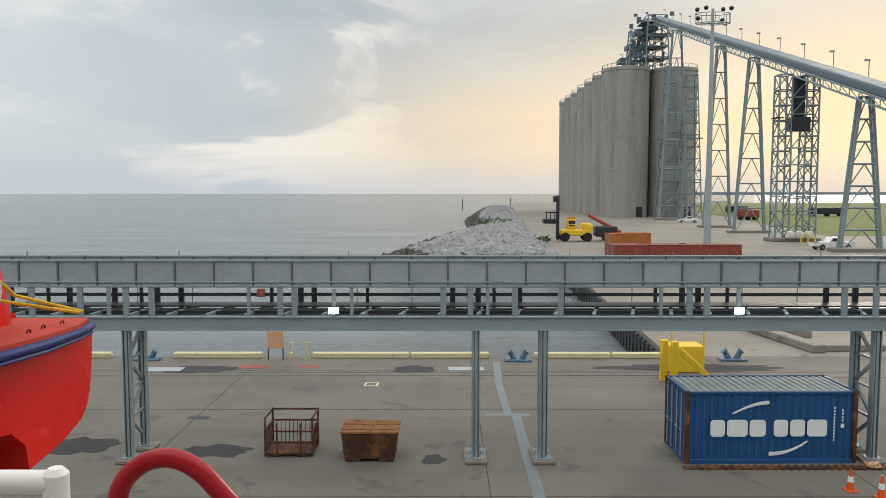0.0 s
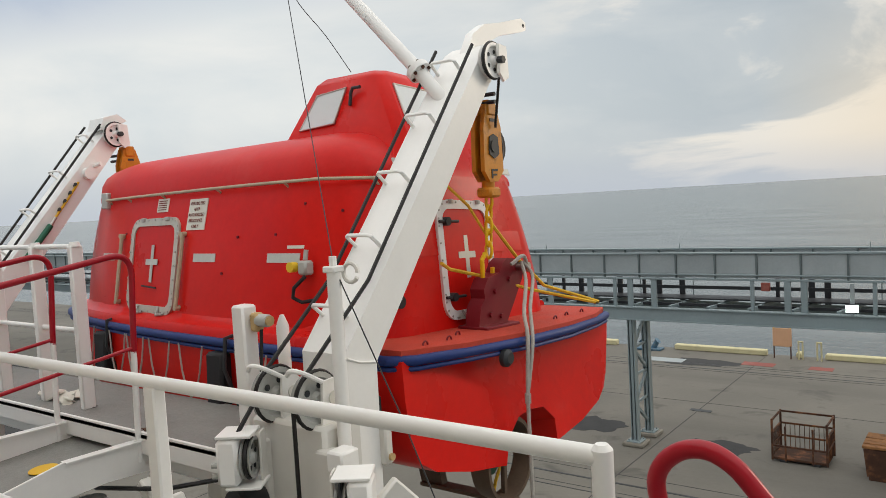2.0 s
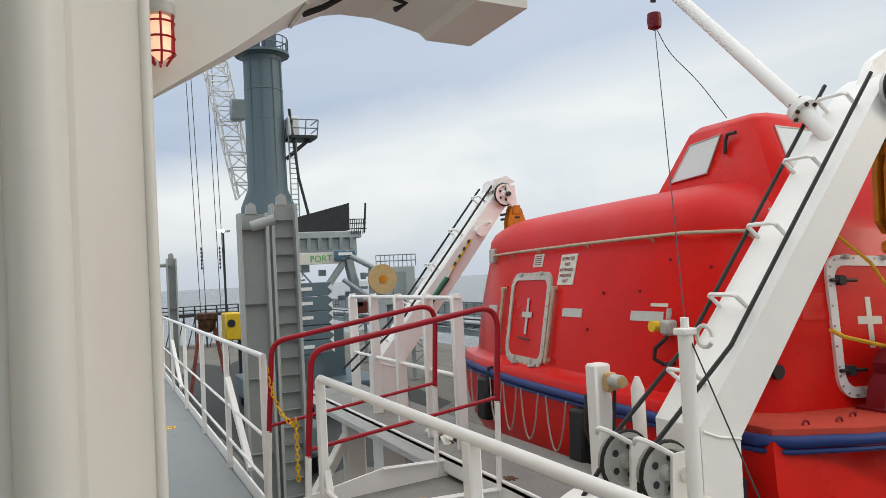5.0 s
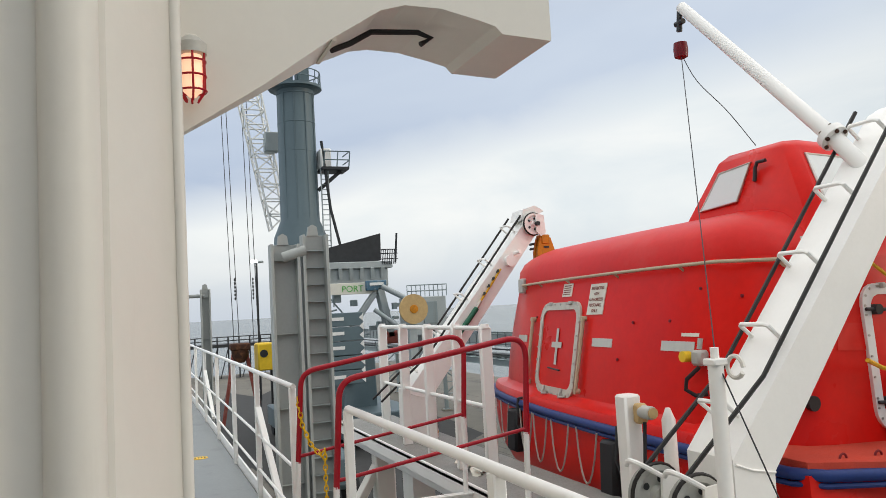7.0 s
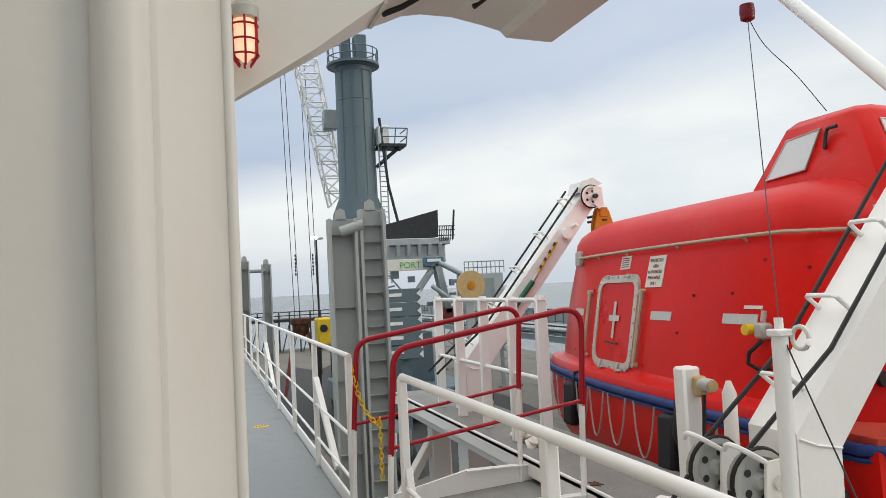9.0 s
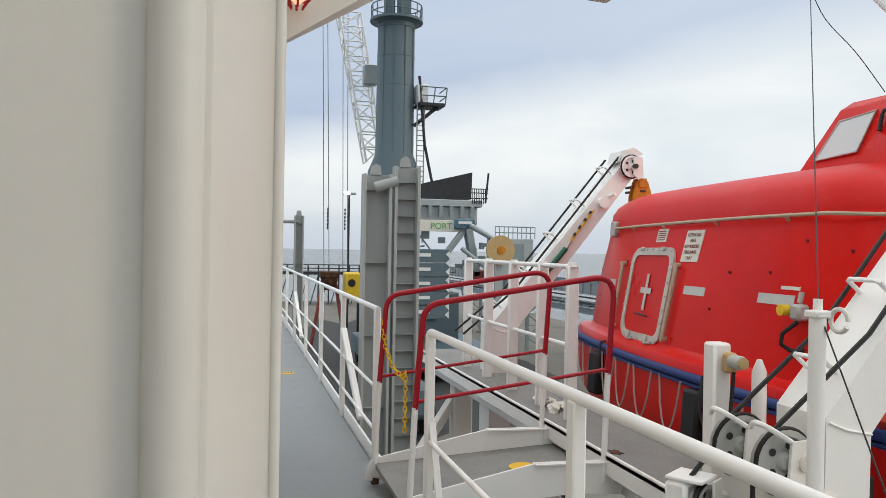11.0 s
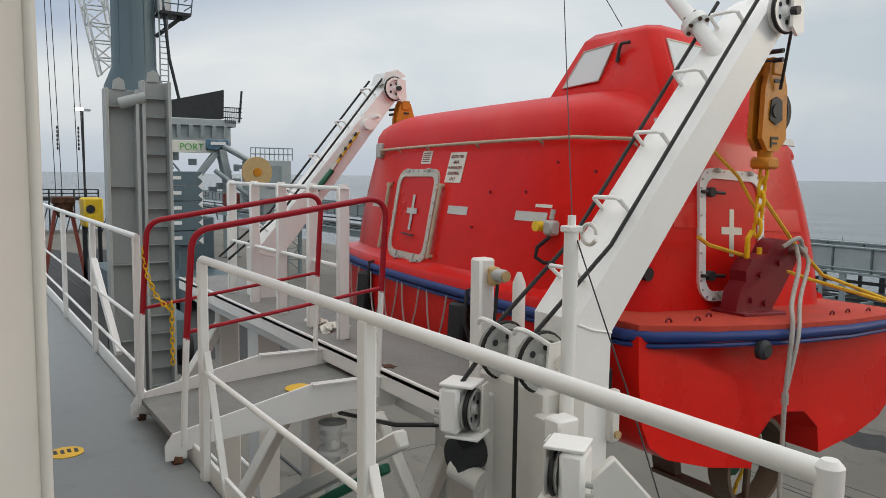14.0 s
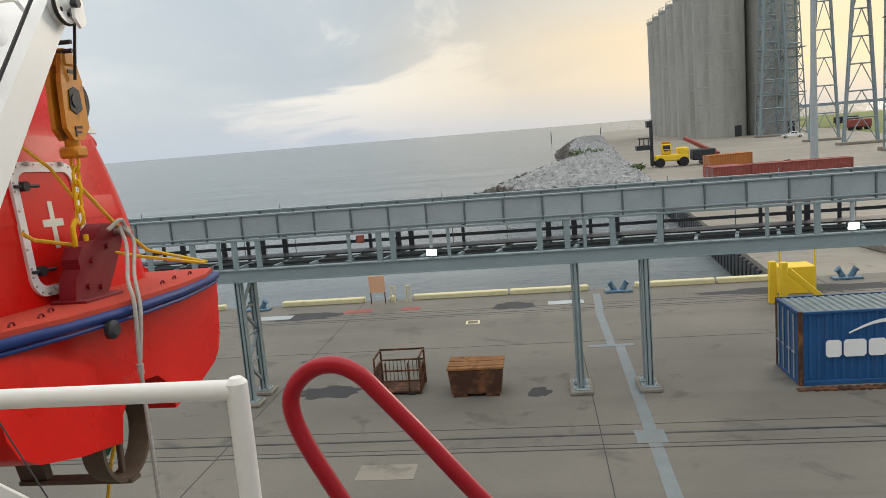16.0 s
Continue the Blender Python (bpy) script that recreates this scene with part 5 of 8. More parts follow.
# yellow stickers on the deck
for x, y in ((-3.56, 0.80), (-4.46, 0.75), (-9.3, 0.95)):
    t = thing("deck_sticker", "round yellow floor sticker with a dark mark", "sticker", (x, y, DK), "stickers on the deck")
    b = B()
    b.lathe([(0.09, 0.001), (0.09, 0.004)], (x, y, DK), "z", 24)
    part("disc", b, CHAINY, t)
    b = B()
    for k in range(4):
        b.box((x - 0.015 + 0.008 * (k % 2), y - 0.05 + k * 0.034, DK + 0.005), (0.055, 0.018, 0.003))
    part("marks", b, DARKSTEEL, t, "dark bars of unreadable lettering")

b = B()
b.lathe([(0.08, 0.0), (0.08, 0.004)], (-4.40, 2.06, 8.153), "z", 24)
ob = solid("deck_sticker", b, CHAINY, "round worn yellow sticker on the ramp plate", "sticker", "", "stickers on the deck", (-4.40, 2.06, 8.153))
ob.rotation_euler = (0.055, 0, 0)

# ---------------------------------------------------------------- ship rails
RY, RZ = 1.285, 9.07


def round_rail(b, p, q, r, n=12):
    b.tube([p, q], r, n)


rail = thing("deck_railing", "white painted pipe railing along the deck edge", "railing", (-2.0, RY, DK), "railings")
b = B()
b.tube([(-0.585, RY, RZ), (-3.70, RY, RZ), (-3.72, RY, RZ - 0.01)], 0.0195, 16)
part("top_rail", b, WHITE, rail)
b = B()
b.tube([(-0.585, RY, DK), (-0.585, RY, RZ + 0.014), (-0.585, RY, RZ + 0.024)], [0.0205, 0.0205, 0.012], 16)
part("end_post", b, WHITE, rail)
for x in (-2.0, -3.71):
    b = B()
    b.box((x, RY, DK + 0.54), (0.055, 0.042, 1.10), 0.006)
    part("post", b, WHITE, rail)
b = B()
b.tube([(-0.585, RY, 8.52), (-3.71, RY, 8.52)], 0.013, 10)
b.tube([(-0.585, RY, 8.22), (-2.0, RY, 8.22)], 0.013, 10)
part("mid_rail", b, WHITE, rail)
for x in (-2.0, -3.71):
    b = B()
    b.bar((x + 0.02, RY + 0.01, 8.62), (x + 0.28, RY + 0.02, 7.97), 0.035, 0.014, 0.003)
    part("brace", b, WHITE, rail)

rail2 = thing("deck_railing", "white painted pipe railing along the walkway", "railing", (-8, RY, DK), "railings")
b = B()
b.tube([(-5.16, RY, RZ), (-30, RY, RZ)], 0.019, 10)
part("top_rail", b, WHITE, rail2)
b = B()
b.tube([(-5.3, RY, 8.52), (-30, RY, 8.52)], 0.012, 8)
b.tube([(-5.3, RY, 8.22), (-30, RY, 8.22)], 0.012, 8)
part("mid_rail", b, WHITE, rail2)
for x in (-5.2, -6.9, -8.7, -10.6, -12.6, -14.6, -16.6, -18.8, -21, -23.5, -26, -29):
    b = B()
    b.box((x, RY, DK + 0.54), (0.05, 0.045, 1.10), 0.006)
    part("post", b, WHITE, rail2)
for x in (-6.9, -12.6):
    b = B()
    b.bar((x + 0.03, RY, 8.75), (x + 0.75, RY + 0.05, 8.1), 0.05, 0.05, 0.004)
    part("brace", b, WHITE, rail2)

# red hoop of the ladder at the end of the railing
hoop = thing("ladder_handhold", "crimson painted tube hoop of a ladder", "handhold", (-0.4, 1.32, DK))
b = B()
hp = [(0.0, 7.97), (-0.28, 8.55), (-0.43, 8.85), (-0.48, 8.95), (-0.502, 9.02), (-0.492, 9.065), (-0.455, 9.098), (-0.41, 9.105), (-0.367, 9.085), (-0.33, 9.045), (-0.25, 8.95), (-0.17, 8.85), (0.10, 8.52), (0.5, 7.97)]
b.tube(spline([(x + 0.012, 1.3, z) for x, z in hp]), 0.0165, 16)
part("tube", b, RAILRED, hoop)

# ---------------------------------------------------------------- embarkation ramp with red handrails
XN, XF = -4.0, -4.84
ramp_t = thing("boarding_ramp", "small steel boarding ramp with white side plates", "ramp", (-4.4, 1.8, DK))
b = B()
b.prism([(1.22, 8.10), (2.48, 8.17), (2.48, 8.14), (1.22, 8.07)], "x", XF, XN)
part("tread_plate", b, GRATE, ramp_t, "grey worn tread plate")
for x in (XN, XF):
    b = B()
    poly = [(1.16, 7.99), (1.27, 7.99), (1.27, 8.03), (1.36, 8.05), (2.2, 8.10), (2.52, 8.08), (2.54, 8.12), (2.54, 8.25), (2.5, 8.275), (1.98, 8.285), (1.3, 8.15), (1.2, 8.13), (1.16, 8.07)]
    b.prism(poly, "x", x - 0.008, x + 0.008)
    b.prism([(1.98, 8.285), (2.5, 8.275), (2.5, 8.267), (1.98, 8.277)], "x", x - 0.03, x + 0.03)
    sp = part("side_plate", b, WHITE, ramp_t)
    b = B()
    b.tube([(x - 0.02, 2.47, 8.20), (x + 0.05, 2.47, 8.20)], 0.03, 12)
    part("hinge_pin", b, WHITE, sp)
    b = B()
    b.tube([(x, 1.2, 7.985), (x, 1.24, 7.975)], 0.03, 8)
    part("foot_pad", b, RUST, sp)
for x, yb in ((XN, 0.0), (XF, -0.04)):
    hr = thing("ramp_handrail", "crimson tube handrail with white lower legs on the ramp", "handrail", (x, 1.8, 8.1), "handrails of the ramp")
    top0, top1 = (x, 1.33 + yb, 9.04), (x, 2.45 + yb, 9.15)
    pts = [(x, 1.28 + yb, 8.62), (x, 1.32 + yb, 9.185), (x, 2.465 + yb, 9.36), (x, 2.43 + yb, 8.78)]
    b = B()
    b.tube(fillet(pts, 0.11), 0.0175, 14)
    part("hoop", b, RAILRED, hr)
    b = B()
    b.tube([(x, 1.285 + yb, 8.66), (x, 2.43 + yb, 8.81)], 0.011, 10)
    part("lower_bar", b, RAILRED, hr)
    for (y0, z0), (y1, z1) in (((1.255 + yb, 8.06), (1.28 + yb, 8.63)), ((2.41 + yb, 8.15), (2.43 + yb, 8.79))):
        b = B()
        b.tube([(x, y0, z0), (x, y1, z1)], 0.0175, 12)
        part("leg", b, WHITE, hr)


def chain(pts, size, mat, name, label):
    """Links along a line of points."""
    b = B()
    P = [Vector(p) for p in pts]
    total = sum((q - p).length for p, q in zip(P, P[1:]))
    n = int(total / (size * 1.45))
    for k in range(n):
        s = (k + 0.5) / n * total
        for p, q in zip(P, P[1:]):
            L = (q - p).length
            if s <= L:
                break
            s -= L
        c, d = p.lerp(q, s / L), (q - p).normalized()
        side = d.cross(Vector((1, 0, 0)) if k % 2 else Vector((0.2, 0.6, 0.77)))
        if side.length < 0.1:
            side = d.cross(Vector((0, 1, 0)))
        side.normalize()
        ring = [c + d * (size * math.cos(a)) + side * (size * 0.55 * math.sin(a)) for a in [m * math.pi / 5 for m in range(10)]]
        b.tube(ring, size * 0.2, 6, True)
    return solid(name, b, mat, label, "chain", "", "", tuple(P[0]))


chain([(XF, 1.25, 9.03), (XF + 0.02, 1.27, 8.86), (XF + 0.05, 1.31, 8.74), (XF + 0.10, 1.37, 8.66), (XF + 0.12, 1.385, 8.70), (XF + 0.12, 1.385, 8.32)], 0.022, CHAINY, "safety_chain", "yellow plastic safety chain hanging from the handrail")

# ---------------------------------------------------------------- boat platform and its guard
b = B()
b.box((-5.9, 2.75, 8.30), (5.5, 0.66, 0.03), 0.004)
plat = solid("boat_platform", b, GRATE, "grey tread-plate platform beside the lifeboat", "platform", "structure")
b = B()
b.box((-5.9, 2.43, 8.26), (5.5, 0.02, 0.13), 0.004)
b.box((-3.14, 2.75, 8.26), (0.02, 0.66, 0.13), 0.004)
b.box((-5.9, 2.60, 8.12), (5.5, 0.08, 0.14), 0.01)
solid("platform_edge_trim", b, WHITE, "white edge plate round the boat platform", "trim", "structure")
for x in (-3.6, -5.6, -7.9):
    t = thing("support_post", "cream steel post with a knee brace under the boat platform", "post", (x, 2.72, 5.07), "posts under the platform")
    b = B()
    b.box((x, 2.72, 6.6), (0.16, 0.22, 3.06), 0.02)
    part("post", b, CREAM, t)
    b = B()
    b.bar((x, 2.65, 7.9), (x + 0.4, 1.5, 6.4), 0.10, 0.10, 0.01)
    part("knee_brace", b, CREAM, t)
gr = thing("platform_guard", "white flat-bar guard rail on the boat platform", "railing", (-6, 2.5, 8.3), "railings")
GDY = 2.60
for x in (-4.87, -5.40, -6.03, -6.68, -7.32):
    b = B()
    b.box((x, GDY, 8.85), (0.05, 0.085, 1.08), 0.008)
    part("post", b, WHITE, gr)
    b = B()
    b.tube([(x, GDY, 9.385), (x, GDY, 9.415)], [0.04, 0.03], 12)
    part("cap", b, WHITE, gr)
b = B()
b.tube([(-4.87, GDY, 9.385), (-7.32, GDY, 9.385)], 0.018, 10)
part("top_rail", b, WHITE, gr)
b = B()
b.tube([(-4.87, GDY, 8.83), (-7.32, GDY, 8.83)], 0.016, 10)
part("mid_rail", b, WHITE, gr)
for x, y, r in ((-3.22, 2.60, 0.10), (-3.30, 2.74, 0.05), (-4.02, 2.50, 0.05), (-4.9, 2.62, 0.05)):
    b = B()
    n = 14
    b.prism([(x + r * (1 + 0.3 * math.sin(3 * k + x)) * math.cos(2 * math.pi * k / n), y + 0.7 * r * (1 + 0.3 * math.cos(2 * k + y)) * math.sin(2 * math.pi * k / n)) for k in range(n)], "z", 8.314, 8.319)
    solid("rust_stain", b, RUST, "flaking rust stain on the platform plate", "stain", "structure")
# crumpled paper on the platform
b = B()
for k in range(14):
    b.box((-5.1 - 0.4 * rng.random(), 2.58 + 0.14 * rng.random(), 8.33 + 0.02 * rng.random()), (0.12, 0.06, 0.008), 0.0, Euler((rng.random() - 0.5, rng.random() - 0.5, rng.random() * 3)).to_matrix())
solid("paper_scraps", b, SIGNPAPER, "crumpled pale paper scraps on the platform", "paper", "stuff", "", (-5.3, 2.6, 8.31))


# ---------------------------------------------------------------- lifeboat
AX = 4.36            # centre line
ZR = 8.66            # height of the fender
HB = [(-2.42, 1.30), (-3.2, 1.31), (-4.2, 1.26), (-5.2, 1.14), (-6.0, 1.00), (-6.7, 0.83), (-7.2, 0.65), (-7.6, 0.44), (-7.85, 0.24), (-7.98, 0.05)]


def interp(table, x):
    if x >= table[0][0]:
        return table[0][1]
    for (x0, v0), (x1, v1) in zip(table, table[1:]):
        if x >= x1:
            return v0 + (v1 - v0) * (x - x0) / (x1 - x0)
    return table[-1][1]


CAB = [(-2.92, 0.78), (-2.95, 0.90), (-3.05, 1.01), (-3.25, 1.11), (-3.5, 1.17), (-4.2, 1.14), (-4.75, 1.085), (-5.4, 1.0), (-6.0, 0.905), (-6.5, 0.79), (-6.9, 0.65), (-7.2, 0.48), (-7.4, 0.31), (-7.5, 0.14)]


def cab_w(x, z):
    """Half width of the cabin wall."""
    w = interp(CAB, x)
    u = max(0.0, (z - ZR) / (9.73 - ZR))
    taper = 0.13 + 0.24 * max(0.0, min(1.0, (x + 3.42) / 0.45))
    return w * (1 - 0.02 * u - taper * u ** 1.8)


def side(x, z, off=0.0):
    return (x, AX - cab_w(x, z) - off, z)


boat = thing("lifeboat", "enclosed bright red-orange lifeboat hanging from davits", "lifeboat", (-5.0, AX, 7.9))
b = B()
rings = []
for x in (-2.42, -2.6, -2.9, -3.3, -3.9, -4.6, -5.2, -5.8, -6.4, -6.9, -7.3, -7.6, -7.8, -7.92, -7.98):
    h = interp(HB, x)
    rise = max(0.0, (-6.2 - x) / 1.7) ** 1.8 * 0.5
    tun = max(0.0, 1 - (-2.42 - x) / 0.8)
    half = [(1.0, ZR), (0.985, 8.45), (0.95, 8.24), (0.90, 8.13), (0.80, 8.06), (0.55, 8.0), (0.25, 7.96), (0.225, 7.96 + 0.16 * tun), (0.12, 7.95 + 0.28 * tun), (0.0, 7.93 + 0.32 * tun)]
    bow_out = 0.16 if x > -2.7 else 0.0
    sk = [-0.24 * (1 - k) * (0.0 if k > 0.99 else 1.0) for k, z in half]
    half = [(k, z if z > 8.4 else z - 0.035) for k, z in half]
    pts = [(x - bow_out * k * k, AX - h * k + q, min(ZR, z + (rise if z < ZR else 0))) for (k, z), q in zip(half, sk)]
    pts += [(x - bow_out * k * k, AX + h * k + q, min(ZR, z + (rise if z < ZR else 0))) for (k, z), q in reversed(list(zip(half, sk))[:-1])]
    rings.append(pts)
b.loft(rings)
hull = part("hull", b, BOATRED, boat)
# fender band along the gunwale
b = B()
path = [(-2.40, AX - 0.3, ZR), (-2.47, AX - 0.85, ZR), (-2.55, AX - 1.22, ZR)] + [(x, AX - interp(HB, x) - 0.015, ZR) for x in (-2.66, -2.8, -3.3, -3.9, -4.6, -5.2, -5.8, -6.4, -6.9, -7.3, -7.6, -7.8, -7.92, -8.0)]
path = path + [(x, 2 * AX - y, z) for x, y, z in reversed(path)]
ring = []
for p in path:
    ring.append(p)
b.tube(ring, 0.029, 10, True)
b.tube([(x, y, z - 0.045) for x, y, z in ring], 0.014, 8, True)
part("fender", b, BLUE, boat, "blue rubber gunwale fender")
# rounded ledge between the gunwale and the cabin wall
b = B()
rings = []
for x in (-3.15, -3.4, -3.9, -4.4, -4.9, -5.4, -5.9, -6.4, -6.8, -7.1, -7.35, -7.5):
    h, w = interp(HB, x), cab_w(x, ZR + 0.16)
    half = [(h - 0.005, ZR - 0.02), (h - 0.004, ZR + 0.055), (h - 0.022, ZR + 0.085), (h - 0.05, ZR + 0.095), (w + 0.022, ZR + 0.115), (w + 0.006, ZR + 0.135), (w - 0.03, ZR + 0.17)]
    rings.append([(x, AX - k, z) for k, z in half] + [(x, AX + k, z) for k, z in reversed(half)])
b.loft(rings)
part("gunwale_ledge", b, BOATRED, boat, "rounded red ledge above the fender")
# after deck
b = B()
b.prism([(-2.60, AX - 1.28), (-2.46, AX - 0.85), (-2.40, AX - 0.3), (-2.40, AX + 0.3), (-2.46, AX + 0.85), (-2.60, AX + 1.28), (-3.5, AX + 1.26), (-3.5, AX - 1.26)], "z", ZR - 0.03, ZR + 0.055)
part("after_deck", b, DECKRED, boat, "rough red after deck")
for k, (x, y) in enumerate(((-2.62, 3.32), (-2.62, 3.55), (-2.7, 3.75), (-2.56, 4.75), (-2.6, 5.0), (-2.6, 5.25))):
    b = B()
    b.tube(arc((y, ZR + 0.055), 0.022, 0, 180, 6, "yz", x), 0.006, 6)
    part("deck_eye", b, DARKRED, boat)
# cabin wall and roof
xs = [-2.92, -2.95, -3.05, -3.25, -3.5, -3.9, -4.4, -4.9, -5.4, -5.9, -6.3, -6.7, -7.0, -7.2, -7.38, -7.48]
rings = []
for x in xs:
    pts = []
    for k in range(9):
        z = ZR + (9.73 - ZR) * k / 8
        lean = 0.10 * (k / 8) if x > -3.1 else 0
        xx = x - lean * max(0, (x + 3.25) / 0.33) + (0.22 * (k / 8) ** 2 if x < -6.6 else 0.0) * min(1, (-6.6 - x) / 0.6)
        pts.append((xx, AX - cab_w(x, z), z))
    rings.append(pts + [(p[0], 2 * AX - p[1], p[2]) for p in reversed(pts)])
b = B()
b.loft(rings)
cab = part("cabin", b, BOATRED, boat)
rings = []
for x in [-3.14, -3.16, -3.21, -3.29, -3.40, -3.53, -3.68] + xs[5:]:
    w = cab_w(min(x, -3.3), 9.73) + 0.018
    xx = x + 0.22 * max(0.0, min(1, (-6.6 - x) / 0.6))
    tail = max(0.0, (x + 3.75) / 0.62)
    hgt = 0.36 * (1 - max(0.0, (-6.2 - x) / 1.45) ** 2.2) * max(0.02, 1 - tail ** 2.4) ** 0.5
    w *= 1 - 0.16 * tail ** 3
    pts = [(xx, AX - w, 9.70)]
    for k in range(13):
        a = math.pi * k / 12
        c, s = math.cos(a), math.sin(a)
        pts.append((xx, AX - w * math.copysign(abs(c) ** 0.75, c), 9.725 + hgt * abs(s) ** 0.75))
    pts.append((xx, AX + w, 9.70))
    rings.append(pts)
b = B()
b.loft(rings)
part("roof", b, BOATTOP, boat, "faded red rounded roof")
# grab rail under the roof edge
b = B()
b.tube([(x, AX - cab_w(x, 9.70) - 0.05, 9.70) for x in (-3.15, -3.42, -4.0, -4.6, -5.2, -5.8, -6.35)], 0.011, 8)
for x in (-3.17, -3.75, -4.5, -5.3, -5.9, -6.33):
    b.tube([(x, AX - cab_w(x, 9.70) + 0.01, 9.66), (x, AX - cab_w(x, 9.70) - 0.05, 9.70)], 0.009, 6)
part("grab_rail", b, BRASS, boat, "dull metal grab rail along the roof edge")
b = B()
b.box((-6.42, AX - cab_w(-6.4, 9.7) - 0.02, 9.70), (0.10, 0.05, 0.14), 0.01)
part("rail_bracket", b, FRAMEGREY, boat)
# steering tower


def tower_ring(z, x0, x1, w, cut):
    return [(x0, AX - w + cut, z), (x0 - cut, AX - w, z), (x1 + cut, AX - w, z), (x1, AX - w + cut, z), (x1, AX + w - cut, z), (x1 + cut, AX + w, z), (x0 - cut, AX + w, z), (x0, AX + w - cut, z)]


b = B()
b.loft([tower_ring(9.20, -2.965, -3.60, 0.80, 0.16), tower_ring(9.62, -3.02, -3.84, 0.68, 0.13), tower_ring(9.86, -3.10, -4.30, 0.59, 0.09), tower_ring(10.02, -3.18, -4.36, 0.53, 0.07),
        tower_ring(10.44, -3.42, -4.10, 0.43, 0.06), tower_ring(10.49, -3.47, -4.05, 0.38, 0.06)])
tow = part("steering_tower", b, BOATRED, boat)


def tow_side(x, z, off):
    u = (z - 10.02) / 0.42
    return (x, AX - (0.53 - 0.10 * u) - off, z)


def tow_aft(y, z, off):
    u = (z - 10.02) / 0.42
    return (-3.18 - 0.24 * u + off, y, z)


def ribbon_frame(pts, w, mat, name, parent, label):
    b = B()
    b.tube(pts, w, 8, True)
    return part(name, b, mat, parent, label)


for nm, quad, fn in (("side", ((-4.14, 10.115), (-4.01, 10.36), (-3.73, 10.385), (-3.80, 10.135)), tow_side), ("aft", ((3.955, 10.09), (4.01, 10.38), (4.44, 10.38), (4.50, 10.07)), tow_aft)):
    fr = ribbon_frame([fn(*q, 0.006) for q in quad], 0.010, CHROME, "window_frame", tow, "grey window frame")
    b = B()
    b.add([fn(*q, 0.010) for q in quad] + [fn(*q, 0.002) for q in quad], [[0, 1, 2, 3], [7, 6, 5, 4], [0, 4, 5, 1], [1, 5, 6, 2], [2, 6, 7, 3], [3, 7, 4, 0]])
    part("pane", b, PANE, fr, "opaque window pane with the sky's reflection in its pale colour", smooth=False)
b = B()
b.tube([tow_side(-3.665, 10.25, 0.01), tow_side(-3.665, 10.34, 0.02), tow_side(-3.645, 10.37, 0.03), tow_side(-3.575, 10.37, 0.03)], 0.012, 8)
part("vent_pipe", b, DARKSTEEL, tow)
for y0, y1 in ((3.62, 3.98), (4.62, 5.0)):
    b = B()
    b.box((-3.075, (y0 + y1) / 2, 9.80), (0.01, y1 - y0, 0.05), 0.0, Euler((0, -0.4, 0)).to_matrix())
    part("reflective_strip", b, REFLECT, tow)


# hatches: rounded frame and leaf that follow the wall
def rounded(c, w, h, r, n=5):
    out = []
    for (sx, sz), a0 in (((1, 1), 0), ((-1, 1), 90), ((-1, -1), 180), ((1, -1), 270)):
        for k in range(n + 1):
            a = radians(a0 + 90 * k / n)
            out.append((c[0] + sx * (w / 2 - r) + r * math.cos(a), c[1] + sz * (h / 2 - r) + r * math.sin(a)))
    return out


def strip(b, outer, inner, fn, o0, o1):
    """Flat closed band between two outlines on a surface."""
    n = len(outer)
    vs = [fn(*p, o1) for p in outer] + [fn(*p, o1) for p in inner] + [fn(*p, o0) for p in outer] + [fn(*p, o0) for p in inner]
    fs = []
    for i in range(n):
        j = (i + 1) % n
        fs += [[i, j, n + j, n + i], [2 * n + i, 2 * n + j, j, i], [n + i, n + j, 3 * n + j, 3 * n + i]]
    b.add(vs, fs)


def panel(b, pts, fn, o0, o1):
    n = len(pts)
    vs = [fn(*p, o1) for p in pts] + [fn(*p, o0) for p in pts]
    b.add(vs, [list(range(n))] + [[i, (i + 1) % n, n + (i + 1) % n, n + i] for i in range(n)])


def aft(y, z, off):
    return (-2.92 - 0.10 * (z - ZR) / 1.07 + off, y, z)


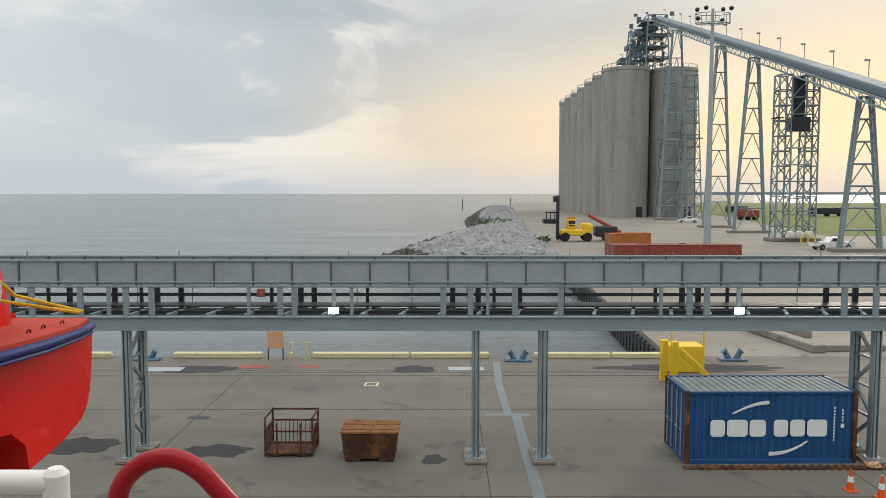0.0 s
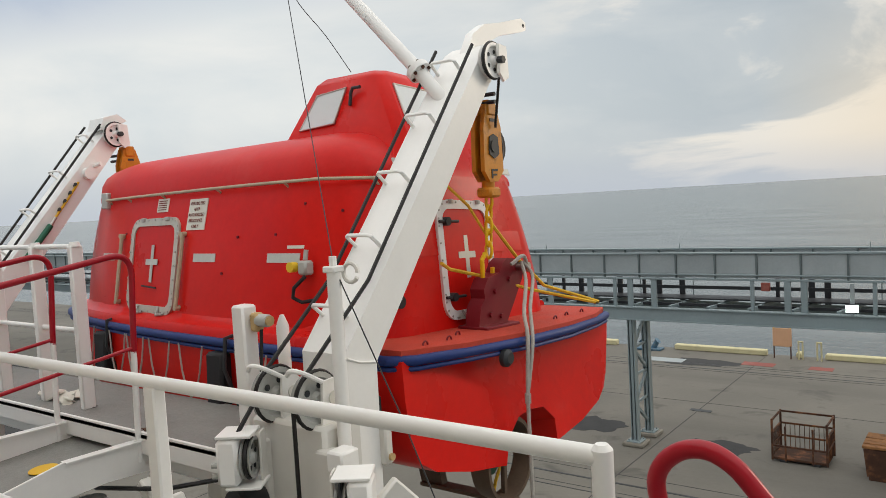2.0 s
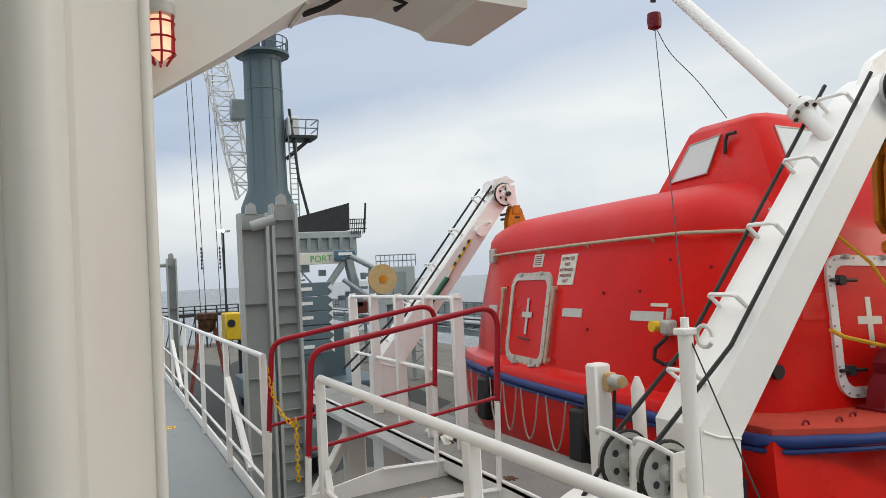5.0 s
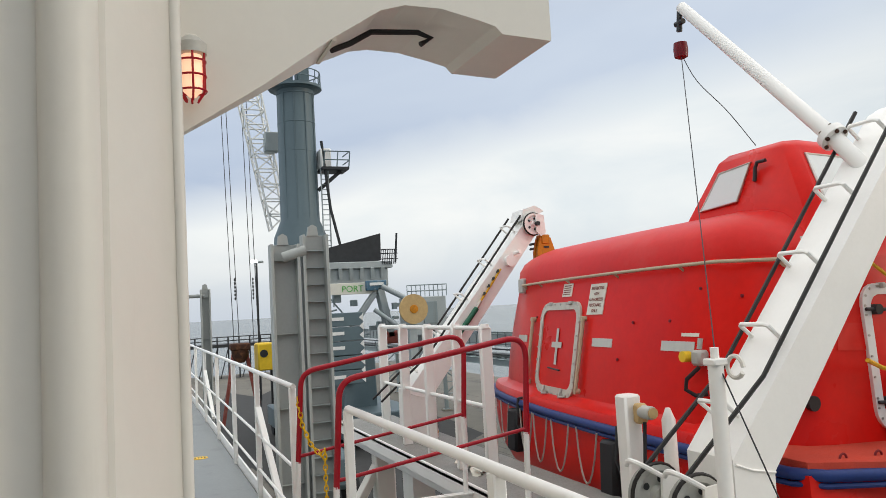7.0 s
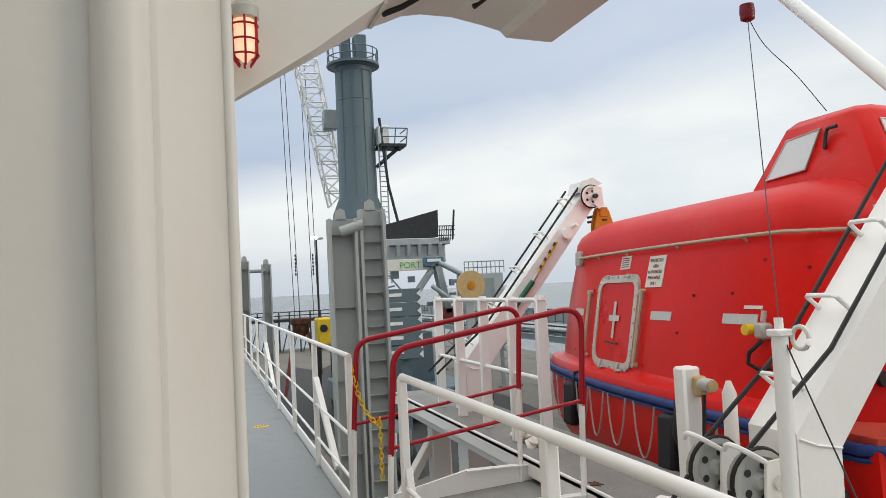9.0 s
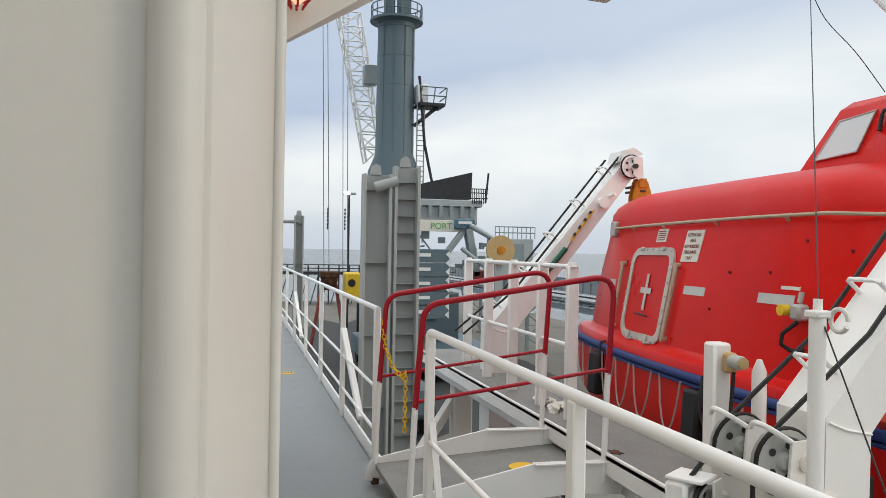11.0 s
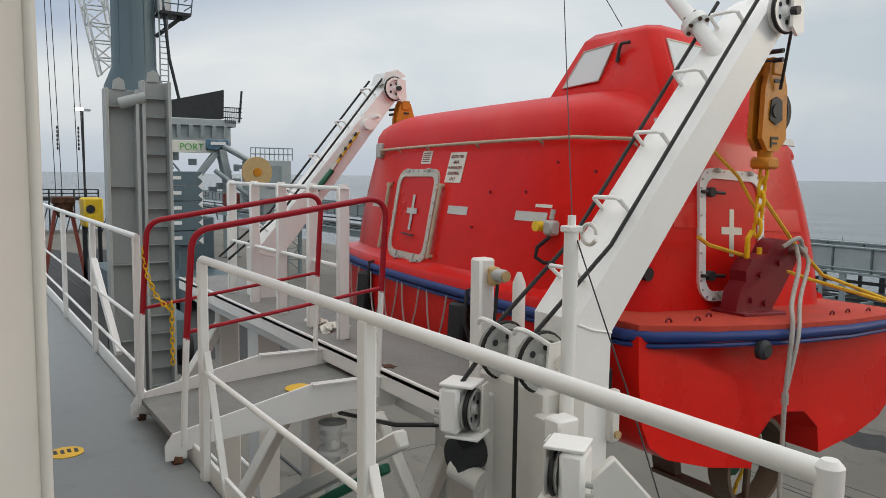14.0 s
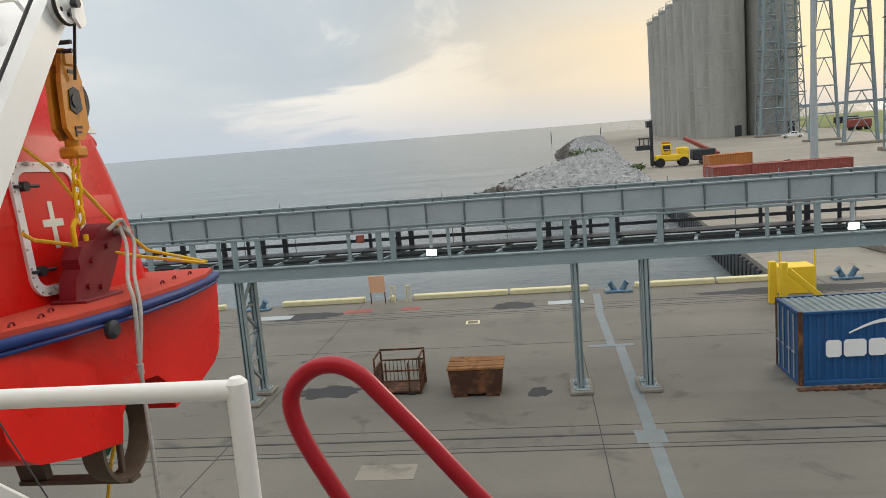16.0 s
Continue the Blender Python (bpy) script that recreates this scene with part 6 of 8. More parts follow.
HC = (-5.37, 9.145)
for fn, c, w, h, fmat in ((side, HC, 0.80, 0.74, GASKET), (aft, (4.25, 9.165), 0.64, 0.80, LETTER)):
    b = B()
    strip(b, rounded(c, w, h, 0.12), rounded(c, w - 0.12, h - 0.12, 0.08), fn, -0.01, 0.020)
    hf = part("hatch_frame", b, fmat, boat, "pale gasket frame of the hatch")
    b = B()
    panel(b, rounded(c, w - 0.12, h - 0.12, 0.08), fn, -0.01, 0.008)
    leaf = part("hatch_door", b, BOATRED, hf, "red hatch leaf")
    b = B()
    for px, pz in rounded(c, w - 0.03, h - 0.03, 0.11, 3) + [(c[0] + sx * (w / 2 - 0.015), c[1] + k * h * 0.14) for sx in (-1, 1) for k in (-2, -1, 0, 1, 2)] + [(c[0] + k * w * 0.14, c[1] + sz * (h / 2 - 0.015)) for sz in (-1, 1) for k in (-2, -1, 0, 1, 2)]:
        b.tube([fn(px, pz, 0.018), fn(px, pz, 0.026)], 0.007, 6)
    part("frame_bolts", b, CHROME, hf)["kind"] = "stuff"
    b = B()
    panel(b, [(c[0] - 0.022, c[1] - 0.13), (c[0] + 0.022, c[1] - 0.13), (c[0] + 0.022, c[1] + 0.16), (c[0] - 0.022, c[1] + 0.16)], fn, 0.008, 0.0105)
    panel(b, [(c[0] - 0.10, c[1] + 0.005), (c[0] + 0.10, c[1] + 0.005), (c[0] + 0.10, c[1] + 0.05), (c[0] - 0.10, c[1] + 0.05)], fn, 0.008, 0.011)
    part("cross_mark", b, REFLECT, hf, "pale reflective cross")
    for sx in (-1, 1):
        b = B()
        b.tube([fn(c[0] + sx * w * 0.22, c[1] - h / 2 + 0.06, 0.02), fn(c[0] + sx * w * 0.22 + 0.02, c[1] - h / 2 + 0.0, 0.05), fn(c[0] + sx * w * 0.22 + 0.10, c[1] - h / 2 + 0.01, 0.03)], 0.010, 6)
        part("dog_latch", b, FRAMEGREY, hf)
        b = B()
        b.box(fn(c[0] + sx * w * 0.25, c[1] + h / 2 - 0.01, 0.02), (0.05, 0.03, 0.03), 0.005)
        part("hinge", b, FRAMEGREY, hf)
b = B()
b.tube([side(HC[0] - 0.12, HC[1] - 0.16, 0.02), side(HC[0] + 0.12, HC[1] - 0.17, 0.02)], 0.007, 6)
part("pull_handle", b, DARKSTEEL, boat)
for y, z in ((4.02, 9.42), (4.02, 8.92)):
    b = B()
    b.tube([aft(y - 0.08, z, 0.03), aft(y + 0.12, z, 0.04)], 0.010, 8)
    b.tube([aft(y, z, 0.0), aft(y, z, 0.05)], 0.030, 10)
    part("dog_latch", b, DARKSTEEL, boat)
# brass grab bars beside the hatch
for dx in (-0.57, 0.475):
    b = B()
    b.tube([side(HC[0] + dx, 8.84, 0.035), side(HC[0] + dx + 0.02, 9.38, 0.035)], 0.016, 8)
    for z in (8.84, 9.38):
        b.tube([side(HC[0] + dx, z, -0.01), side(HC[0] + dx, z, 0.045)], 0.020, 8)
    part("grab_bar", b, BRASS, boat, "brassy vertical grab bar")
for x0, x1 in ((-6.40, -6.12), (-4.74, -4.45), (-3.86, -3.54)):
    b = B()
    panel(b, [(x0, 9.178), (x1, 9.178), (x1, 9.238), (x0, 9.238)], side, -0.004, 0.004)
    part("reflective_strip", b, REFLECT, boat, "grey reflective strip")
b = B()
panel(b, [(-3.67, 9.268), (-3.51, 9.268), (-3.51, 9.288), (-3.67, 9.288)], side, -0.004, 0.004)
part("name_tag", b, SIGNPAPER, boat, "tiny pale tag with an unreadable line")
# notice boards
b = B()
panel(b, [(-4.89, 9.41), (-4.64, 9.41), (-4.64, 9.64), (-4.89, 9.64)], side, -0.004, 0.006)
sg = part("notice_board", b, SIGNPAPER, boat, "pale notice board: restricted area, authorized personnel only")
for k, word in enumerate(("RESTRICTED", "AREA", "AUTHORIZED", "PERSONNEL", "ONLY")):
    cu = bpy.data.curves.new("text", "FONT")
    cu.body, cu.size, cu.align_x, cu.extrude = word, 0.035, "CENTER", 0.0008
    cu.materials.append(SIGNINK)
    ob = new("lettering", cu)
    z = 9.595 - k * 0.042
    p0, p1 = Vector(side(-4.86, z, 0.008)), Vector(side(-4.68, z, 0.008))
    xa = (p1 - p0).normalized()
    up = (Vector(side(-4.765, z + 0.02, 0)) - Vector(side(-4.765, z - 0.02, 0))).normalized()
    nrm = xa.cross(up)
    up = nrm.cross(xa)
    m = Matrix((xa, up, nrm)).transposed().to_4x4()
    m.translation = Vector(side(-4.765, z, 0.009)) - Vector(BASE[boat.name])
    ob.parent = sg
    ob.matrix_basis = m
b = B()
panel(b, [(-5.39, 9.56), (-5.215, 9.56), (-5.215, 9.665), (-5.39, 9.665)], side, -0.004, 0.006)
sg = part("notice_board", b, SIGNPAPER, boat, "small pale notice with unreadable lines")
b = B()
for k in range(5):
    panel(b, [(-5.37, 9.575 + k * 0.017), (-5.24, 9.575 + k * 0.017), (-5.24, 9.582 + k * 0.017), (-5.37, 9.582 + k * 0.017)], side, 0.006, 0.008)
part("text_bars", b, SIGNINK, sg, "plain bars of unreadable text")
# socket with a cable
b = B()
b.box(side(-3.45, 9.15, 0.04), (0.08, 0.08, 0.09), 0.015)
b.tube([side(-3.45, 9.20, 0.05), side(-3.45, 9.26, 0.05)], 0.015, 8)
so = part("shore_socket", b, FRAMEGREY, boat, "grey socket box")
b = B()
b.lathe([(0.015, -0.03), (0.032, -0.028), (0.032, 0.02), (0.015, 0.03)], side(-3.52, 9.155, 0.07), "y", 14)
part("plug", b, YELLOW, so, "yellow plug")
b = B()
b.tube([side(-3.43, 9.10, 0.06), side(-3.48, 9.03, 0.09), side(-3.49, 8.97, 0.08), side(-3.45, 8.94, 0.05), side(-3.40, 8.95, 0.02)], 0.012, 8)
part("lead", b, BLACK, so, "black lead")
# bolts on the wall
b = B()
for x, z in ((-3.55, 9.55), (-4.2, 9.35), (-3.8, 9.36), (-3.1, 9.35), (-5.9, 9.4), (-3.3, 9.5), (-4.35, 9.1)):
    b.lathe([(0.010, -0.004), (0.010, 0.006), (0.004, 0.010)], side(x, z, 0.004), "y", 8)
part("bolts", b, DARKRED, boat)["kind"] = "stuff"
# foothold straps, fenders and loops of grab line under the gunwale
for x in (-4.15, -6.0):
    b = B()
    h = interp(HB, x)
    b.box((x, AX - h - 0.02, 8.42), (0.17, 0.10, 0.36), 0.02)
    part("rubber_pad", b, BLACK, boat, "black rubber pad")
    b = B()
    b.tube([(x + 0.11, AX - h * 0.98 + 0.05, 8.72), (x + 0.12, AX - h - 0.06, 8.70), (x + 0.12, AX - h - 0.07, 8.5), (x + 0.12, AX - h * 0.96, 8.22)], 0.014, 6)
    part("strap", b, DARKSTEEL, boat)
for x in (-3.8, -4.5, -4.95, -5.35, -5.7, -6.4):
    b = B()
    h = interp(HB, x)
    pts = []
    for k in range(9):
        u = k / 8
        xx = x - 0.16 + 0.32 * u
        pts.append((xx, AX - interp(HB, xx) - 0.03, 8.62 - 0.36 * math.sin(math.pi * u) ** 0.7))
    b.tube(pts, 0.007, 6)
    part("grab_line", b, ROPE, boat, "pale looped grab line")
# transom fittings, propeller guard
b = B()
b.lathe([(0.01, 0.03), (0.035, 0.03), (0.055, 0.01), (0.055, -0.02)], (-2.40, 3.83, 8.585), "x", 16)
part("drain_fitting", b, DARKSTEEL, boat)
b = B()
b.tube([(-2.96, 3.50, 8.93), (-2.93, 3.50, 8.93)], 0.04, 12)
part("exhaust", b, BLACK, boat)
PGY, PGZ = 3.96, 7.93
ring = []
b = B()
n = 28
for k in range(n):
    a = 2 * math.pi * k / n
    ring.append([(x, PGY + r * math.cos(a), PGZ + r * math.sin(a)) for x, r in ((-2.46, 0.265), (-2.46, 0.24), (-2.58, 0.225), (-2.60, 0.25))])
ring.append(ring[0])
b.loft(ring, True, False)
part("propeller_guard", b, GUARDBROWN, boat, "dark brown round propeller guard")
b = B()
b.box((-2.54, PGY + 0.03, PGZ), (0.03, 0.04, 0.50), 0.008)
part("rudder_stock", b, GUARDBROWN, boat)
b = B()
b.tube([(-2.60, PGY - 0.10, PGZ + 0.05), (-2.585, PGY - 0.10, PGZ + 0.05)], 0.10, 18)
part("rudder", b, RUDDERGREEN, boat, "pale green round rudder blade")
b = B()
for k in range(3):
    a = 2 * math.pi * k / 3 + 0.4
    b.box((-2.62, PGY + 0.09 * math.cos(a), PGZ + 0.09 * math.sin(a)), (0.02, 0.09, 0.17), 0.008, Euler((a, 0.5, 0)).to_matrix())
part("propeller", b, GREENP, boat)
b = B()
b.prism([(PGY - 0.05, PGZ - 0.27), (PGY + 0.05, PGZ - 0.27), (PGY + 0.05, PGZ - 0.245), (PGY - 0.05, PGZ - 0.245)], "x", -3.15, -2.44)
b.prism([(-3.15, PGZ - 0.26), (-2.98, PGZ - 0.26), (-3.05, PGZ + 0.10), (-3.25, PGZ + 0.10)], "y", PGY - 0.03, PGY + 0.03)
part("skeg", b, GUARDBROWN, boat, "dark brown skeg below the stern")
# release hook on the after deck
b = B()
b.prism([(4.00, 8.71), (4.33, 8.71), (4.40, 8.80), (4.56, 9.02), (4.58, 9.09), (4.52, 9.15), (4.36, 9.165), (4.30, 9.13), (4.26, 9.07), (4.12, 9.04), (4.07, 8.97), (4.08, 8.91), (4.03, 8.86)], "x", -2.82, -2.71)
b.box((-2.76, 4.2, 8.72), (0.24, 0.40, 0.03), 0.01)
for y, z in ((4.14, 8.80), (4.27, 8.78), (4.20, 8.95), (4.38, 9.02)):
    b.tube([(-2.71, y, z), (-2.695, y, z)], 0.018, 6)
hk = part("release_hook", b, DARKRED, boat, "dark red release hook")
b = B()
b.tube([(-2.84, 4.50, 9.10), (-2.62, 4.50, 9.10)], 0.03, 12)
part("hook_pin", b, CHROME, hk)

boat.matrix_basis = pose(-5.0, AX, 7.9 - 0.03, -3.2, 0, 0)


# ---------------------------------------------------------------- davits
def sheave(parent, c, r, w=0.05, mat=WHITE, axis="x"):
    b = B()
    b.lathe([(r * 0.2, -w / 2), (r, -w / 2), (r * 0.86, -w * 0.15), (r * 0.86, w * 0.15), (r, w / 2), (r * 0.8, w / 2), (r * 0.72, w * 0.2), (r * 0.3, w * 0.2), (r * 0.2, w / 2 + 0.01)], c, axis, 22)
    s = part("sheave", b, mat, parent)

    def at(off, rad, a):
        u, v = rad * math.cos(a), rad * math.sin(a)
        return (c[0] + off, c[1] + u, c[2] + v) if axis == "x" else (c[0] + u, c[1] + off, c[2] + v)

    for k in range(5):
        a = 2 * math.pi * k / 5
        b = B()
        b.tube([at(w * 0.22, r * 0.52, a), at(w * 0.26, r * 0.52, a)], r * 0.125, 10)
        part("lightening_hole", b, DARKSTEEL, s)
    b = B()
    b.tube([at(w * 0.25, r * 1.0, m * math.pi / 12) for m in range(24)], 0.013, 6, True)
    part("rope_turn", b, CABLE, s)


IN0, IN1, OUT0, OUT1 = (2.70, 8.82), (4.10, 10.47), (2.93, 8.74), (4.15, 10.26)


def davit(full):
    t = thing("boat_davit", "white steel davit arm with rungs and wire falls", "davit", (-2.75, 2.9, 6.4), "davits")
    b = B()
    b.prism([(2.70, 6.4), (2.90, 6.4), OUT0, OUT1, (4.26, 10.36), (4.20, 10.52), IN1, IN0], "x", -2.90, -2.60)
    arm = part("arm", b, WHITE, t)
    b = B()
    b.prism([IN1, (4.18, 10.60), (4.32, 10.68), (4.50, 10.715), (4.80, 10.79), (4.86, 10.765), (4.86, 10.715), (4.80, 10.695), (4.50, 10.63), (4.34, 10.56), (4.22, 10.44)], "x", -2.78, -2.72)
    head = part("tip_eye", B().lathe([(0.014, -0.032), (0.014, 0.032)], (-2.75, 4.825, 10.742), "x", 10), BLACK, t)
    b = B()
    b.prism([IN1, (4.18, 10.60), (4.32, 10.68), (4.50, 10.715), (4.80, 10.79), (4.86, 10.765), (4.86, 10.715), (4.80, 10.695), (4.50, 10.63), (4.34, 10.56), (4.22, 10.44)], "x", -2.78, -2.72)
    part("head_plate", b, WHITE, t)
    for k in range(5):
        u = 0.10 + k * 0.205
        y, z = IN0[0] + (IN1[0] - IN0[0]) * u, IN0[1] + (IN1[1] - IN0[1]) * u
        ny, nz = -0.077 * 1.0, 0.064 * 1.0
        b = B()
        b.tube([(-2.875, y, z), (-2.875, y + ny * 0.9, z + nz * 0.9), (-2.86, y + ny, z + nz), (-2.72, y + ny, z + nz), (-2.70, y + ny * 0.9, z + nz * 0.9), (-2.70, y, z)], 0.011, 8)
        part("rung", b, WHITE, t)
    sheave(t, (-2.57, 4.14, 10.40), 0.11)
    b = B()
    b.prism([(4.15, 10.50), (4.24, 10.49), (4.255, 10.30), (4.20, 10.27), (4.15, 10.32)], "x", -2.535, -2.515)
    part("cheek", b, WHITE, t)
    b = B()
    b.tube([(-2.53, 4.16, 10.40), (-2.49, 4.16, 10.40)], 0.025, 6)
    part("pin", b, DARKSTEEL, t)
    for z in (10.21, 10.16):
        b = B()
        b.tube([(-2.84, 4.24, z), (-2.62, 4.24, z)], 0.014, 6)
        part("cross_pin", b, DARKSTEEL, t)
    # wire falls along the arm
    for x in (-2.92, -2.64):
        b = B()
        b.tube([(x, 2.44, 8.74), (x, IN0[0] + 0.25, IN0[1] + 0.34), (x, IN1[0] - 0.06, IN1[1] + 0.03)], 0.011, 6)
        part("wire_fall", b, CABLE, t, "dark greased wire rope")
    b = B()
    b.tube([(-2.57, 4.25, 10.42), (-2.66, 4.29, 10.0)], 0.009, 6)
    part("wire_fall", b, CABLE, t, "dark greased wire rope")
    b = B()
    b.box((-2.585, 2.945, 8.33), (0.05, 0.06, 0.26), 0.01)
    part("hinge_bracket", b, CREAM, t)
    for z in (8.42, 8.24):
        b = B()
        b.tube([(-2.57, 2.95, z), (-2.545, 2.95, z)], 0.02, 8)
        part("hinge_bolt", b, TIMBER, t)
    b = B()
    b.box((-2.70, 2.985, 8.36), (0.10, 0.05, 0.36), 0.01)
    part("rubber_stop", b, BLACK, t, "black rubber stop")
    b = B()
    b.tube([(-2.597, IN0[0] + 0.01, IN0[1] - 0.02), (-2.597, 2.80, 8.765), (-2.597, OUT0[0], OUT0[1])], 0.006, 6)
    part("weld_bead", b, WHITE, t)
    return t


dv = davit(True)
dv2 = copy_thing(dv, pose(-2.75 - 4.15, 2.9, 6.4))
dv2.location += Vector((-0.12, -0.01, -0.05))
for ob in list(dv2.children):
    if ob.name.startswith(("head_plate", "tip_eye")):
        bpy.data.objects.remove(ob)
# fittings on the web of the forward davit
BASE[dv2.name] = Vector((-6.90, 2.9, 6.4))
b = B()
b.prism([(4.02, 10.44), (4.06, 10.56), (4.20, 10.60), (4.30, 10.54), (4.22, 10.50)], "x", -7.00, -6.76)
part("head_cap", b, WHITE, dv2)
b = B()
b.tube([(-6.75, 3.85, 10.03), (-6.70, 3.85, 10.03)], 0.055, 18)
b.tube([(-6.76, 3.92, 10.10), (-6.68, 3.95, 10.12)], 0.02, 8)
part("hand_wheel", b, WHITE, dv2)
b = B()
b.tube([(-6.72, 3.74, 9.95), (-6.72, 3.62, 9.79), (-6.72, 3.50, 9.64)], 0.011, 8)
part("lashing_rope", b, YROPE, dv2, "yellow lashing rope")
for k in range(4):
    b = B()
    b.tube([(-6.75, 3.55 + 0.055 * k, 9.70 + 0.073 * k), (-6.69, 3.53 + 0.055 * k, 9.715 + 0.073 * k)], 0.014, 7)
    part("rope_clip", b, DARKSTEEL, dv2)
b = B()
b.tube([(-6.72, 3.50, 9.64), (-6.72, 3.45, 9.57)], 0.016, 8)
part("turnbuckle", b, CHROME, dv2)
b = B()
b.tube([(-6.72, 3.45, 9.57), (-6.72, 3.22, 9.30)], 0.026, 10)
part("green_sleeve", b, GREENP, dv2, "dark green sleeve")

# hanging block, links and hook
t = thing("fall_block", "amber painted fall block hanging from the davit head", "block", (-2.730, 4.28, 9.7))
b = B()
b.prism([(4.22, 10.15), (4.34, 10.15), (4.39, 10.00), (4.40, 9.72), (4.33, 9.65), (4.23, 9.65), (4.17, 9.72), (4.18, 10.00)], "x", -2.78, -2.75)
b.prism([(4.22, 10.15), (4.34, 10.15), (4.39, 10.00), (4.40, 9.72), (4.33, 9.65), (4.23, 9.65), (4.17, 9.72), (4.18, 10.00)], "x", -2.71, -2.68)
b.box((-2.730, 4.28, 10.13), (0.12, 0.10, 0.10), 0.01)
part("cheek", b, ORANGE, t)
sheave(t, (-2.730, 4.36, 9.88), 0.12, 0.04, DARKSTEEL)
b = B()
b.prism([(4.235, 9.94), (4.285, 9.96), (4.335, 9.94), (4.345, 9.83), (4.285, 9.80), (4.225, 9.83)], "x", -2.682, -2.672)
part("wear_plate", b, DARKSTEEL, t, "greasy dark plate round the axle")
for y, z, w, h in ((4.285, 9.725, 0.07, 0.014), (4.255, 9.70, 0.014, 0.06), (4.285, 9.695, 0.05, 0.012), (4.285, 10.05, 0.06, 0.02)):
    b = B()
    b.box((-2.678, y, z), (0.006, w, h))
    part("stencil_bar", b, DARKSTEEL, t)
b = B()
b.tube([(-2.780, 4.28, 9.88), (-2.665, 4.28, 9.88)], 0.04, 12)
part("axle", b, DARKSTEEL, t)
b = B()
b.tube([(-2.730, 4.28, 9.66), (-2.730, 4.28, 9.56)], 0.045, 10)
b.box((-2.730, 4.28, 9.58), (0.12, 0.13, 0.07), 0.02)
part("swivel", b, ORANGE, t)
copy_thing(t, pose(-2.730 - 4.15, 4.26, 9.76))
chain([(-2.730, 4.28, 9.56), (-2.750, 4.27, 9.16)], 0.055, CHAINY, "suspension_chain", "yellow painted chain links under the block")
b = B()
b.tube([(-2.760, 4.24, 9.18), (-2.760, 4.20, 9.14), (-2.760, 4.20, 9.02), (-2.760, 4.25, 8.95), (-2.760, 4.32, 8.99), (-2.760, 4.32, 9.08)], 0.016, 8)
solid("link_shackle", b, CHAINY, "yellow steel link through the release hook", "shackle", "", "", (-2.760, 4.25, 9.0))
# ropes
b = B()
pts = [(-2.64, 4.50, 9.10), (-2.57, 4.43, 8.98), (-2.46, 4.20, 8.80), (-2.36, 4.06, 8.68), (-2.345, 4.0, 8.3), (-2.34, 3.99, 7.6), (-2.36, 4.0, 5.4)]
b.tube(spline(pts), 0.013, 8)
b.tube(spline([(-2.64, 4.52, 9.10), (-2.58, 4.54, 9.0), (-2.46, 4.28, 8.82), (-2.35, 4.10, 8.64), (-2.345, 4.01, 8.36)]), 0.012, 8)
b.tube(spline([(-2.66, 4.40, 9.09), (-2.62, 4.50, 9.14), (-2.64, 4.58, 9.03)]), 0.014, 8)
b.tube([(-2.345, 4.0, 8.34), (-2.345, 4.0, 8.28)], 0.02, 8)
solid("hanging_rope", b, ROPE, "grey laid rope hanging over the transom", "rope", "", "", (-2.680, 4.36, 9.1))
b = B()
b.tube([(-2.760, 4.28, 9.42), (-2.700, 4.55, 9.12), (-2.640, 4.80, 8.90), (-2.46, 5.30, 8.72)], 0.012, 6)
b.tube([(-2.78, 3.78, 9.16), (-2.880, 4.0, 9.10), (-2.800, 4.2, 9.04), (-2.680, 4.7, 8.88), (-2.46, 5.25, 8.72)], 0.012, 6)
b.tube([(-3.030, 4.10, 9.72), (-2.880, 4.25, 9.5), (-2.780, 4.30, 9.3)], 0.011, 6)
solid("yellow_rope", b, YROPE, "yellow lashing rope tied across the after deck", "rope", "", "", (-2.780, 4.3, 9.2))
b = B()
b.tube([(-2.630, 4.22, 7.98), (-2.680, 4.10, 7.70), (-2.700, 4.02, 7.45), (-2.5, 3.98, 7.2)], 0.011, 6)
solid("yellow_rope", b, YROPE, "yellow rope end hanging by the propeller", "rope", "", "", (-2.630, 4.2, 7.9))

# winch pedestal and fairlead sheaves beside the davit
t = thing("davit_winch", "cream davit pedestal with wire fairlead sheaves", "winch", (-2.8, 2.6, 6.4))
b = B()
b.box((-2.80, 2.60, 7.55), (0.52, 0.26, 1.95), 0.02)
part("pedestal", b, CREAM, t)
for x in (-2.98, -2.52):
    b = B()
    b.box((x, 2.48, 7.4), (0.12, 0.10, 2.05), 0.01)
    part("column", b, CREAM, t)
for x in (-2.92, -2.64):
    sheave(t, (x, 2.52, 8.64), 0.135, 0.05, FRAMEGREY)
    b = B()
    b.prism([(2.50, 8.46), (2.67, 8.46), (2.66, 8.68), (2.60, 8.735), (2.52, 8.73)], "x", x + 0.045, x + 0.060)
    ck = part("cheek", b, WHITE, t)
    b = B()
    b.tube([(x + 0.055, 2.585, 8.64), (x + 0.07, 2.585, 8.64)], 0.034, 14)
    part("pin_cap", b, CREAM, ck)
    b = B()
    b.tube(spline([(x - 0.07, 2.42, 8.77), (x - 0.02, 2.40, 8.80), (x + 0.04, 2.42, 8.79), (x + 0.055, 2.52, 8.73)]), 0.012, 8)
    part("rope_keeper", b, WHITE, t)


def spun(b, c, yaw):
    """Turns a part built at the origin about z and sets it at c."""
    m = Matrix.Translation(c) @ Matrix.Rotation(radians(yaw), 4, "Z") @ Matrix.Scale(0.84, 4)
    b.v = [tuple(m @ Vector(p)) for p in b.v]
    return b


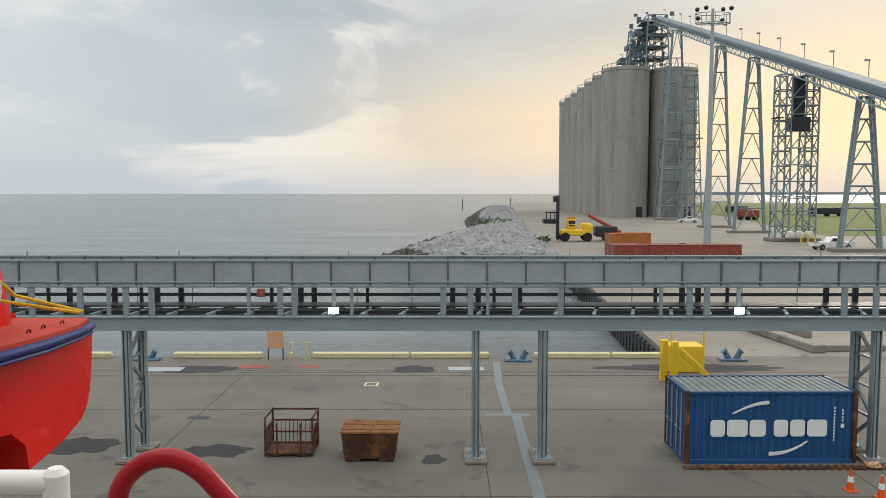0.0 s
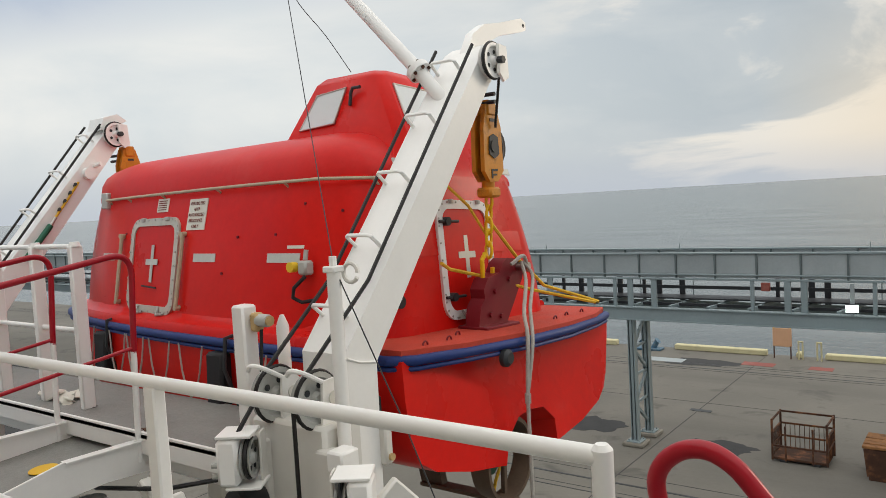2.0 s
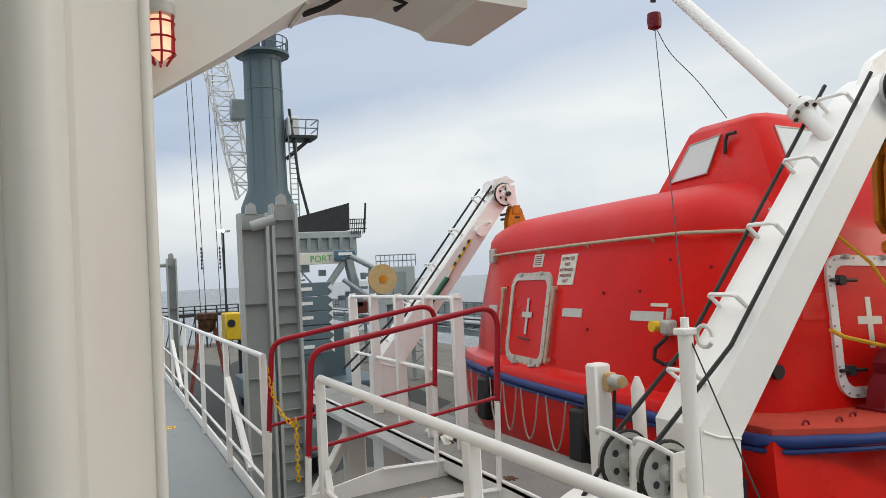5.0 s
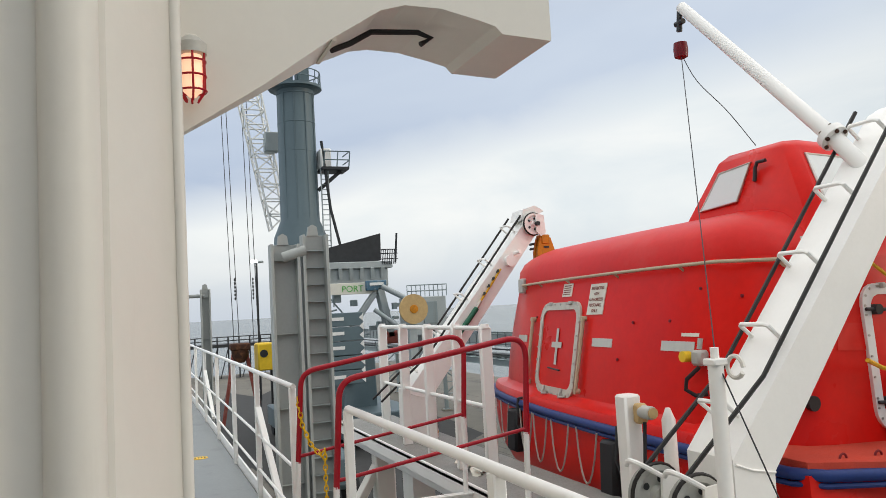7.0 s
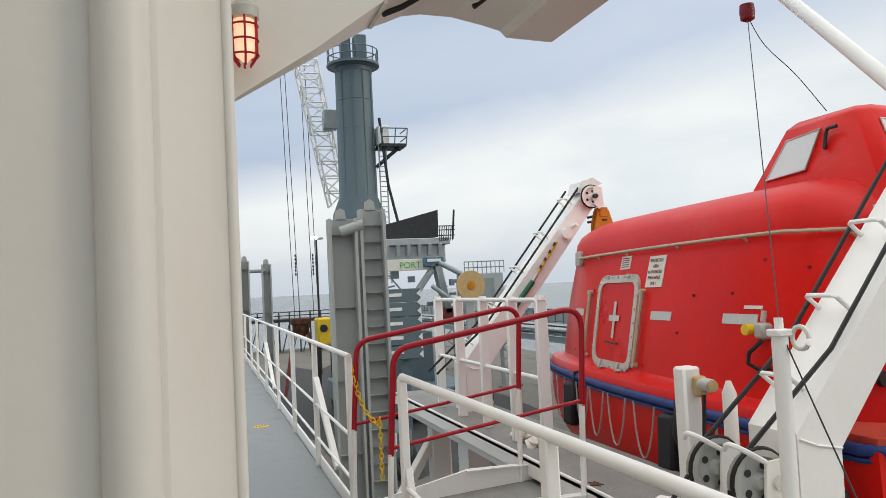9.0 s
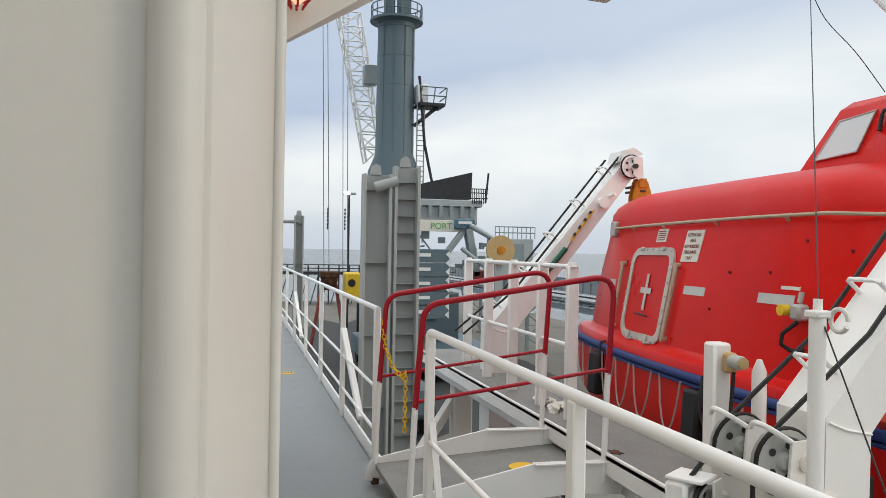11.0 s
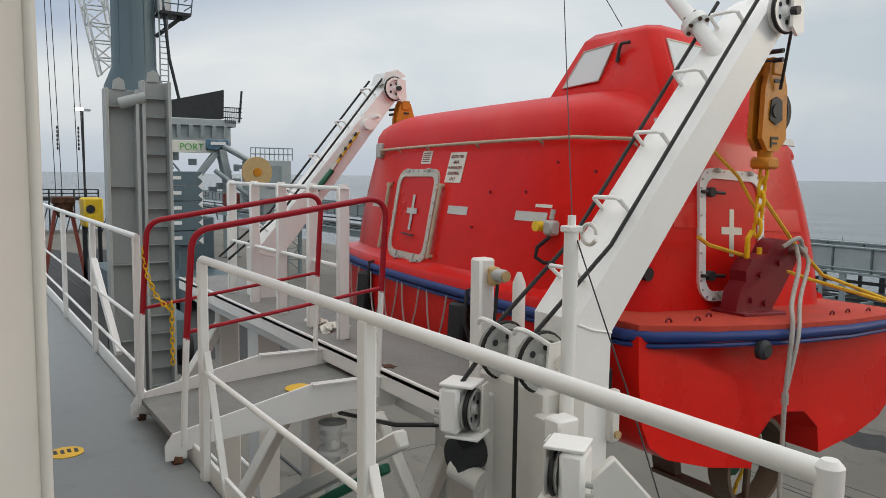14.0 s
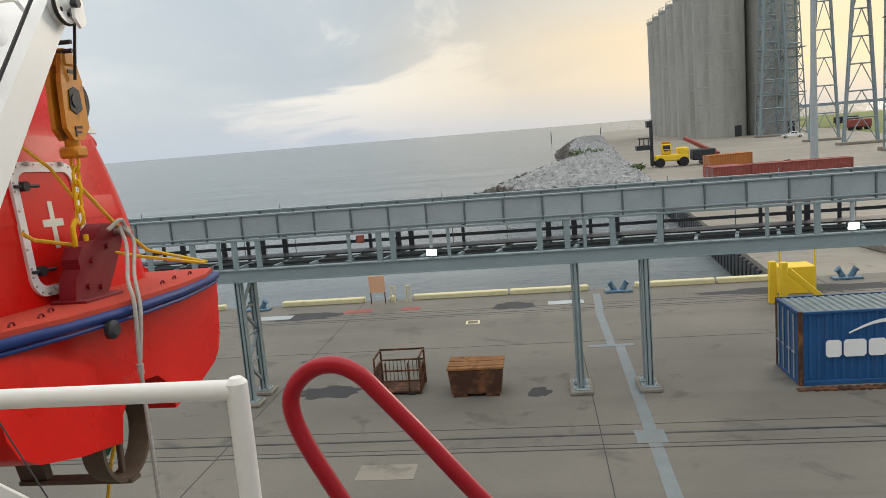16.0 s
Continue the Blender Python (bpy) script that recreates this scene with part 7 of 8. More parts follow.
def fairlead(parent, c, yaw, m, r=0.118):
    """Side-opening block: welded housing, spoked sheave and its wire; m is +1 or -1 for the closed side."""
    b = B()
    b.box((-0.10 * m, -0.01, 0.0), (0.125, 0.20, 0.27), 0.022)
    hs = part("housing", spun(b, c, yaw), WHITE, parent)
    b = B()
    b.box((-0.06 * m, 0.0, 0.146), (0.20, 0.205, 0.018), 0.005)
    part("top_plate", spun(b, c, yaw), WHITE, hs)
    b = B()
    b.box((-0.02 * m, 0.0, -0.146), (0.20, 0.21, 0.016), 0.005)
    part("bottom_plate", spun(b, c, yaw), WHITE, hs)
    b = B()
    b.box((0.058 * m, 0.06, 0.0), (0.014, 0.11, 0.28), 0.003)
    part("back_plate", spun(b, c, yaw), CREAM, hs)
    for dz in (-0.03, 0.03):
        b = B()
        b.tube([(-0.155 * m, -0.06, dz - 0.05), (-0.20 * m, -0.06, dz - 0.05)], 0.017, 8)
        part("bolt", spun(b, c, yaw), FRAMEGREY, hs)
    b = B()
    b.lathe([(r * 0.22, -0.028), (r, -0.028), (r * 0.84, -0.008), (r * 0.84, 0.008), (r, 0.028), (r * 0.82, 0.028), (r * 0.74, 0.012), (r * 0.34, 0.012), (r * 0.22, 0.034)], (0, 0, 0), "x", 26)
    sv = part("sheave", spun(b, c, yaw), FRAMEGREY, parent, "grey spoked sheave")
    for k in range(5):
        q = 2 * math.pi * k / 5 + 0.3
        b = B()
        u, w = r * 0.55 * math.cos(q), r * 0.55 * math.sin(q)
        b.tube([(0.0125, u, w), (0.0145, u, w)], r * 0.15, 10)
        part("lightening_hole", spun(b, c, yaw), BLACK, sv)
    b = B()
    b.tube([(0, r * 0.93 * math.cos(k * math.pi / 14), r * 0.93 * math.sin(k * math.pi / 14)) for k in range(28)], 0.013, 6, True)
    part("rope_turn", spun(b, c, yaw), CABLE, sv)


fairlead(t, (-2.885, 2.31, 8.385), 34, 1)
fairlead(t, (-2.275, 2.30, 8.29), 34, -1)
b = B()
b.box((-2.42, 2.46, 8.40), (0.10, 0.12, 0.10), 0.01)
part("mounting_bracket", b, WHITE, t)
b = B()
b.lathe([(0.03, -0.09), (0.085, -0.085), (0.095, 0.0), (0.085, 0.06), (0.03, 0.065)], (-2.98, 2.36, 8.13), "y", 16)
part("hydraulic_motor", b, DARKSTEEL, t, "greasy dark motor housing")
b = B()
b.tube([(-3.02, 2.30, 8.06), (-2.86, 2.36, 8.02)], 0.055, 12)
part("gear_case", b, CREAM, t, "stained cream gear case")
b = B()
b.bar((-2.2, 2.45, 8.28), (-1.9, 3.0, 7.6), 0.05, 0.20, 0.01)
part("stay_plate", b, CREAM, t)
for x, pts in ((-2.92, [(2.38, 8.62), (2.24, 8.47), (2.20, 8.40), (2.22, 8.33)]), (-2.64, [(2.38, 8.62), (2.38, 8.3), (2.38, 6.6)]), (-2.34, [(2.2, 8.1), (2.18, 7.6), (2.1, 6.6)])):
    b = B()
    b.tube([(x, y, z) for y, z in pts], 0.011, 6)
    part("wire_lead", b, CABLE, t, "dark greased wire rope")
b = B()
b.tube([(-2.98, 2.30, 8.28), (-3.5, 2.25, 8.14), (-4.3, 2.3, 7.98), (-4.9, 2.42, 8.16)], 0.013, 6)
part("trailing_wire", b, CABLE, t)
b = B()
b.box((-3.29, 2.66, 8.57), (0.10, 0.10, 0.96), 0.012)
part("junction_post", b, WHITE, t)
b = B()
b.box((-3.20, 2.67, 8.96), (0.06, 0.06, 0.10), 0.012)
jb = part("junction_box", b, TIMBER, t, "brass-coloured junction box")
b = B()
b.lathe([(0.015, -0.05), (0.034, -0.045), (0.034, 0.03), (0.03, 0.035)], (-3.14, 2.67, 8.97), "x", 14)
part("socket", b, FRAMEGREY, jb, "grey round socket")
b = B()
b.lathe([(0.026, 0.0), (0.028, 0.012), (0.015, 0.014)], (-3.105, 2.67, 8.97), "x", 14)
part("cover", b, TIMBER, jb, "dull brass socket cover")
b = B()
b.tube([(-3.17, 2.67, 8.92), (-3.18, 2.66, 8.7), (-3.12, 2.62, 8.45)], 0.010, 6)
part("cable", b, BLACK, t)
b = B()
b.tube([(-3.15, 2.80, 8.0), (-3.15, 2.80, 8.92), (-3.15, 2.80, 8.98)], [0.035, 0.035, 0.012], 10)
part("stanchion", b, WHITE, t)
b = B()
b.tube([(-2.50, 2.56, 8.36), (-2.50, 2.56, 9.25)], 0.033, 14)
b.box((-2.50, 2.56, 9.26), (0.075, 0.075, 0.03), 0.006)
b.tube([(-2.50, 2.56, 9.27), (-2.50, 2.56, 9.32)], 0.018, 8)
part("stanchion", b, WHITE, t)
b = B()
b.tube(arc((-2.43, 9.24), 0.045, 0, 330, 14, "xz", 2.60), 0.010, 6)
part("eye_ring", b, CREAM, t)

# provision boom with its wires
t = thing("provision_boom", "white tubular boom with a wire and a small red block", "boom", (-2.8, 3.88, 10.2))
b = B()
b.tube([(-2.76, 3.88, 10.15), (-2.93, 3.86, 10.36)] + [(-2.93 - 0.11 * k, 3.86 - 0.001 * k, 10.36 + 0.116 * k) for k in range(1, 11)], [0.045, 0.045] + [0.045 - 0.0007 * k for k in range(1, 11)], 24)
part("pole", b, WHITEPLAIN, t)
b = B()
d = Vector((-1.10, 0, 1.16)).normalized()
c = Vector((-2.93, 3.86, 10.36))
b.tube([c - d * 0.022, c + d * 0.022], 0.078, 18)
part("flange", b, WHITE, t)
for k in range(6):
    b = B()
    a = k * math.pi / 3
    u = Vector((0, 1, 0)) * math.cos(a) + d.cross(Vector((0, 1, 0))) * math.sin(a)
    b.tube([c + u * 0.06 - d * 0.035, c + u * 0.06 + d * 0.035], 0.011, 6)
    part("bolt", b, RUST, t)
b = B()
b.tube([(-4.05, 3.85, 11.50), (-4.07, 3.85, 11.36)], 0.02, 8)
b.tube([(-4.10, 3.85, 11.42), (-4.02, 3.85, 11.42)], 0.02, 8)
part("shackle", b, DARKSTEEL, t)
b = B()
b.lathe([(0.015, -0.065), (0.045, -0.05), (0.05, 0.0), (0.045, 0.05), (0.015, 0.06)], (-4.07, 3.85, 11.23), "z", 14)
part("block", b, DARKRED, t, "dark red block")
b = B()
b.tube([(-4.07, 3.85, 11.2), (-2.52, 2.58, 9.30)], 0.003, 5)
b.tube(spline([(-4.07, 3.85, 11.2), (-4.00, 3.91, 10.99), (-3.86, 4.01, 10.76), (-3.72, 4.1, 10.49)]), 0.003, 5)
b.tube([(-2.50, 2.56, 9.28), (-2.2, 2.62, 8.6), (-1.95, 2.7, 7.9)], 0.0035, 5)
part("wire", b, DARKSTEEL, t)


# ---------------------------------------------------------------- ship gear along the deck
def cell_guide(x, y0, y1, top, ribs, label):
    t = thing("cell_guide", label, "cell guide", (x, (y0 + y1) / 2, 5.0), "cell guides on the ship")
    b = B()
    b.box((x, (y0 + y1) / 2, (5.0 + top) / 2), (0.02, y1 - y0, top - 5.0), 0.004)
    part("web", b, CELLGREY, t)
    for y in (y0, y1):
        b = B()
        b.box((x + 0.10, y, (5.0 + top) / 2), (0.24, 0.045, top - 5.0), 0.006)
        part("flange", b, CELLGREY, t)
    n = int((top - 5.3) / ribs)
    for k in range(n):
        b = B()
        b.box((x + 0.05, (y0 + y1) / 2, top - 0.25 - k * ribs), (0.09, y1 - y0 - 0.04, 0.010), 0.002)
        part("rib", b, GALV if ribs < 0.5 else CELLGREY, t)
    b = B()
    ym = (y0 + y1) / 2
    b.prism([(ym - 0.09, top), (ym + 0.09, top), (ym + 0.07, top + 0.14), (ym, top + 0.18), (ym - 0.07, top + 0.14)], "x", x - 0.03, x + 0.03)
    part("lug", b, CELLGREY, t)
    return t


cell_guide(-12.0, 2.27, 2.68, 10.66, 1.15, "tall grey steel guide post standing on the lower deck")
cell_guide(-12.0, 2.77, 3.14, 10.80, 0.27, "tall grey steel guide post with ladder rungs")
b = B()
b.tube([(-11.88, 2.45, 10.45), (-11.80, 2.80, 10.56)], 0.085, 14)
solid("guide_tie_pipe", b, CELLGREY, "grey pipe joining the two guide posts", "pipe", "", "", (-12, 2.7, 10.5))
cell_guide(-25.0, 1.52, 1.76, 10.62, 1.3, "tall grey steel guide post standing on the lower deck")
cell_guide(-25.0, 2.18, 2.44, 10.50, 1.3, "tall grey steel guide post standing on the lower deck")
b = B()
b.tube([(-25.0, 1.7, 10.3), (-25.0, 2.3, 10.3)], 0.06, 10)
solid("guide_tie_pipe", b, CELLGREY, "grey pipe joining the two guide posts", "pipe", "", "", (-25, 2, 10.3))
# lower deck rails and pipes
lr = thing("lower_railing", "white pipe railing of the lower deck", "railing", (-6, 3.1, 5.07), "railings")
for z in (5.4, 5.75, 6.1):
    b = B()
    b.tube([(-3.2, 2.2, z), (-3.3, 3.05, z), (-3.5, 3.1, z), (-11, 3.1, z)], 0.02, 8)
    part("rail", b, WHITE, lr)
for x in (-3.35, -4.6, -6.0, -7.5, -9.0, -10.6):
    b = B()
    b.box((x, 3.1, 5.6), (0.05, 0.04, 1.08), 0.006)
    part("post", b, WHITE, lr)
b = B()
b.tube([(-4.19, 2.2, 5.07), (-4.19, 2.2, 7.90)], 0.05, 14)
b.lathe([(0.05, -0.10), (0.095, -0.10), (0.095, -0.07), (0.05, -0.07), (0.055, 0.05), (0.09, 0.06), (0.09, 0.09), (0.03, 0.10)], (-4.19, 2.2, 7.88), "z", 14)
b.tube([(-4.26, 2.16, 7.87), (-4.08, 2.16, 7.87)], 0.025, 8)
solid("deck_valve", b, WHITE, "white flanged valve pipe below the ramp", "valve", "", "", (-4.19, 2.2, 5.07))
b = B()
b.bar((-3.0, 2.0, 8.26), (-4.6, 2.0, 7.34), 0.07, 0.09, 0.012)
b.bar((-3.80, 2.3, 8.11), (-3.10, 2.3, 7.50), 0.07, 0.07, 0.01)
b.box((-4.6, 2.0, 6.2), (0.12, 0.12, 2.3), 0.01)
b.box((-3.10, 2.3, 6.3), (0.12, 0.12, 2.5), 0.01)
solid("diagonal_strut", b, CREAM, "cream diagonal strut below the ramp", "strut", "structure")
b = B()
b.bar((-3.1, 1.97, 8.09), (-4.6, 1.97, 7.20), 0.05, 0.05, 0.01)
solid("gangway_stow", b, GREENP, "green painted stowed bar below the ramp", "bar", "", "", (-4.6, 1.97, 7.2))
for x, y in ((-9.5, 1.9), (-11.0, 2.1), (-16.0, 1.7), (-20.0, 2.0), (-14.0, 2.5)):
    b = B()
    b.lathe([(0.18, 0), (0.18, 0.5), (0.26, 0.52), (0.26, 0.6), (0.12, 0.66)], (x, y, 5.07), "z", 14)
    solid("deck_vent", b, CELLGREY, "short grey mushroom vent on the lower deck", "vent", "", "vents on the lower deck", (x, y, 5.07))
b = B()
for y in (1.6, 1.75, 2.6, 2.75):
    b.tube([(-5, y, 5.2), (-50, y, 5.2)], 0.05, 8)
solid("deck_pipes", b, STEELGREY, "grey pipes running along the lower deck", "pipes", "stuff")

# dark asphalt apron and crane rails on the quay
blot(-66, 13.5, 36, 10.5, 0.010, 21, DARKPATCH, "dark worn asphalt apron round the crane", "ground_apron")
for y in (5.6, 7.1, 9.4):
    b = B()
    b.box((-62, y, 0.02), (90, 0.09, 0.05))
    solid("crane_rail", b, DARKSTEEL, "dark steel crane rail let into the quay", "rail", "structure")

# ---------------------------------------------------------------- harbour crane on the quay
cr = thing("harbour_crane", "blue-grey mobile harbour crane with a tall column", "crane", (-62, 12.95, 0))
CX, CY = -62.0, 12.95
b = B()
b.lathe([(2.3, 14.2), (2.2, 15.8), (1.62, 17.2), (1.55, 28.0), (1.9, 28.1), (1.9, 28.3)], (CX, CY, 0), "z", 12)
part("column", b, CRANEGREY, cr)
b = B()
for k in range(5):
    b.lathe([(1.57, 18 + k * 2.4), (1.60, 18.05 + k * 2.4), (1.57, 18.1 + k * 2.4)], (CX, CY, 0), "z", 12)
for a in (-0.9, -0.3, 0.3, 0.9):
    b.box((CX + 1.56 * math.cos(a), CY + 1.56 * math.sin(a), 22.5), (0.05, 0.05, 10.4))
part("column_seams", b, CRANEGREY, cr)["kind"] = "stuff"
b = B()
n = 18
for z in (28.9, 29.5):
    b.tube([(CX + 2.1 * math.cos(2 * math.pi * k / n), CY + 2.1 * math.sin(2 * math.pi * k / n), z) for k in range(n)], 0.05, 5, True)
for k in range(n):
    b.tube([(CX + 2.1 * math.cos(2 * math.pi * k / n), CY + 2.1 * math.sin(2 * math.pi * k / n), z) for z in (28.2, 29.5)], 0.04, 5)
b.lathe([(2.2, 28.15), (2.2, 28.35)], (CX, CY, 0), "z", 18)
b.box((CX + 0.5, CY + 0.5, 29.6), (1.2, 1.0, 2.2), 0.1)
b.box((CX, CY - 0.6, 30.4), (0.8, 0.8, 3.8), 0.1)
part("top_platform", b, CRANEGREY, cr)
b = B()
b.box((CX + 0.8, CY + 2.7, 21.3), (2.2, 2.2, 0.25), 0.02)
b.bar((CX + 1.0, CY + 1.4, 19.6), (CX + 1.0, CY + 3.3, 21.2), 0.3, 0.3)
part("side_platform", b, DARKSTEEL, cr)
b = B()
b.box((CX + 0.8, CY + 2.0, 22.2), (1.4, 0.9, 1.6), 0.08)
part("side_cabin", b, LETTER, cr, "small white cabin")
b = B()
for y in (CY + 1.7, CY + 2.8, CY + 3.8):
    b.tube([(CX + 1.8, y, 21.3), (CX + 1.8, y + 0.15, 22.7)], 0.05, 5)
for z in (22.0, 22.7):
    b.tube([(CX + 1.8, CY + 1.7, z), (CX + 1.8, CY + 3.9, z)], 0.05, 5)
    b.tube([(CX + 1.8, CY + 3.9, z), (CX - 0.4, CY + 3.9, z)], 0.05, 5)
part("platform_rail", b, CRANEGREY, cr)
b = B()
for s in (-0.3, 0.3):
    b.tube([(CX + 1.2, CY + 1.9 + s, 10), (CX + 1.2, CY + 1.9 + s, 21.4)], 0.06, 5)
for k in range(26):
    b.tube([(CX + 1.2, CY + 1.6, 10.4 + k * 0.42), (CX + 1.2, CY + 2.2, 10.4 + k * 0.42)], 0.035, 4)
part("ladder", b, GALV, cr)
b = B()
b.tube([(CX + 1.4, CY + 1.7, 23.6), (CX + 1.5, CY + 2.2, 18.0), (CX + 1.8, CY + 3.4, 12.2)], 0.12, 6)
part("hose", b, DARKSTEEL, cr)
b = B()
truss(b, (CX - 3, CY - 1.2, 16.8), (CX - 5, CY - 3.3, 30), (1.5, 1.9), 10, 0.09)
part("boom", b, LETTER, cr, "pale lattice boom")
b = B()
b.box((CX - 3.2, CY - 1.6, 24.4), (1.0, 1.2, 1.7), 0.08)
part("boom_box", b, GALV, cr)
# machine house
b = B()
b.prism([(13.0, 13.2), (17.5, 13.3), (17.55, 15.35), (15.2, 14.75), (13.0, 14.2)], "x", -56.5, -55.0)
part("dark_screen", b, DARKSTEEL, cr, "black screen panel")
b = B()
b.box((-56, 14.9, 12.9), (4.5, 6.2, 0.5), 0.05)
b.box((-56, 15.0, 12.0), (4.0, 5.4, 1.4), 0.1)
for k in range(7):
    b.bar((-53.7, 12.4 + k * 0.8, 12.7), (-53.9, 12.4 + k * 0.8, 11.9), 0.25, 0.2)
part("machine_house", b, GALV, cr)
b = B()
for k in range(8):
    b.tube([(-53.7, 17.2 + 0.14 * k, 12.9), (-53.7, 17.2 + 0.14 * k, 14.0)], 0.03, 4)
for z in (13.3, 13.7, 14.0):
    b.tube([(-53.7, 17.1, z), (-53.7, 18.4, z)], 0.035, 4)
b.tube([(-53.7, 18.2, 13), (-53.7, 18.4, 15.2)], 0.08, 5)
part("gantry_rail", b, DARKSTEEL, cr)["kind"] = "stuff"
b = B()
b.box((-52, 13.9, 11.15), (0.3, 4.4, 0.8), 0.02)
part("sign_board", b, SIGNPAPER, cr, "pale sign board")
cu = bpy.data.curves.new("text", "FONT")
cu.body, cu.size, cu.extrude = "PORT", 0.62, 0.01
cu.materials.append(material("sign_green_ink", (0.12, 0.42, 0.10), 0.6))
ob = new("lettering", cu)
ob.parent = cr
ob.matrix_basis = Matrix.Translation((-51.83 - CX, 13.55 - CY, 10.93)) @ Euler((radians(90), 0, radians(90))).to_matrix().to_4x4()
b = B()
b.box((-51.7, 16.0, 11.3), (0.3, 1.5, 0.7), 0.05)
part("blue_plate", b, BOLLARDBLUE, cr, "blue plate with a plain white bar")
b = B()
b.box((-51.5, 16.0, 11.4), (0.06, 1.0, 0.2))
part("plate_bar", b, LETTER, cr)
# portal legs and arms under the house
b = B()
b.bar((-52, 16.3, 11.2), (-52, 17.0, 7.6), 0.9, 0.5, 0.05)
b.bar((-52, 16.0, 10.8), (-52, 14.6, 9.0), 0.5, 0.4, 0.05)
b.bar((-52, 12.3, 11), (-52, 12.3, 5), 0.6, 0.5, 0.05)
b.tube([(-51, 16.2, 11.2), (-49.5, 20.6, 8.6)], 0.2, 10)
b.tube([(-51, 15.6, 9.6), (-50, 17.6, 7.9)], 0.16, 10)
part("portal_leg", b, GALV, cr)
b = B()
b.box((-52, 17.0, 7.6), (0.9, 1.0, 0.9), 0.1)
part("red_foot", b, CONTRED, cr, "red painted foot")
b = B()
for k in range(16):
    b.box((-54 + 2.0 * rng.random(), 12.6 + rng.random() * 6.5, 6.2 + rng.random() * 4.4), (0.4, 0.15 + 0.5 * rng.random(), 0.2 + 0.7 * rng.random()), 0.02)
for k in range(14):
    y = 12.4 + rng.random() * 6.8
    z = 6.0 + rng.random() * 4.0
    b.tube([(-53.5, y, z), (-53.5, y + rng.uniform(-1.2, 1.2), z + rng.uniform(-0.2, 1.2))], 0.06, 4)
part("machinery", b, STEELGREY, cr)["kind"] = "stuff"
b = B()
b.box((-58, 14.5, 1.6), (12, 9, 1.6), 0.1)
b.box((-58, 14.5, 4.2), (4, 5, 4.0), 0.1)
part("chassis", b, CRANEGREY, cr)
for wx in (-63, -60, -57, -54):
    for wy in (10.6, 18.4):
        b = B()
        b.lathe([(0.3, -0.4), (0.75, -0.4), (0.8, 0), (0.75, 0.4), (0.3, 0.4)], (wx, wy, 0.8), "y", 14)
        part("wheel", b, BLACK, cr)
b = B()
b.lathe([(2.1, 5.4), (1.9, 14.3)], (CX, CY, 0), "z", 12)
part("lower_column", b, CRANEGREY, cr)
# grey slab stack with white edge teeth
t = thing("counterweight_stack", "grey ballast slabs with white warning teeth", "ballast", (-50, 13.2, 4.6))
for k in range(5):
    b = B()
    b.box((-50, 13.15, 9.05 - 0.95 * k), (1.2, 2.3, 0.9), 0.04)
    sl = part("slab", b, CRANEGREY, t)
    b = B()
    b.box((-49.38, 12.55, 9.1 - 0.95 * k), (0.03, 0.85, 0.22))
    part("white_bar", b, LETTER, sl, "white bar of unreadable marking")
b = B()
for k in range(8):
    z = 9.4 - k * 0.58
    b.prism([(14.3, z), (14.3, z - 0.5), (14.02, z - 0.25)], "x", -49.4, -49.37)
part("teeth", b, LETTER, t, "white warning teeth")
b = B()
b.box((-50, 13.2, 2.4), (0.5, 0.5, 4.8))
part("stand", b, CRANEGREY, t)
# cable reel
t = thing("cable_reel", "large round spoked reel with an amber hub", "reel", (-45, 16.35, 8.5))
b = B()
for k in range(30):
    a = 2 * math.pi * k / 30
    b.bar((-45, 16.35 + 0.25 * math.cos(a), 9.5 + 0.25 * math.sin(a)), (-45, 16.35 + 0.93 * math.cos(a), 9.5 + 0.93 * math.sin(a)), 0.07, 0.05)
part("spokes", b, TIMBER, t)["kind"] = "stuff"
b = B()
b.lathe([(0.86, -0.1), (0.93, -0.1), (0.93, 0.08), (0.86, 0.08)], (-45, 16.35, 9.5), "x", 30)
part("rim", b, TIMBER, t)
b = B()
b.lathe([(0.01, -0.3), (0.7, -0.3), (0.7, -0.14), (0.01, -0.14)], (-45, 16.35, 9.5), "x", 24)
part("drum", b, RUST, t, "dark wound cable drum")
b = B()
b.lathe([(0.3, 0.0), (0.26, 0.12), (0.02, 0.14)], (-45, 16.35, 9.5), "x", 16)
part("hub", b, ORANGE, t, "amber hub")
b = B()
b.box((-45.4, 16.35, 4.7), (0.4, 0.5, 9.4), 0.03)
part("stand", b, GALV, t)
# machine deckhouse with roof rail
t = thing("machine_cabin", "grey machine cabin with a railed roof", "cabin", (-50, 18.7, 6))
b = B()
b.box((-50, 18.8, 9.0), (2.4, 2.6, 2.6), 0.05)
part("cabin_body", b, GALV, t)
b = B()
b.box((-48.75, 18.9, 9.2), (0.06, 1.0, 1.5), 0.02)
part("door", b, STEELGREY, t)
b = B()
for z in (10.7, 11.1):
    b.tube([(-48.8, 17.3, z), (-48.8, 20.2, z)], 0.04, 5)
for k in range(10):
    b.tube([(-48.8, 17.3 + 0.32 * k, 10.3), (-48.8, 17.3 + 0.32 * k, 11.1)], 0.03, 4)
part("roof_rail", b, STEELGREY, t)
b = B()
b.box((-50, 18.8, 3.9), (0.8, 0.8, 7.8), 0.05)
part("stand", b, GALV, t)

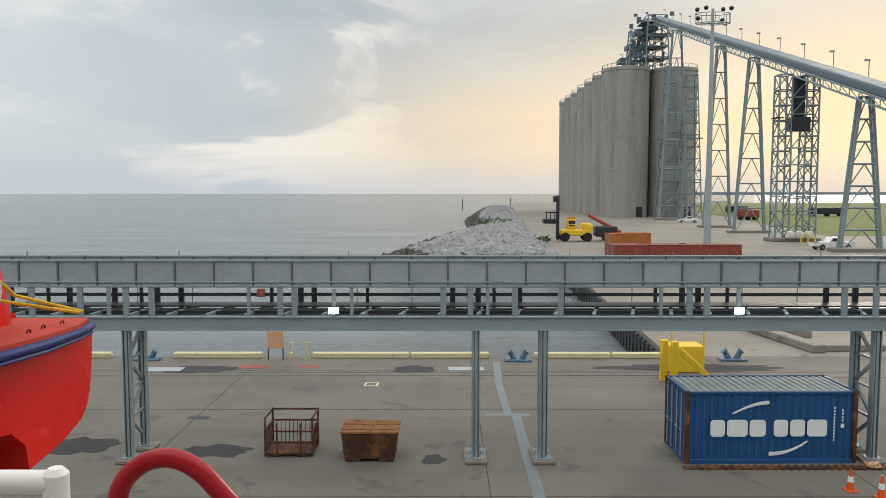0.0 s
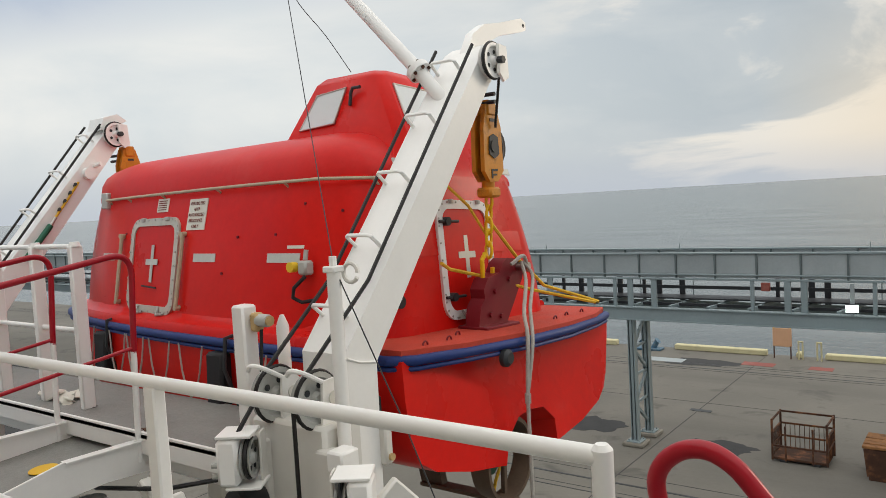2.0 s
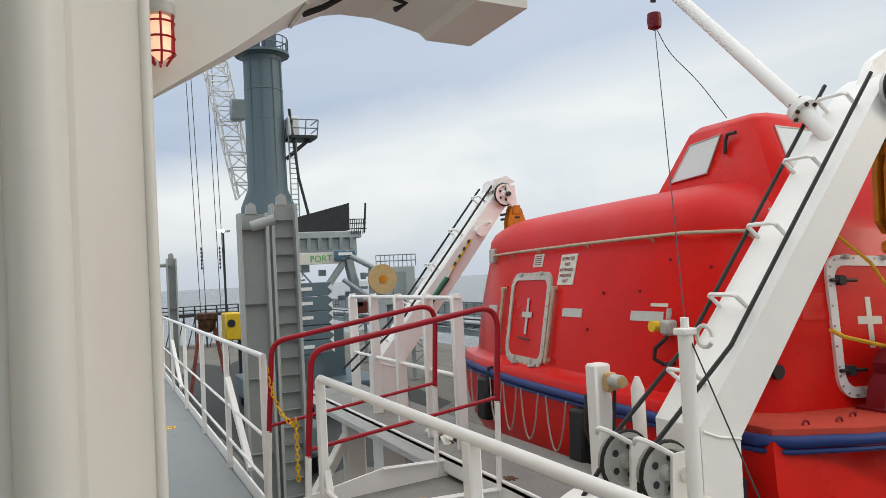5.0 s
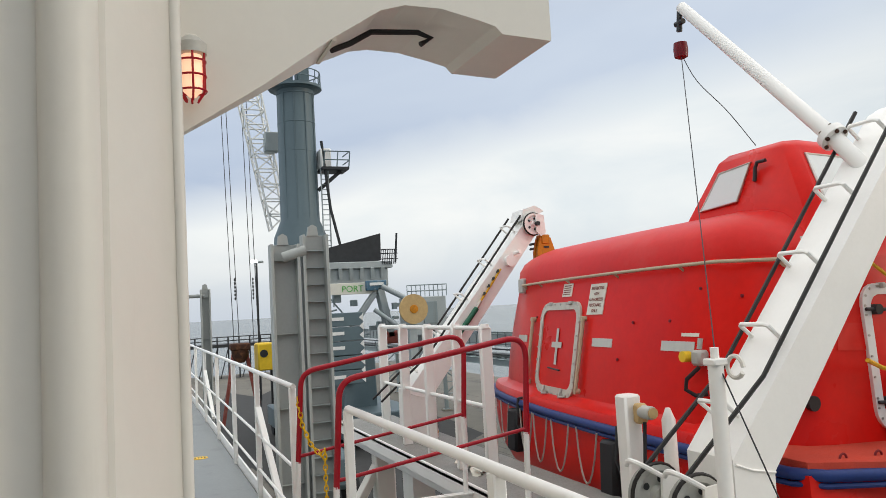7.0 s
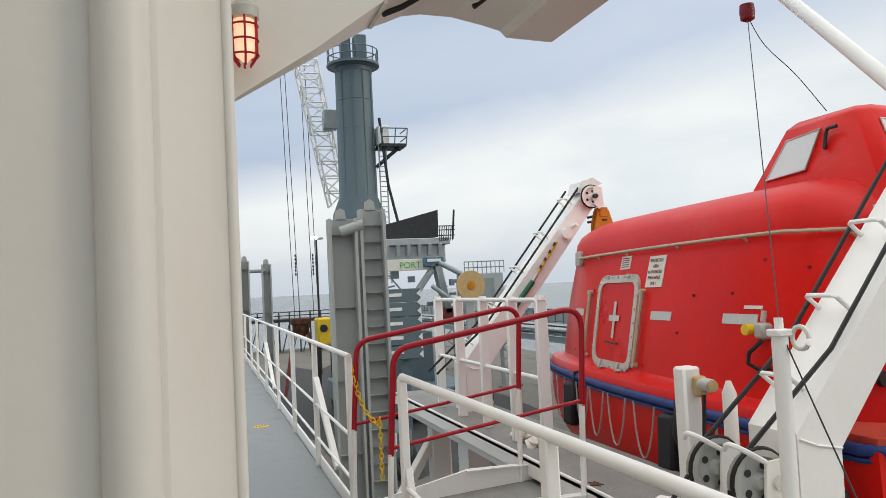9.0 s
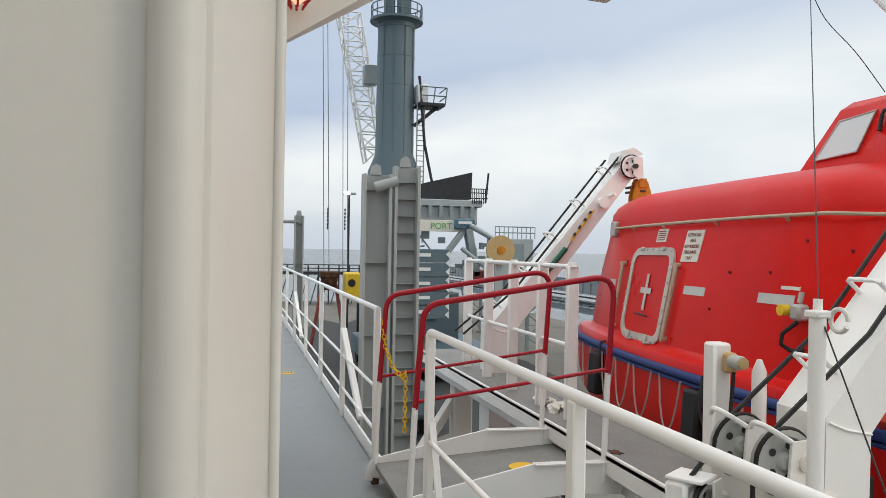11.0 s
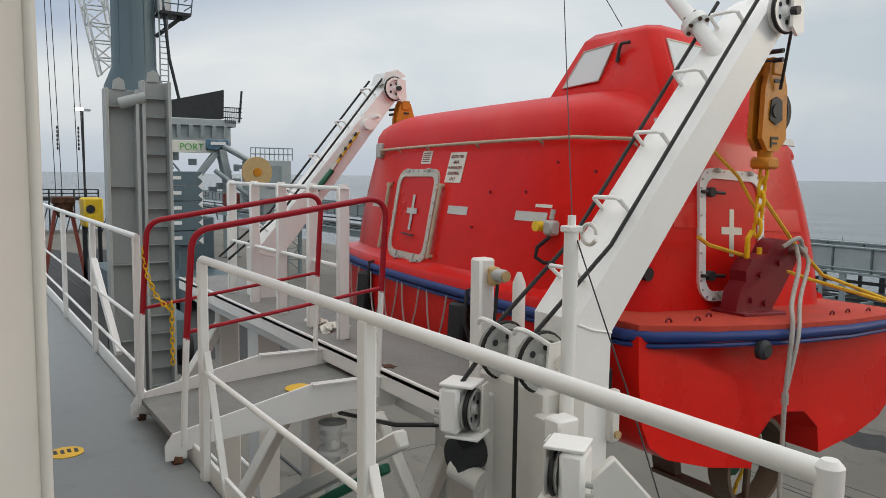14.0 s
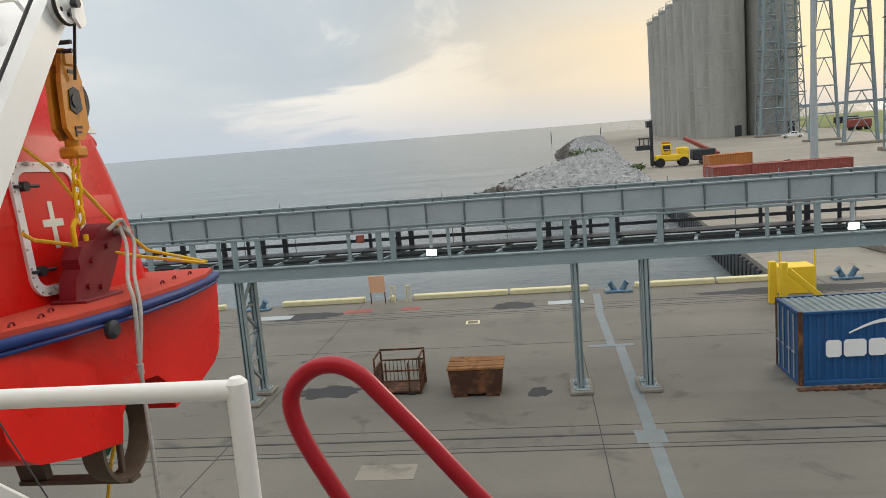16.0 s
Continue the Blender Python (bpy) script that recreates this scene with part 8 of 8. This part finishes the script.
# hoist ropes with chains, far light, loading gear
for y0, y1 in ((8.1, 8.8), (8.55, 9.3), (10.1, 10.65), (10.6, 11.1)):
    b = B()
    b.tube([(-75, y0, 40), (-75, y1, 6.5)], 0.035, 5)
    part("hoist_rope", b, DARKSTEEL, cr)
for y in (9.05, 10.75):
    b = B()
    for k in range(6):
        b.lathe([(0.04, -0.16), (0.10, 0.0), (0.04, 0.16)], (-75, y, 13.2 - k * 0.36), "z", 6)
    part("hoist_chain", b, DARKSTEEL, cr)
t = thing("far_light_mast", "far quay light mast with a lit lamp", "light mast", (-90, 13.3, 0))
b = B()
b.tube([(-90, 13.3, 0), (-90, 13.3, 15.8)], 0.12, 6)
part("pole", b, DARKSTEEL, t)
b = B()
b.box((-90, 13.3, 15.9), (0.5, 1.6, 0.25), 0.05)
part("lamp_bar", b, GALV, t)
b = B()
b.box((-89.7, 13.0, 15.95), (0.1, 0.7, 0.35), 0.05)
part("lamp", b, LAMPWHITE, t, "glowing white lamp")
t = thing("cargo_grab", "dark red clamshell grab standing on the quay", "grab", (-70, 8.7, 0))
b = B()
b.box((-70, 8.7, 7.0), (1.6, 1.7, 0.6), 0.1)
b.lathe([(0.4, 5.6), (0.75, 6.2), (0.75, 6.8)], (-70, 8.7, 0), "z", 10)
part("head", b, RUST, t)
for s in (-1, 1):
    b = B()
    b.bar((-70, 8.7 + s * 0.5, 6.8), (-70, 8.7 + s * 1.6, 0.2), 0.3, 0.3, 0.03)
    part("leg", b, CONTRED, t)
t = thing("yellow_hopper", "yellow steel hopper housing on the quay", "hopper", (-70, 10.85, 0))
b = B()
b.box((-70, 10.85, 6.0), (2.5, 1.5, 2.4), 0.12)
part("housing", b, YELLOW, t)
b = B()
b.lathe([(0.02, 0.0), (0.35, 0.0), (0.35, 0.05), (0.02, 0.06)], (-68.72, 10.6, 6.3), "x", 14)
part("port_hole", b, DARKSTEEL, t)
b = B()
for sy in (-1, 1):
    b.box((-70, 10.85 + sy * 0.6, 2.5), (0.3, 0.3, 5.0))
    part("leg", b, DARKSTEEL, t)
    b = B()
t = thing("far_jetty", "far dark trestle walkway on thin legs", "jetty", (-130, 14, -2))
b = B()
b.box((-130, 13.5, 5.2), (6, 14, 0.5), 0.03)
part("deck", b, DARKSTEEL, t)
for k in range(9):
    b = B()
    y = 7 + k * 1.7
    b.tube([(-127.5, y, -2.2), (-127.5, y, 6.6)], 0.13, 5)
    b.tube([(-127.5, y, -1.5), (-127.5, y + 1.7, 4.8)], 0.08, 4)
    part("leg", b, DARKSTEEL, t)
b = B()
for z in (6.0, 6.6):
    b.tube([(-127.5, 7, z), (-127.5, 20.6, z)], 0.08, 4)
part("rail", b, DARKSTEEL, t)
# dark loader parked below the rail
t = thing("wheel_loader", "dark wheeled loader parked on the quay", "loader", (-40, 8.5, 0))
b = B()
b.box((-40, 8.8, 1.8), (6, 2.6, 1.8), 0.3)
b.box((-41, 8.8, 3.3), (2, 2.0, 1.6), 0.2)
part("body", b, CRANEGREY, t)
for wx in (-42, -38):
    for s in (-1.2, 1.2):
        b = B()
        b.lathe([(0.3, -0.3), (0.8, -0.3), (0.85, 0), (0.8, 0.3), (0.3, 0.3)], (wx, 8.8 + s, 0.85), "y", 14)
        part("wheel", b, BLACK, t)
b = B()
b.box((-36.9, 8.8, 2.0), (0.05, 0.8, 0.9))
part("chevron_plate", b, LETTER, t)
